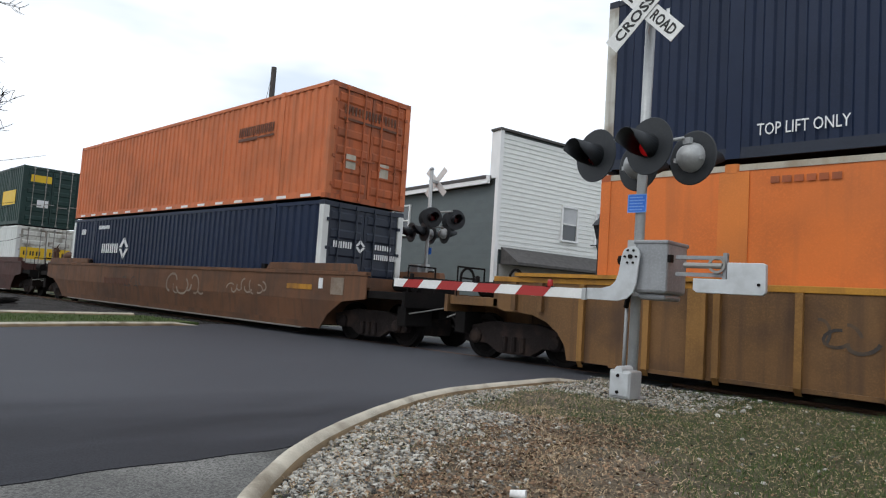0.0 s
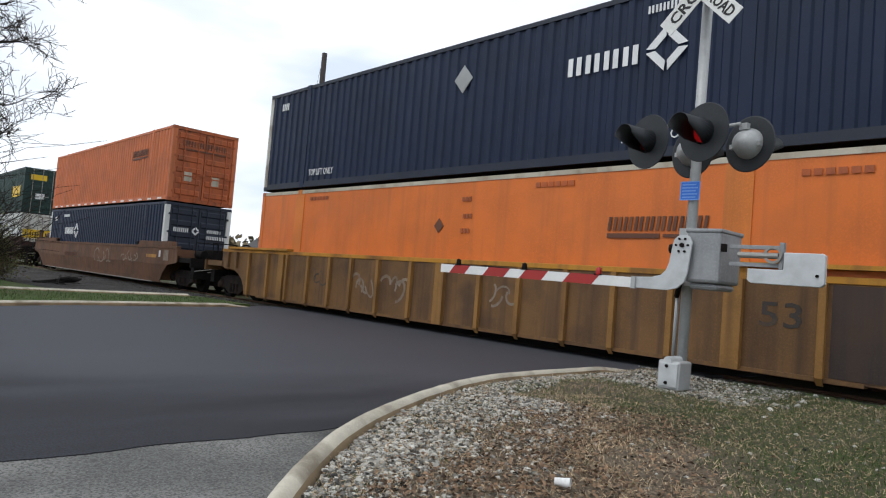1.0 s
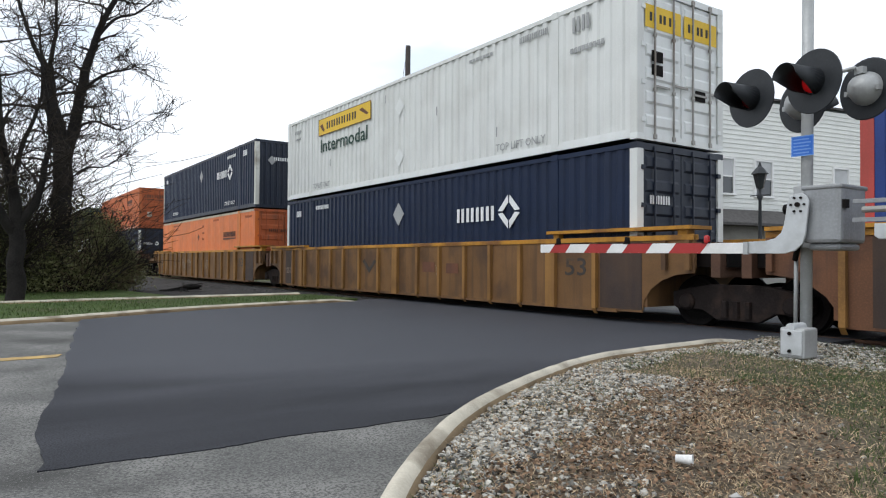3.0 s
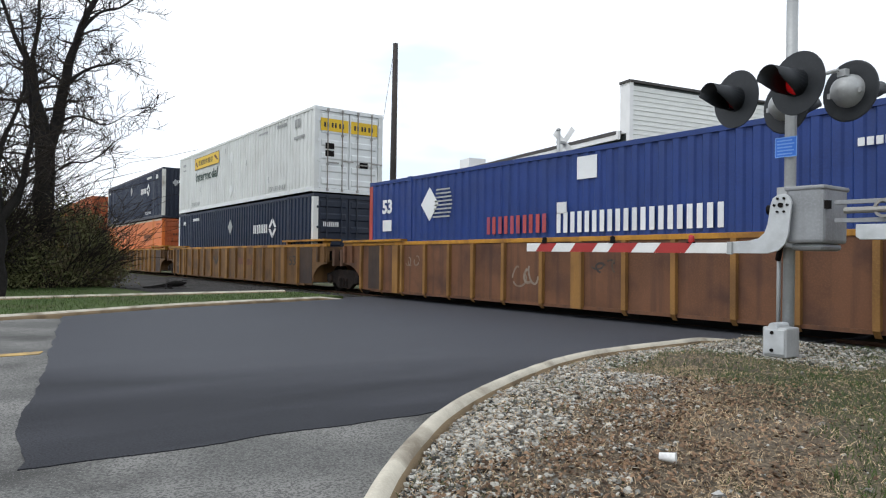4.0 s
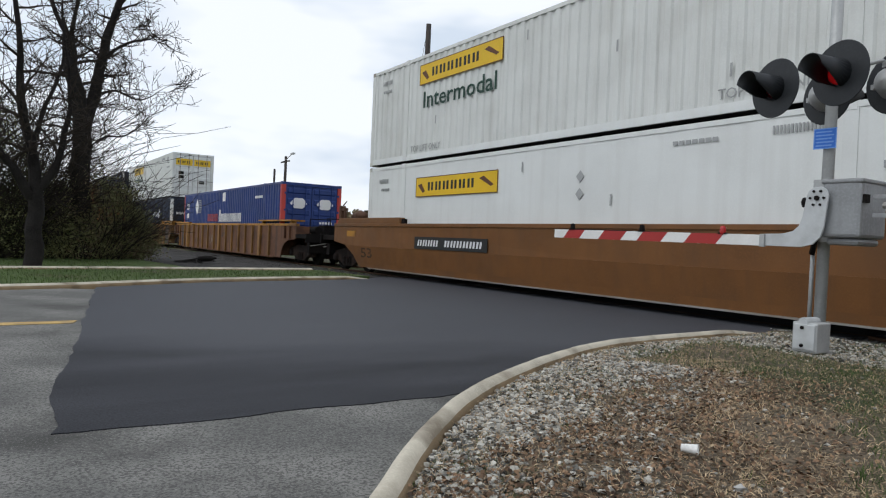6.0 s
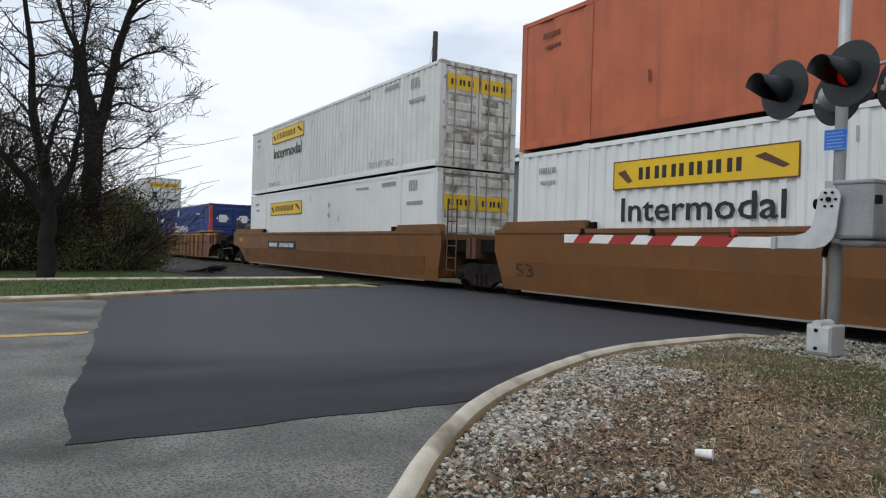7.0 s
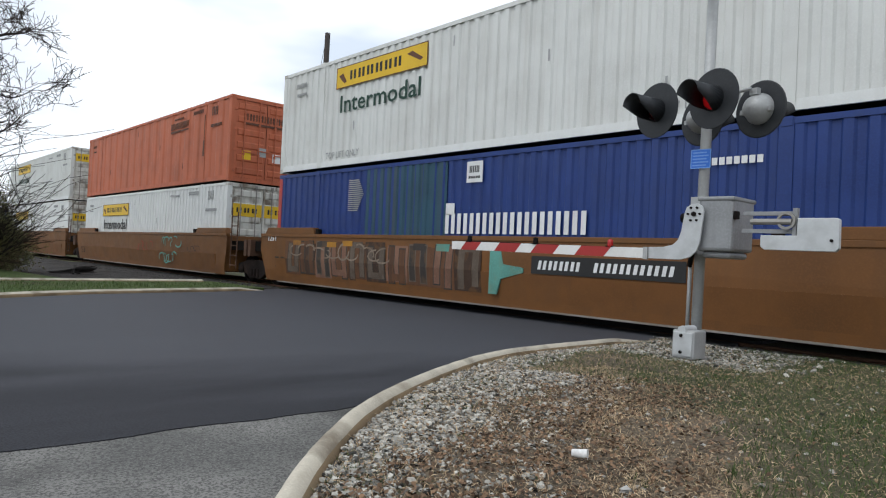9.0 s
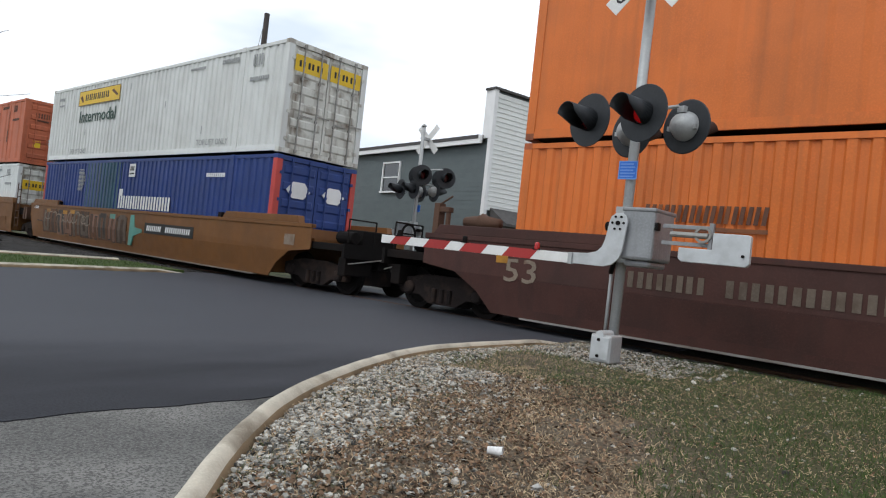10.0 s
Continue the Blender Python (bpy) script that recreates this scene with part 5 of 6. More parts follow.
# ---- well cars ----
def bogie(car, u):
    """Three-piece truck: two side frames, bolster, springs, two turning wheelsets."""
    s = Shape()
    for y in (-1.0, 1.0):
        y0, y1 = y - 0.07, y + 0.07
        s.prism_y([(u - 1.18, 0.36), (u - 1.12, 0.30), (u - 0.62, 0.30), (u - 0.36, 0.15), (u + 0.36, 0.15), (u + 0.62, 0.30), (u + 1.12, 0.30), (u + 1.18, 0.36), (u + 1.18, 0.58), (u + 0.9, 0.64), (u + 0.45, 0.72), (u - 0.45, 0.72), (u - 0.9, 0.64), (u - 1.18, 0.58)], y0, y1)
    # the long inner box is an added filler that blocks daylight through the truck
    s.box(u - 0.28, u + 0.28, -0.95, 0.95, 0.46, 0.66).box(u - 1.0, u + 1.0, -0.5, 0.5, 0.24, 0.60)
    b = part("truck", s, "truck_iron", car, "black cast-iron railway truck", bevel=0.012)
    for y in (-1.085, 1.085):
        for dx in (-0.2, 0, 0.2):
            part("spring", shared("spring", lambda: Shape().tube((0, 0, 0.2), (0, 0, 0.46), 0.055, n=8), "truck_iron"), "truck_iron", b, at=pose(u + dx, y, 0))
    for dx in (-0.89, 0.89):
        for y in (-1.09, 1.09):
            part("axle_box", Shape().lathe((u + dx, y, 0.42), (0, -1 if y < 0 else 1, 0), [(-0.03, 0.14), (0.02, 0.14), (0.06, 0.1), (0.07, 0)], 12), "truck_iron", b)
        key = "wheelset"
        if key not in MESHES:
            w = Shape()
            for y in (-0.753, 0.753):
                f = 1 if y > 0 else -1
                w.lathe((0, y, 0), (0, f, 0), [(-0.085, 0.0), (-0.085, 0.445), (-0.05, 0.445), (-0.045, 0.42), (0.06, 0.41), (0.06, 0.33), (0.03, 0.3), (0.03, 0.14), (0.08, 0.11), (0.08, 0)], 28)
            w.tube((0, -0.95, 0), (0, 0.95, 0), 0.08, n=10)
            for f in (-1, 1):
                w.box(0.16, 0.24, f * 0.79 - 0.012, f * 0.79 + 0.012, -0.03, 0.03)
            MESHES[key] = w.mesh("wheelset", MAT["iron"])
        ws = part("wheelset", MESHES[key], "iron", b, at=pose(u + dx, 0, 0.42))
        WHEELS.append((ws, u + dx))


def coupler(car, u, d):
    s = Shape().box(min(u, u + d * 0.75), max(u, u + d * 0.75), -0.09, 0.09, 0.70, 0.90)
    s.box(min(u + d * 0.62, u + d * 0.95), max(u + d * 0.62, u + d * 0.95), -0.17, 0.17, 0.66, 0.94)
    cp = part("coupler", s, "iron", car, "black knuckle coupler", bevel=0.02)
    part("air_hose", Shape().tube((u + d * 0.3, -0.3, 0.75), (u + d * 0.6, -0.34, 0.42), 0.025, n=6).tube((u + d * 0.6, -0.34, 0.42), (u + d * 0.95, -0.25, 0.5), 0.025, n=6), "iron", cp)
    part("lift_lever", Shape().tube((u + d * 0.1, -1.35, 0.72), (u + d * 0.45, -0.1, 0.95), 0.014, n=6), "rod", cp)


def end_deck(car, u, d, mat):
    """Narrow platform, bulkhead, brake wheel, ladder, hand rails at a coupled end; u where the long side plates stop, d = +1 or -1 outwards."""
    a, b = sorted((u, u + d * 1.15))
    part("end_platform", Shape().box(a, b, -1.42, 1.42, 0.98, 1.14).box(a, b, -0.35, 0.35, 0.62, 0.98), mat, car, bevel=0.01)
    ux = u + d * 1.15
    part("end_sill", Shape().box(min(ux, ux + d * 0.08), max(ux, ux + d * 0.08), -1.48, 1.48, 0.84, 1.16), mat, car)
    part("hand_rail", Shape().tube((ux - d * 0.05, -1.3, 1.14), (ux - d * 0.05, -1.3, 1.7), 0.015, n=6).tube((ux - d * 0.05, -1.3, 1.7), (ux - d * 0.05, -0.5, 1.7), 0.018, n=6).tube((ux - d * 0.05, -0.5, 1.14), (ux - d * 0.05, -0.5, 1.7), 0.018, n=6), "iron", car)
    part("brake_wheel", Shape().lathe((ux - d * 0.05, 0.55, 1.55), (d, 0, 0), [(-0.015, 0.2), (-0.015, 0.25), (0.015, 0.25), (0.015, 0.2), (-0.015, 0.2)], 20).box(ux - d * 0.05 - 0.01, ux - d * 0.05 + 0.01, 0.32, 0.78, 1.53, 1.57), "iron", car)
    part("brake_gear", Shape().box(*sorted((u + d * 0.2, u + d * 0.8)), -0.6, 0.5, 1.14, 1.5).tube((u + d * 0.3, -0.85, 1.3), (u + d * 0.85, -0.85, 1.3), 0.15, n=12), "iron", car, "black brake cylinder and valves", bevel=0.02)
    part("mud_box", Shape().box(*sorted((u + d * 0.85, u + d * 1.1)), -1.3, -0.5, 0.45, 0.85), "iron", car, bevel=0.02)


def side_outline(style, front, rear):
    """Outline in x, z of one long side plate. Ends: 'link' over a shared truck, 'draft' at a coupler."""
    arch = [(math.radians(a)) for a in (0, 18, 36, 54, 72, 90)]
    lo, hi = 0.2, 1.50

    def tail(kind):
        if style == "ribbed":
            # quarter arch up to the end plate
            if kind == "link":
                return [(0.20 + 0.98 * (1 - math.cos(a)), lo + 0.70 * math.sin(a)) for a in arch] + [(1.24, 0.90), (1.24, hi)]
            return [(0.42 + 1.02 * (1 - math.cos(a)), lo + 0.72 * math.sin(a)) for a in arch] + [(1.75, 0.92), (2.0, 1.0), (2.0, hi)]
        if kind == "link":
            return [(0.30, lo), (0.36, 0.5), (0.55, 1.05), (0.55, hi)]
        return [(0.28, lo), (0.62, 0.55), (1.15, 0.86), (1.95, 0.95), (1.95, hi)]

    right = [(CL + x, z) for x, z in tail(rear)]
    left = [(-x, z) for x, z in tail(front)]
    return left[:1] + right + list(reversed(left[1:]))


def well_car(k, style, mat, label, front, rear, sill="", graffiti=None):
    t = thing("well_car", pose(FRONT[k], TRACK_Y, 0), label, "railway well car", "well cars of the train")
    ROLLING.append((t, FRONT[k], TRACK_Y, 0))
    sill = sill or mat
    out = side_outline(style, front, rear)
    yo = 1.42 if style == "ribbed" else 1.50
    xs = [p[0] for p in out]
    xa, xb = min(xs), max(xs)
    for f in (-1, 1):
        y0, y1 = sorted((f * yo, f * (yo - 0.03)))
        if style == "ribbed":
            s = Shape().prism_y(out, y0, y1)
        else:
            # upper plate upright, lower part leaning in
            s = Shape().prism_y(out, y0, y1)
            for i, v in enumerate(s.v):
                x, y, z = v
                s.v[i] = (x, y - f * 0.10 * max(0, (0.85 - z) / 0.65), z)
        part("side_plate", s, mat, t)
        if style == "smooth":
            fold = Shape()
            fold.add([(0.3, f * (yo + 0.004), 0.84), (CL - 0.3, f * (yo + 0.004), 0.84), (CL - 0.3, f * (yo - 0.10), 0.21), (0.3, f * (yo - 0.10), 0.21), (0.3, f * (yo - 0.03), 0.84), (CL - 0.3, f * (yo - 0.03), 0.84), (CL - 0.3, f * (yo - 0.13), 0.21), (0.3, f * (yo - 0.13), 0.21)],
                     [(0, 3, 2, 1), (4, 5, 6, 7), (0, 1, 5, 4), (2, 3, 7, 6), (0, 4, 7, 3), (1, 2, 6, 5)])
            part("lower_plate", fold, mat, t)
        ya, yb = sorted((f * (yo + 0.02), f * (yo - 0.12)))
        part("top_sill", Shape().box(xa, xb, ya, yb, 1.44, 1.53), sill, t, bevel=0.008)
        # smooth cars: the flange's bright lit edge is painted in with pale metal
        part("bottom_flange", Shape().box(0.35, CL - 0.35, *sorted((f * (yo + 0.02 - (0.09 if style == "smooth" else 0)), f * (yo - 0.2))), 0.17, 0.23 if style == "ribbed" else 0.20), mat if style == "ribbed" else "rod", t)
    if style == "ribbed":
        rib = shared(("rib", mat), lambda: Shape().box(-0.045, 0.045, -1.50, -1.42, 0.22, 1.44).add([(-0.045, -1.50, 0.22), (0.045, -1.50, 0.22), (0.045, -1.42, 0.12), (-0.045, -1.42, 0.12)], [(0, 3, 2, 1)]), "car_rib")
        for i, x in enumerate((-0.15, 0.96, 2.0, 3.05, 4.05, 4.95, 6.0, 7.15, 9.2, 10.2, 11.25, 12.2, 13.2, 15.3)):
            part("rib", rib, "car_rib", t, at=pose(x, 0, 0))
        wide = shared(("post", mat), lambda: Shape().box(-0.13, 0.13, -1.51, -1.42, 0.18, 1.44), "car_rib")
        for x in (2.05, 8.1, 14.15):
            part("stake_post", wide, "car_rib", t, at=pose(x if x != 2.05 else 1.72, 0, 0))
        for x0, x1 in ((0.2, 0.8), (15.4, 16.35))[(1 if k == 1 else 0):(1 if k == 3 else 2)]:
            part("data_panel", Shape().box(x0, x1, -1.43, -1.422, 0.24, 1.42), "data_brown", t, "dark stencil panel")
        pa, pb = 14.05, 17.7 if rear == "draft" else 17.36
        part("walkway", Shape().box(pa, pb, -1.50, -0.9, 1.62, 1.68).box(pa + 0.1, pa + 0.25, -1.4, -1.2, 1.53, 1.62).box(pb - 0.3, pb - 0.12, -1.4, -1.2, 1.53, 1.62), sill, t, "raised yellow walkway plate")
        part("walkway", Shape().box(-1.5 if front == "draft" else -1.22, 2.0, -1.50, -0.9, 1.54, 1.60), sill, t)
        for f in (-1, 1):
            for x in ((-1.55, -1.0) if front == "draft" else (-1.2, -0.75)) + ((17.0, 17.5) if rear == "draft" else (16.8, 17.26)):
                part("gusset", Shape().box(x, x + 0.09, *sorted((f * 1.50, f * 1.3)), 0.95, 1.44), mat, t)
    else:
        for f in (-1, 1):
            for x0, x1 in ((-0.3 if front == "link" else -1.75, 2.35), (14.25, CL + 0.5 if rear == "link" else 17.6)):
                part("raised_box", Shape().prism_y([(x0, 1.53), (x1, 1.53), (x1 - 0.05, 1.70), (x0 + 0.15, 1.70)], *sorted((f * 1.515, f * 1.33))), mat, t, "raised capping at the end of the well", bevel=0.01)
        for x in (2.4, 14.0):
            part("guide", Shape().box(x, x + 0.15, -1.5, -1.4, 1.53, 1.66), "iron", t)
        if front == "draft":
            stand = part("brake_stand", Shape().box(-1.92, -1.78, -1.38, -1.2, 1.53, 2.12).box(-1.92, -1.55, -1.36, -1.22, 1.95, 2.05).tube((-1.6, -1.3, 1.7), (-1.6, -1.3, 2.0), 0.05, n=8), "rust", t, "rusty brake stand on the end platform", bevel=0.012)
            part("lever", Shape().tube((-1.85, -1.29, 2.1), (-1.55, -1.29, 2.26), 0.02, n=6), "rust", stand)
            part("valve_casting", Shape().lathe((-0.9, -1.1, 1.80), (1, 0, 0), [(-0.45, 0), (-0.42, 0.10), (-0.1, 0.13), (0.0, 0.18), (0.1, 0.13), (0.4, 0.09), (0.42, 0)], 12), "rust", t, "rust-brown valve casting", smooth=True)
    part("well_floor", Shape().box(0.1, CL - 0.1, -1.4, 1.4, 0.26, 0.34), "iron", t)
    for x0, x1 in ((-0.3, -0.18), (CL + 0.18, CL + 0.3)):
        part("bulkhead", Shape().box(x0, x1, -1.4, 1.4, 0.3, 1.46), mat, t)
    if front == "draft":
        bogie(t, -1.75)
        part("bolster_deck", Shape().box(-1.95, -0.3, -1.38, 1.38, 1.0, 1.2), mat, t)
        end_deck(t, -1.9, -1, mat if style == "ribbed" else "iron")
        coupler(t, -3.05, -1)
    else:
        part("link_deck", Shape().box(-1.7, -0.3, -1.2, 1.2, 1.0, 1.3), "iron", t)
        part("link_sill", Shape().box(-1.66, -1.5, -1.36, 1.36, 0.84, 1.34).box(-1.5, -1.2, -0.4, 0.4, 0.7, 1.0), "rust", t, "rust-brown end sill over the shared truck")
    if rear == "draft":
        bogie(t, CL + 1.65)
        part("bolster_deck", Shape().box(CL + 0.3, CL + 1.95, -1.38, 1.38, 1.0, 1.2), mat, t)
        end_deck(t, CL + 1.9, 1, "iron")
        coupler(t, CL + 3.05, 1)
    else:
        bogie(t, CL + 1.76)
        if style == "smooth":
            x = CL + 0.72
            lad = part("ladder", Shape().tube((x, -1.42, 0.42), (x, -1.42, 2.35), 0.02, n=6).tube((x + 0.42, -1.42, 0.42), (x + 0.42, -1.42, 2.2), 0.02, n=6), "rust", t, "rusty end ladder")
            for i in range(6):
                part("rung", Shape().tube((x, -1.42, 0.52 + i * 0.31), (x + 0.42, -1.42, 0.52 + i * 0.31), 0.016, n=6), "rust", lad)
        part("link_deck", Shape().box(CL + 0.3, CL + 1.7, -1.2, 1.2, 1.0, 1.3), "iron", t)
        part("link_sill", Shape().box(CL + 1.5, CL + 1.66, -1.36, 1.36, 0.84, 1.34), "rust", t, "rust-brown end sill over the shared truck")
    return t


def stencil(t, text, x, z, h, w, mat, y=-1.505, lean=0.0):
    lettering(text, h * 1.4, mat, t, pose(x, y, z, lean), 0.004, w)


def number_plate_bars(t, x, z, w, h, y=-1.508):
    p = part("number_panel", Shape().box(x, x + w, y - 0.004, y + 0.004, z, z + h), "black_print", t, "black panel with plain white bars")
    part("number_strip", bars(x + w * 0.05, z + h * 0.25, w * 0.32, h * 0.5, 4, y - 0.004, slant=0.03), "white_print", p)
    part("number_strip", bars(x + w * 0.45, z + h * 0.25, w * 0.5, h * 0.5, 6, y - 0.004, slant=0.03), "white_print", p)


def scrawl(t, x, z, w, h, mat, seed, y=-1.508, n=4):
    """Sprayed marks: bent strokes in loose upright shapes."""
    r = random.Random(seed)
    s = Shape()
    for i in range(n * 2):
        cx, cz = x + w * (i + 0.5) / (n * 2) + r.uniform(-0.05, 0.05), z + h * r.uniform(0.35, 0.65)
        ax, az = w / n * r.uniform(0.25, 0.5), h * r.uniform(0.25, 0.5)
        a0, sweep, tilt = r.uniform(0, 6.28), r.uniform(1.6, 4.6) * r.choice((-1, 1)), r.uniform(-0.4, 0.4)
        m = 9
        pts = [Vector((cx + ax * math.cos(a0 + sweep * k / m) + tilt * az * math.sin(a0 + sweep * k / m), cz + az * math.sin(a0 + sweep * k / m))) for k in range(m + 1)]
        wd = min(0.034, h * r.uniform(0.04, 0.07))
        rim = []
        for k, p in enumerate(pts):
            d = (pts[min(k + 1, m)] - pts[max(k - 1, 0)]).normalized()
            rim.append((p + Vector((-d.y, d.x)) * wd, p - Vector((-d.y, d.x)) * wd))
        s.add([(q.x, y - 0.003 - 0.0004 * i, q.y) for pr in rim for q in pr], [(2 * k, 2 * k + 1, 2 * k + 3, 2 * k + 2) for k in range(m)])
    part("spray_mark", s, mat, t)


t = well_car(-1, "smooth", "car_dark", "dark oxide well car with smooth sides", "draft", "draft")
t = well_car(0, "smooth", "car_brown", "grimy brown smooth-sided well car with faded spray marks", "draft", "draft")
scrawl(t, 9.0, 0.72, 2.2, 0.55, "pale_spray", 5, n=3)
scrawl(t, 5.6, 0.8, 1.5, 0.35, "dark_spray", 6)
scrawl(t, 12.5, 0.85, 1.8, 0.4, "pale_spray", 7)
part("number_strip", bars(4.0, 0.85, 2.2, 0.2, 9, -1.508), "faded_print", t)
part("panel", Shape().box(16.9, 17.35, -1.512, -1.504, 1.0, 1.38), "pale_spray", t)
part("reflector", Shape().box(15.2, 16.2, -1.512, -1.504, 1.08, 1.2), "car_sill", t, "yellow reflector strip")
part("reflector", Shape().box(16.45, 16.6, -1.512, -1.504, 1.12, 1.36), "white_print", t)
t = well_car(1, "ribbed", "car_yellow", "rusty yellow-brown ribbed well car", "draft", "link", "car_sill")
stencil(t, "53", 14.5, 0.82, 0.34, 0.55, "dark_spray", -1.425)
scrawl(t, 5.0, 0.55, 0.8, 0.6, "pale_spray", 11, -1.424, 2)
scrawl(t, 6.15, 0.5, 0.9, 0.7, "pale_spray", 12, -1.424, 2)
scrawl(t, 9.4, 0.7, 0.7, 0.4, "pale_spray", 13, -1.424, 2)
scrawl(t, 3.2, 0.7, 0.7, 0.4, "dark_spray", 14, -1.424, 2)
t = well_car(2, "ribbed", "car_yellow", "rusty yellow-brown ribbed well car with a worn stencil", "link", "link", "car_sill")
stencil(t, "53", 14.5, 0.82, 0.34, 0.55, "dark_spray", -1.425)
stencil(t, "125T", 0.24, 0.62, 0.2, 0.5, "pale_spray", -1.433)
part("number_panel", Shape().box(9.4, 9.95, -1.43, -1.42, 0.8, 1.05), "faded_print", t)
part("number_panel", Shape().box(10.45, 10.95, -1.43, -1.42, 0.78, 1.02), "faded_print", t)
part("reflector", Shape().box(10.05, 10.12, -1.43, -1.42, 0.75, 1.1), "white_print", t)
part("emblem", Shape().prism_y([(6.15, 1.05), (6.55, 0.72), (6.95, 1.05), (6.85, 1.12), (6.55, 0.88), (6.25, 1.12)], -1.428, -1.42), "dark_spray", t)
t = well_car(3, "ribbed", "car_rust", "rust-streaked yellow-brown ribbed well car with one container", "link", "draft", "car_sill")
scrawl(t, 2.2, 0.85, 0.6, 0.3, "pale_spray", 21, -1.424, 2)
scrawl(t, 6.2, 0.5, 0.8, 0.5, "pale_spray", 22, -1.424, 2)
scrawl(t, 8.4, 0.8, 0.7, 0.35, "dark_spray", 23, -1.424, 2)
t = well_car(4, "smooth", "car_tan", "tan-brown smooth well car with a black number panel", "draft", "link")
stencil(t, "53", -0.04, 0.50, 0.30, 0.70, "faded_stencil", -1.452, 9.3)
number_plate_bars(t, 3.15, 0.86, 3.2, 0.32)
part("reflector", Shape().box(-1.0, -0.4, -1.512, -1.504, 1.12, 1.3), "car_sill", t)
t = well_car(5, "smooth", "car_tan", "tan-brown smooth well car with red and cyan spray marks", "link", "link")
stencil(t, "53", 0.2, 0.50, 0.30, 0.60, "faded_stencil", -1.455, 9.3)
scrawl(t, 8.2, 0.78, 1.9, 0.42, "red_spray", 31, n=3)
scrawl(t, 11.2, 0.95, 1.7, 0.45, "cyan", 32, n=3)
scrawl(t, 11.0, 0.42, 1.6, 0.4, "cyan", 33, -1.502, 3)
scrawl(t, 13.7, 0.85, 0.9, 0.25, "dark_spray", 34, n=2)
t = well_car(6, "smooth", "car_tan", "tan-brown smooth well car covered with dark block spray marks", "link", "draft")
number_plate_bars(t, 9.8, 0.86, 3.0, 0.32)
stencil(t, "53", 0.28, 0.56, 0.34, 0.62, "dark_spray", -1.455, 9.3)
stencil(t, "125T", -0.1, 1.33, 0.14, 0.5, "white_print", -1.512)
gr = random.Random(41)


def sprayed(x0, x1, z0, z1, lean, out, mat, name="spray_stroke"):
    """A painted quad on a smooth car's side, bent where the side plate folds at z = 0.85."""
    at = lambda x, z: x + lean * (z - z0) / (z1 - z0)
    for lo, hi in ((z0, min(z1, 0.85)), (max(z0, 0.85), z1)):
        if hi - lo < 0.01:
            continue
        sh = Shape().prism_y([(at(x0, lo), lo), (at(x1, lo), lo), (at(x1, hi), hi), (at(x0, hi), hi)], -1.506 - out, -1.47)
        sh.v = [(x, y + 0.10 * max(0, (0.85 - z) / 0.65), z) for x, y, z in sh.v]
        part(name, sh, mat, t)


for i in range(10):
    # upright block strokes with darker edges over a rough ground coat, no letters
    x0, w = 1.0 + i * 0.76, 0.56
    sprayed(x0 - 0.1, x0 + w + 0.1, 0.40 + gr.uniform(0, 0.08), 1.36 - gr.uniform(0, 0.1), gr.uniform(-0.04, 0.08), 0.0005 + 0.0004 * (i % 2), ("car_brown", "faded_stencil", "pink", "car_brown")[i % 4], "spray_fill")
    body, rim = (("mud_spray", "dark_spray"), ("car_brown", "dark_spray"), ("dark_spray", "mud_spray"), ("pink", "dark_spray"), ("mud_spray", "faded_stencil"))[i % 5]
    lean = gr.uniform(-0.05, 0.1)
    for k in range(2):
        xa = x0 + k * (w - 0.17) + gr.uniform(-0.04, 0.04)
        z0, z1 = 0.44 + gr.uniform(0, 0.1), 1.34 - gr.uniform(0, 0.14)
        sprayed(xa - 0.03, xa + 0.21, z0 - 0.03, z1 + 0.03, lean, 0.002, rim)
        sprayed(xa, xa + 0.18, z0, z1, lean, 0.003, body)
    zc = gr.choice((0.5, 0.88, 1.2))
    sprayed(x0 + 0.1, x0 + w - 0.06, zc, zc + 0.15, 0.02, 0.004, "cyan" if i == 8 else body)
scrawl(t, 1.3, 0.87, 2.2, 0.42, "pale_spray", 61, -1.513, 3)
scrawl(t, 3.6, 0.87, 2.0, 0.42, "pale_spray", 64, -1.513, 3)
for x0, z0 in ((1.3, 1.22), (3.0, 1.2), (3.7, 1.24)):
    part("reflector", Shape().box(x0, x0 + 0.42, -1.514, -1.506, z0, z0 + 0.13), "car_sill", t, "yellow reflector strip")
part("spray_arrow", Shape().prism_y([(8.75, 0.42), (8.95, 0.42), (9.05, 0.72), (9.6, 0.86), (9.6, 0.95), (9.1, 1.0), (9.0, 1.38), (8.75, 1.38)], -1.509, -1.47), "cyan", t)
part("reflector", Shape().box(17.1, 17.5, -1.512, -1.504, 1.0, 1.25), "pale_spray", t)
t = well_car(7, "smooth", "car_dark", "dark oxide-red well car with white stencils", "draft", "draft")
stencil(t, "53", 0.0, 0.80, 0.40, 0.66, "pale_spray", -1.508)
part("number_strip", bars(2.3, 0.94, 1.2, 0.24, 4, -1.508, gap=0.18), "mud_spray", t)
part("number_strip", bars(3.75, 0.94, 2.0, 0.24, 6, -1.508, gap=0.18), "mud_spray", t)
part("reflector", Shape().box(-0.2, 0.05, -1.512, -1.504, 1.1, 1.3), "car_sill", t)


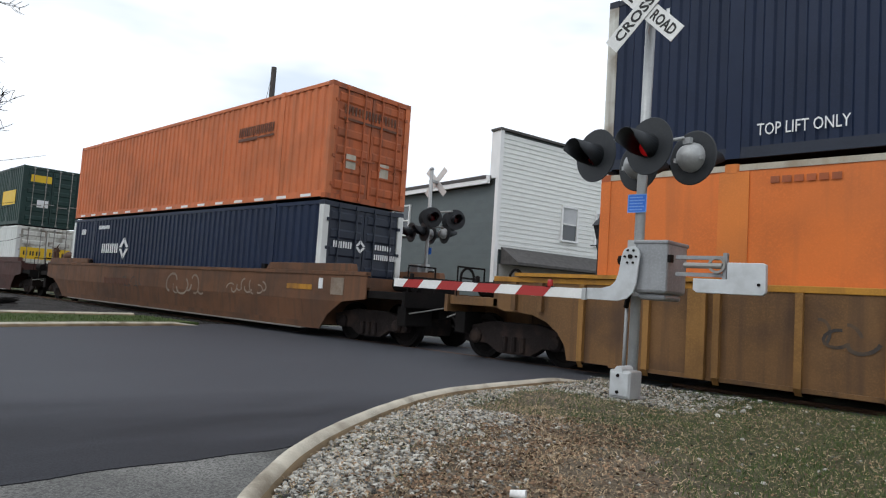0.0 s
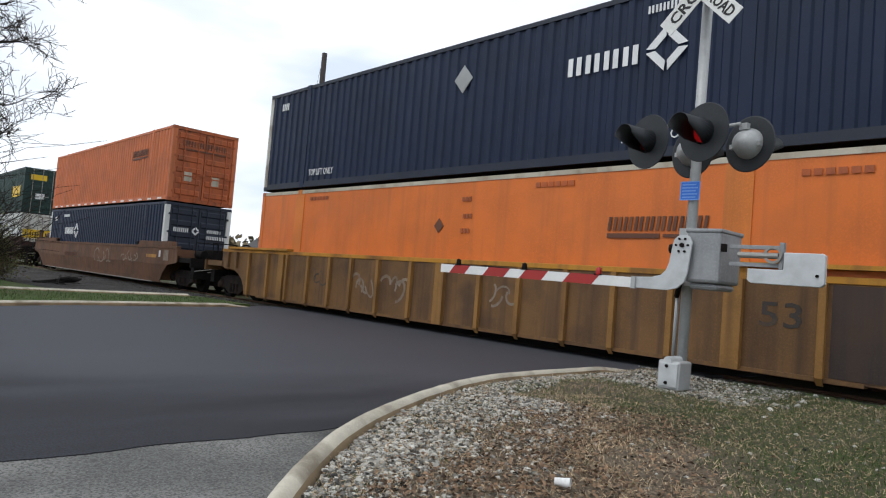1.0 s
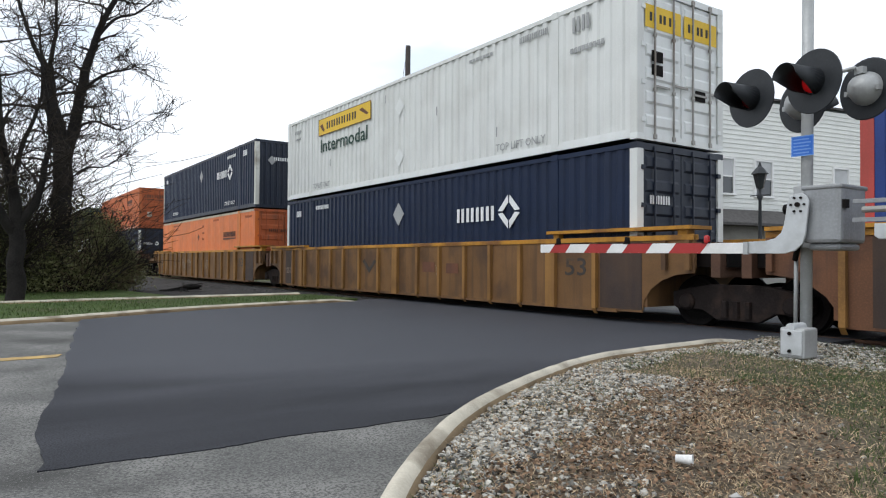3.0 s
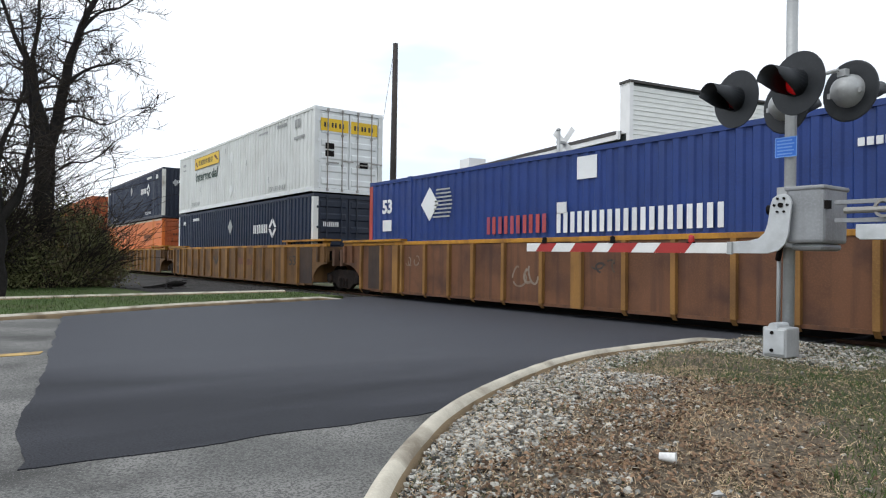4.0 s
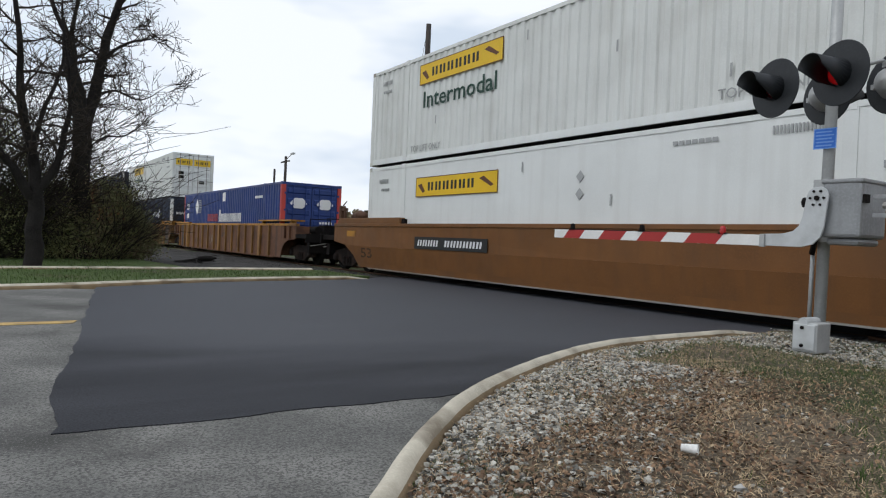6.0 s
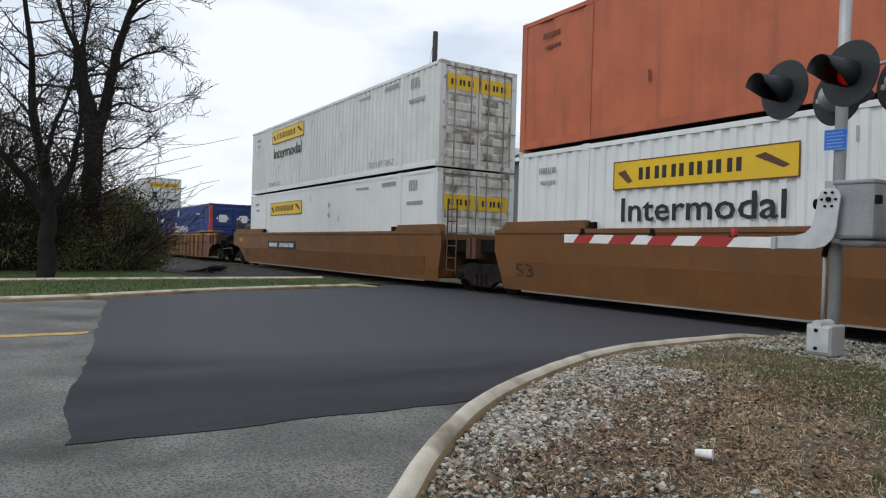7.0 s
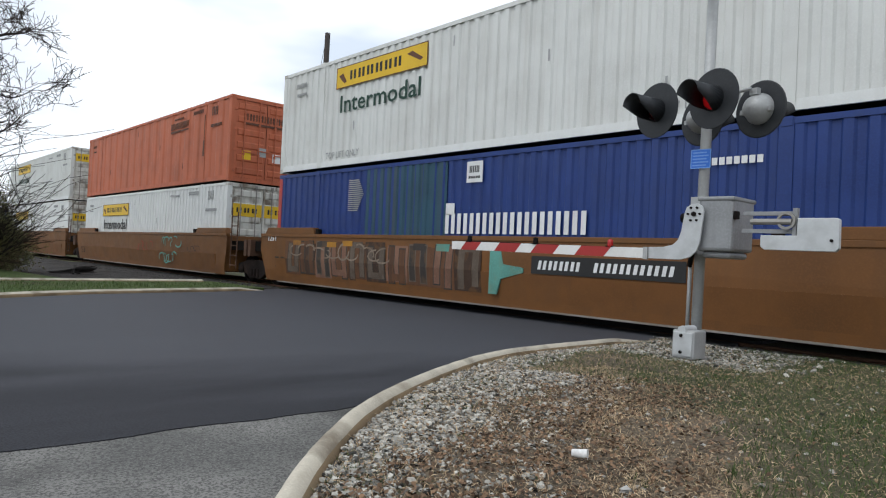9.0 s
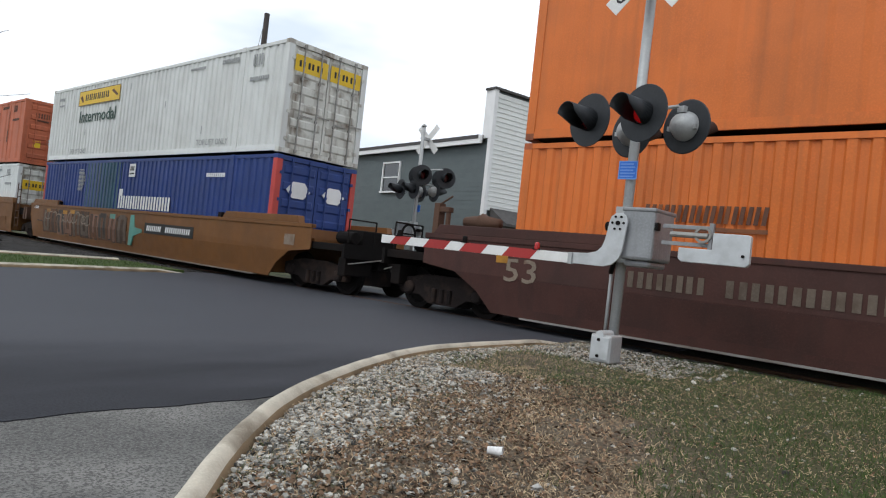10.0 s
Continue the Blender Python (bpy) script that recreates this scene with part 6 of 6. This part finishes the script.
# ================= plants and loose things =================
def scatter(name, kind_mesh, places, mat, label, category):
    """One joined mesh of many small pieces: kind_mesh = (verts, faces); places = rows of x, y, z, size x, y, z, turn, tip, lean."""
    base = np.array(kind_mesh[0], float)
    rng = np.random.RandomState(7)
    v_all, f_all = [], []
    for i, (x, y, z, sx, sy, sz, a, b, c_) in enumerate(places):
        m = np.array(Euler((b, c_, a)).to_matrix())
        v = base * (1 + rng.uniform(-0.22, 0.22, base.shape)) * (sx, sy, sz)
        v_all.append(v @ m.T + (x, y, z))
        o = i * len(base)
        f_all += [tuple(k + o for k in q) for q in kind_mesh[1]]
    me = bpy.data.meshes.new(name)
    me.from_pydata(np.concatenate(v_all).tolist(), [], f_all)
    me.materials.append(MAT[mat])
    ob = new(name, me)
    return tagged(ob, label, category, "", "stuff")


STONE = ([(-0.7, -0.7, -0.5), (0.8, -0.6, -0.5), (0.7, 0.7, -0.5), (-0.6, 0.8, -0.5), (-0.5, -0.55, 0.5), (0.5, -0.5, 0.55), (0.55, 0.45, 0.5), (-0.45, 0.55, 0.6), (0.95, 0.05, 0.05), (-0.95, 0.0, 0.0)],
         [(3, 2, 1, 0), (4, 5, 6, 7), (0, 1, 5, 4), (2, 3, 7, 6), (1, 8, 5), (8, 6, 5), (1, 2, 8), (2, 6, 8), (3, 9, 7), (9, 4, 7), (0, 9, 3), (0, 4, 9)])
BLADE = ([(-0.5, 0, 0), (0.5, 0, 0), (0.35, 0.12, 0.5), (-0.35, 0.12, 0.5), (0, 0.42, 1.0)], [(0, 1, 2, 3), (3, 2, 4)])
LEAF = ([(-0.5, -0.3, 0.0), (0.1, -0.5, 0.08), (0.6, 0.0, 0.0), (0.1, 0.5, 0.1), (-0.5, 0.3, 0.03)], [(0, 1, 2, 3, 4)])

rv = random.Random(12)
stones, dead, litter, green = [], [], [], []


def on_verge():
    while True:
        y = rv.uniform(-0.4, 8.6)
        x = rv.uniform(kerb_x(y) + 0.1, 0.5)
        if rv.random() < (4.0 - x) / 4.0:
            return x, y


def patchy(x, y, s, o):
    return noise.noise((x * s, y * s, o))


def zone(x, y):
    """Place along and across the strip of leaf litter that crosses the verge."""
    dx, dy = x + 2.4, y - 3.4
    return -0.4 * dx + 0.917 * dy + 0.5 * patchy(x, y, 1.3, 2) + 0.25 * patchy(x, y, 3.5, 5), 0.917 * dx + 0.4 * dy + 0.4 * patchy(x, y, 1.6, 7) + 0.3 * patchy(x, y, 4.0, 1)


def stone_share(x, y):
    s, q = zone(x, y)
    dk = x - kerb_x(y)
    if y > 6.5 and dk < 2.2:
        return 0.55 + 0.9 * patchy(x, y, 1.5, 9)
    if s < 1.8 and q < -0.6:
        return 0.62 + 0.5 * patchy(x, y, 2.0, 12)
    if dk < 0.55 + 0.3 * patchy(x, y, 1.1, 4):
        return 0.6
    return 0.16 if s < 1.7 and q < 0.1 else 0.006


while len(stones) < 20000:
    x, y = on_verge()
    if x > 0.3 or rv.random() > stone_share(x, y) * (0.6 if math.hypot(x, y) > 6 else 1):
        continue
    r = rv.choice((0.007, 0.009, 0.011, 0.014, 0.018)) * rv.uniform(0.8, 1.35)
    stones.append((x, y, verge_z(x, y) + r * 0.3, r, r * rv.uniform(0.7, 1), r * rv.uniform(0.5, 0.8), rv.uniform(0, 6.3), rv.uniform(-0.4, 0.4), rv.uniform(-0.4, 0.4)))
for _ in range(150):
    x, y = rv.uniform(-4.6, -2.4), rv.uniform(6.6, 8.6)
    r = rv.uniform(0.018, 0.036)
    stones.append((x, y, verge_z(x, y) + r * 0.3, r, r * 0.85, r * 0.65, rv.uniform(0, 6.3), rv.uniform(-0.6, 0.6), rv.uniform(-0.6, 0.6)))
scatter("gravel", STONE, stones, "stone", "loose pale limestone gravel on the verge", "gravel")

while len(litter) < 15000:
    x, y = on_verge()
    s, q = zone(x, y)
    inside = min(1.0, max(0.05, 1.5 - 1.7 * abs(q + 0.05))) if -3.2 < s < 1.7 else 0.04
    if x > 0.3 or rv.random() > inside * (0.7 + 0.8 * patchy(x, y, 3.0, 3)):
        continue
    r = rv.uniform(0.009, 0.023)
    litter.append((x, y, verge_z(x, y) + rv.uniform(0.004, 0.026), r, r, r, rv.uniform(0, 6.3), rv.uniform(-0.7, 0.7), rv.uniform(-0.7, 0.7)))
scatter("leaf_litter", LEAF, litter, "leaf_litter", "dry red-brown leaf litter on the verge", "leaves")
while len(dead) < 42000:
    x, y = on_verge()
    s, q = zone(x, y)
    d = abs(q - 0.30 + 0.33 * s)
    band = max(0.0, 1 - d / 0.38) if -2.5 < s < 2.4 else 0.0
    if x > 0.3 or y > 8.0 or rv.random() > max(0.30 if -1.6 < q < 1.0 and s < 2.2 else 0.20, band):
        continue
    h = rv.uniform(0.018, 0.05)
    dead.append((x, y, verge_z(x, y) + rv.uniform(0.004, 0.02), rv.uniform(0.0022, 0.0045), h * 1.1, h * 0.7, rv.uniform(0, 6.3), rv.uniform(-1.3, 0.2), rv.uniform(-0.9, 0.9)))
scatter("dead_grass", BLADE, dead, "grass_dead", "matted dead straw-coloured grass", "dry grass")
while len(green) < 46000:
    x, y = on_verge()
    s, q = zone(x, y)
    dk = x - kerb_x(y)
    g_ = 0.02
    if q > 0.75 + 0.3 * patchy(x, y, 2.2, 13) or (s > 1.6 and dk > 0.5 and y < 6.7):
        g_ = 0.85 + 0.6 * patchy(x, y, 1.4, 6)
    elif q < -0.5:
        g_ = 0.16 + 0.6 * patchy(x, y, 1.5, 8)
    elif y > 6.5:
        g_ = 0.3 + 0.6 * patchy(x, y, 1.5, 11)
    if x > 0.3 or y > 8.7 or rv.random() > g_:
        continue
    h = rv.uniform(0.02, 0.055) * (1.2 if x > -1.5 else 0.85)
    green.append((x, y, verge_z(x, y) - 0.004, rv.uniform(0.0025, 0.005), h * 0.8, h, rv.uniform(0, 6.3), rv.uniform(-0.6, 0.3), rv.uniform(-0.5, 0.5)))
scatter("verge_grass", BLADE, green, "grass_green", "thin green grass on the verge", "grass")
far_g = []
while len(far_g) < 9000:
    x, y = rv.uniform(-24, -13.4), rv.uniform(-2, 8.2)
    lim = min(FAR_KERB, key=lambda p: abs(p.y - y)).x
    if x > lim - 0.15 or (x < -18.2 and y > 3.2):
        continue
    h = rv.uniform(0.03, 0.09)
    far_g.append((x, y, 0.065, 0.012, h * 0.7, h, rv.uniform(0, 6.3), rv.uniform(-0.5, 0.3), rv.uniform(-0.4, 0.4)))
scatter("lawn_grass", BLADE, far_g, "lawn_blade", "short spring grass on the far verge", "grass")
bal = []
for _ in range(3200):
    x, y = rv.uniform(-4.4, 4.0), rv.uniform(8.4, 9.9)
    r = rv.uniform(0.015, 0.04)
    bal.append((x, y, -0.03 + r * 0.2, r, r * 0.85, r * 0.7, rv.uniform(0, 6.3), rv.uniform(-0.6, 0.6), rv.uniform(-0.6, 0.6)))
for _ in range(3200):
    x, y = rv.uniform(-38, -17.0), rv.uniform(8.0, 9.9)
    r = rv.uniform(0.02, 0.05)
    bal.append((x, y, -0.04 + r * 0.2, r, r * 0.85, r * 0.7, rv.uniform(0, 6.3), rv.uniform(-0.6, 0.6), rv.uniform(-0.6, 0.6)))
scatter("ballast", STONE, bal, "ballast", "dark crushed ballast stones beside the rails", "ballast")

# litter on the verge
cup = thing("paper_cup", pose(-1.95, 2.72, verge_z(-1.95, 2.72) + 0.035, 0, 88, 25), "crushed white paper cup lying on the verge", "paper cup")
cup.scale = (0.72, 0.72, 0.72)
part("cup_body", Shape().lathe((0, 0, -0.05), (0, 0, 1), [(0, 0), (0, 0.024), (0.1, 0.033), (0.105, 0.036), (0.1, 0.03), (0.01, 0.02)], 18), "litter_white", cup, smooth=True)
wad = Shape()
for i in range(3):
    a = i * 1.1
    wad.add([(0.034 * math.cos(k * 1.26 + a) * (0.7 + 0.3 * (k % 2)), 0.026 * math.sin(k * 1.26 + a), 0.008 * ((k + i) % 3) + 0.006 * i) for k in range(5)] + [(0.008 * i - 0.006, 0.005 - 0.006 * i, 0.014 + 0.006 * i)], [(0, 1, 5), (1, 2, 5), (2, 3, 5), (3, 4, 5), (4, 0, 5)])
ob = new("paper_wad", wad.mesh("paper_wad", MAT["litter_grey"]))
ob.matrix_basis = pose(-1.55, 2.5, verge_z(-1.55, 2.5) + 0.005)
tagged(ob, "crumpled grey-white paper wad on dead leaves", "litter")


# ---- bare trees ----
def limb(s, pts, r0, r1, n=7):
    """A bent tapering limb through the points; gives back the fine points with their radii."""
    fine = spline(pts, 5)
    out = []
    for i, p in enumerate(fine):
        t = i / (len(fine) - 1)
        out.append((p + Vector((noise.noise(p * 1.7), noise.noise(p * 1.9 + Vector((5, 0, 0))), 0)) * 0.06, r0 + (r1 - r0) * t))
    rows = []
    for i, (p, r) in enumerate(out):
        d = (out[min(i + 1, len(out) - 1)][0] - out[max(i - 1, 0)][0]).normalized()
        a = d.orthogonal().normalized()
        b = d.cross(a)
        rows += [p + (a * math.cos(2 * math.pi * k / n) + b * math.sin(2 * math.pi * k / n)) * r * (1 + 0.12 * math.sin(3 * k + i)) for k in range(n)]
    fs = [(i * n + k, i * n + (k + 1) % n, (i + 1) * n + (k + 1) % n, (i + 1) * n + k) for i in range(len(out) - 1) for k in range(n)]
    s.add(rows, fs)
    return out


def sprout(s, p, d, length, r, depth, rnd, droop=0.0):
    """Branches that fork and thin out to twigs."""
    seg = 4 if depth > 0 else 3
    q, v = Vector(p), Vector(d).normalized()
    for i in range(seg):
        v2 = (v + Vector((rnd.gauss(0, 0.17), rnd.gauss(0, 0.17), rnd.gauss(0.04 - droop, 0.14)))).normalized()
        e = q + v2 * (length / seg)
        ra, rb = r * (1 - 0.75 * i / seg), r * (1 - 0.75 * (i + 1) / seg)
        s.tube(q, e, max(ra, 0.009), max(rb, 0.006), 5 if depth > 1 else 3, caps=False)
        if depth > 0:
            for _ in range(rnd.choice((1, 1, 2)) if i else 1):
                side = Vector((rnd.gauss(0, 1), rnd.gauss(0, 1), rnd.gauss(0.15, 0.6))).normalized()
                sprout(s, e, v2 * 0.75 + side * 0.75, length * rnd.uniform(0.42, 0.7), rb * 0.62, depth - 1, rnd, droop)
        q, v = e, v2


def bare_tree(x, y, limbs, label, seed, reach, per):
    """limbs: lists of (sideways, depth, height) control points with start and end radius; sideways runs along +y."""
    rnd = random.Random(seed)
    t = thing("tree", pose(x, y, 0), label, "tree", "bare trees")
    trunk, crown = Shape(), Shape()
    for k, (pts, r0, r1) in enumerate(limbs):
        line = limb(trunk, [Vector((b, a, c)) for a, b, c in pts], r0, r1)
        if k == 0:
            continue
        for i, (p, r) in enumerate(line):
            if i < len(line) * 0.25:
                continue
            for _ in range(per if i % 2 else max(1, per - 1)):
                d = Vector((rnd.gauss(0, 0.8), rnd.gauss(0.25, 0.9), rnd.uniform(-0.1, 0.9)))
                sprout(crown, p, d, reach * rnd.uniform(0.5, 1.1), min(r * 0.55, 0.055), 2, rnd, 0.03)
    part("trunk", trunk, "bark", t, "dark fissured trunk and main limbs", smooth=True)
    part("crown", crown, "twig", t, "bare branches and fine twigs")
    return t


bare_tree(-18.6, 0.9, [
    ([(0, 0, -0.1), (0.02, 0, 0.6), (0.0, 0, 1.3), (0.05, 0, 2.0)], 0.21, 0.16),
    ([(0.0, 0, 1.6), (-0.35, 0.2, 2.2), (-0.9, 0.3, 2.9), (-1.7, 0.2, 4.2), (-2.2, 0, 6.0)], 0.12, 0.03),
    ([(0.02, 0, 1.9), (-0.1, -0.1, 2.8), (-0.35, -0.1, 4.0), (-0.45, 0.1, 5.6), (-0.8, 0.2, 7.6)], 0.15, 0.03),
    ([(0.03, 0, 1.75), (0.35, 0.1, 2.4), (0.55, 0.2, 3.2), (0.62, 0.2, 4.2), (0.45, 0.3, 5.6)], 0.11, 0.02),
    ([(-0.1, 0, 2.9), (0.1, -0.3, 3.7), (0.5, -0.4, 5.0), (0.4, -0.4, 6.8)], 0.07, 0.02),
], "bare tree forking low, standing on the grass verge", 5, 1.25, 1)
bare_tree(-23.9, 2.34, [
    ([(0, 0, -0.1), (0.03, 0, 1.5), (0.0, 0, 3.2), (0.02, 0, 4.6)], 0.31, 0.27),
    ([(0.0, 0, 4.3), (-0.2, 0.1, 5.2), (-0.42, 0.1, 6.2), (-0.45, 0.1, 6.9)], 0.24, 0.19),
    ([(0.05, 0, 4.2), (0.35, -0.1, 5.3), (0.55, -0.1, 6.7), (0.95, 0, 8.3), (1.7, 0, 10.0)], 0.22, 0.06),
    ([(-0.45, 0.1, 6.8), (-0.9, 0, 7.8), (-1.3, 0, 9.2), (-1.5, 0, 11.0)], 0.08, 0.02),
    ([(-0.4, 0.1, 6.8), (-0.25, 0, 8.0), (-0.2, 0, 9.5), (-0.1, 0, 11.0)], 0.07, 0.02),
    ([(0.5, -0.1, 6.4), (1.1, 0.2, 6.9), (1.7, 0.2, 7.15), (2.1, 0.2, 7.4)], 0.06, 0.012),
    ([(0.4, 0.0, 5.2), (0.9, 0.2, 5.4), (1.6, 0.2, 5.2), (2.2, 0.2, 5.6)], 0.05, 0.01),
    ([(0.1, 0.1, 3.4), (0.6, 0.3, 3.9), (1.2, 0.4, 4.0), (1.9, 0.4, 4.7)], 0.045, 0.01),
    ([(0.95, 0, 8.2), (1.5, -0.2, 8.9), (2.1, -0.2, 9.2), (2.6, -0.2, 9.7)], 0.06, 0.012),
], "large bare tree with a broken forked trunk behind the brush", 9, 1.2, 1)
bare_tree(-30.0, -4.5, [
    ([(0, 0, -0.1), (0.1, 0, 2.0), (0.0, 0, 4.5)], 0.24, 0.18),
    ([(0, 0, 4.2), (-0.6, 0, 6.0), (-0.9, 0, 9.5)], 0.15, 0.03),
    ([(0, 0, 4.0), (0.7, 0, 6.0), (1.3, 0, 9.0)], 0.14, 0.03),
], "bare tree farther back beyond the brush", 14, 1.8, 1)


def brush(x, y, rx, ry, h, seed, label, n_leaf, n_stem, leaves=(("leaf", 0.75), ("leaf_brown", 0.25))):
    """A leafy thicket: arching stems and clouds of small leaves."""
    rnd = random.Random(seed)
    t = thing("bush", pose(x, y, 0), label, "bush", "bushes by the track")
    stems = Shape()
    for _ in range(n_stem):
        a, k = rnd.uniform(0, 6.3), math.sqrt(rnd.random()) * 0.55
        p = Vector((rx * k * math.cos(a), ry * k * math.sin(a), 0))
        d = Vector((math.cos(a) * 0.5, math.sin(a) * 0.5, 1.0))
        sprout(stems, p, d, h * rnd.uniform(0.55, 0.95), 0.02, 1, rnd, 0.05)
    part("stem_tangle", stems, "twig", t)
    for mat, share in leaves:
        lv = Shape()
        clumps = [(rnd.uniform(0, 6.3), rnd.random(), rnd.random()) for _ in range(46)]
        for i in range(int(n_leaf * share)):
            a, k, w = clumps[i % len(clumps)]
            k2 = math.sqrt(k) * 0.92
            top = h * math.sqrt(max(0.05, 1 - k2 * k2))
            c0 = Vector((rx * k2 * math.cos(a), ry * k2 * math.sin(a), top * (0.12 + 0.85 * w)))
            p = c0 + Vector((rnd.gauss(0, 0.28), rnd.gauss(0, 0.28), rnd.gauss(0, 0.24)))
            if p.z < 0.03:
                continue
            r = rnd.uniform(0.02, 0.05)
            u = Vector((rnd.gauss(0, 1), rnd.gauss(0, 1), rnd.gauss(0, 0.6))).normalized()
            v = u.orthogonal().normalized()
            v = (v + u.cross(v) * rnd.uniform(-1, 1)).normalized()
            lv.add([p - u * r, p + v * r * 0.5, p + u * r, p - v * r * 0.5], [(0, 1, 2, 3)])
        part("foliage", lv, mat, t)
    return t


brush(-24.2, 2.6, 1.7, 2.0, 2.9, 1, "olive and brown thicket at the foot of a large tree", 34000, 150)
brush(-25.6, 3.9, 1.4, 1.1, 1.7, 2, "low brown brush beside the track", 10000, 80)
brush(-23.6, -0.1, 1.5, 1.9, 4.9, 3, "tall dark thicket of thin stems behind a bare tree", 26000, 300, (("leaf_dark", 0.7), ("leaf", 0.3)))
brush(-24.5, -4.2, 2.0, 2.4, 3.2, 4, "dense dark olive thicket along the lawn", 20000, 120, (("leaf_dark", 0.7), ("leaf", 0.3)))

# brushwood pile on the bare earth
pile = thing("brushwood_pile", pose(-24.6, 6.1, -0.02), "small dark pile of broken branches on bare earth", "brushwood")
rp = random.Random(2)
for i in range(26):
    a = rp.uniform(0, 3.14)
    part("stick", Shape().tube((math.cos(a) * -0.7 + rp.uniform(-0.3, 0.3), math.sin(a) * -0.7, 0.03), (math.cos(a) * 0.6, math.sin(a) * 0.7, rp.uniform(0.03, 0.3)), 0.014, 0.005, 6), "bark", pile)
part("log", Shape().lathe((0.1, 0.3, 0.16), (0.5, 0.8, 0.05), [(-0.3, 0), (-0.26, 0.07), (0, 0.11), (0.25, 0.06), (0.4, 0)], 9), "bark", pile, "dark burnt log", smooth=True)

# far low houses and woods
def far_house(x, y, w, d, h, turn, wall, label):
    t = thing("house", pose(x, y, 0, 0, 0, turn), label, "house", "far houses")
    part("wall", Shape().box(-w / 2, w / 2, -d / 2, d / 2, -0.1, h), wall, t)
    part("roof", Shape().add([(-w / 2 - 0.4, -d / 2 - 0.4, h), (w / 2 + 0.4, -d / 2 - 0.4, h), (w / 2 + 0.4, d / 2 + 0.4, h), (-w / 2 - 0.4, d / 2 + 0.4, h), (-w / 2 - 0.4, 0, h + d * 0.35), (w / 2 + 0.4, 0, h + d * 0.35)],
         [(0, 1, 5, 4), (2, 3, 4, 5), (0, 4, 3), (1, 2, 5), (0, 3, 2, 1)]), "shingle", t)
    for i in range(3):
        sash_window(t, -w / 2 + 1.0 + i * (w - 2.6) / 2, -w / 2 + 1.9 + i * (w - 2.6) / 2, 1.0, 2.3, 0.06, turn=pose(0, -d / 2, 0))


far_house(-64, 44, 11, 8, 2.9, 20, "siding", "low pale house far beyond the track")
far_house(-80, 47, 10, 8, 2.8, 10, "grey_wall", "low grey house far beyond the track")
woods = Shape()
rw = random.Random(8)
for i in range(5200):
    a = rw.uniform(48, 128)
    r = rw.uniform(95, 125)
    hgt = 5.5 + 2.5 * noise.noise((a * 0.16, 0, 0)) + 1.5 * noise.noise((a * 0.9, 3, 0))
    z = rw.uniform(0, 1) ** 0.8 * hgt
    p = Vector((-r * math.sin(radians(a)), r * math.cos(radians(a)), z))
    s_ = rw.uniform(0.25, 0.8)
    u = Vector((rw.gauss(0, 1), rw.gauss(0, 1), rw.gauss(0, 1))).normalized()
    v = u.orthogonal().normalized()
    woods.add([p - u * s_, p + v * s_ * 0.6, p + u * s_, p - v * s_ * 0.6], [(0, 1, 2, 3)])
ob = new("far_woods", woods.mesh("far_woods", MAT["leaf_brown"]))
tagged(ob, "far low belt of brown leafless woods", "woods", "", "stuff")


# ================= what moves =================
def motions():
    """The train rolls away along its track; its wheels turn."""
    for ob, x, y, z in ROLLING:
        walk(ob, [(float(s), pose(x - run(s), y, z)) for s in range(11)])
    for ws, u in WHEELS:
        walk(ws, [(f / FPS, pose(u, 0, 0.42, 0, -math.degrees(run(f / FPS) / 0.42), 0)) for f in range(301)])


motions()
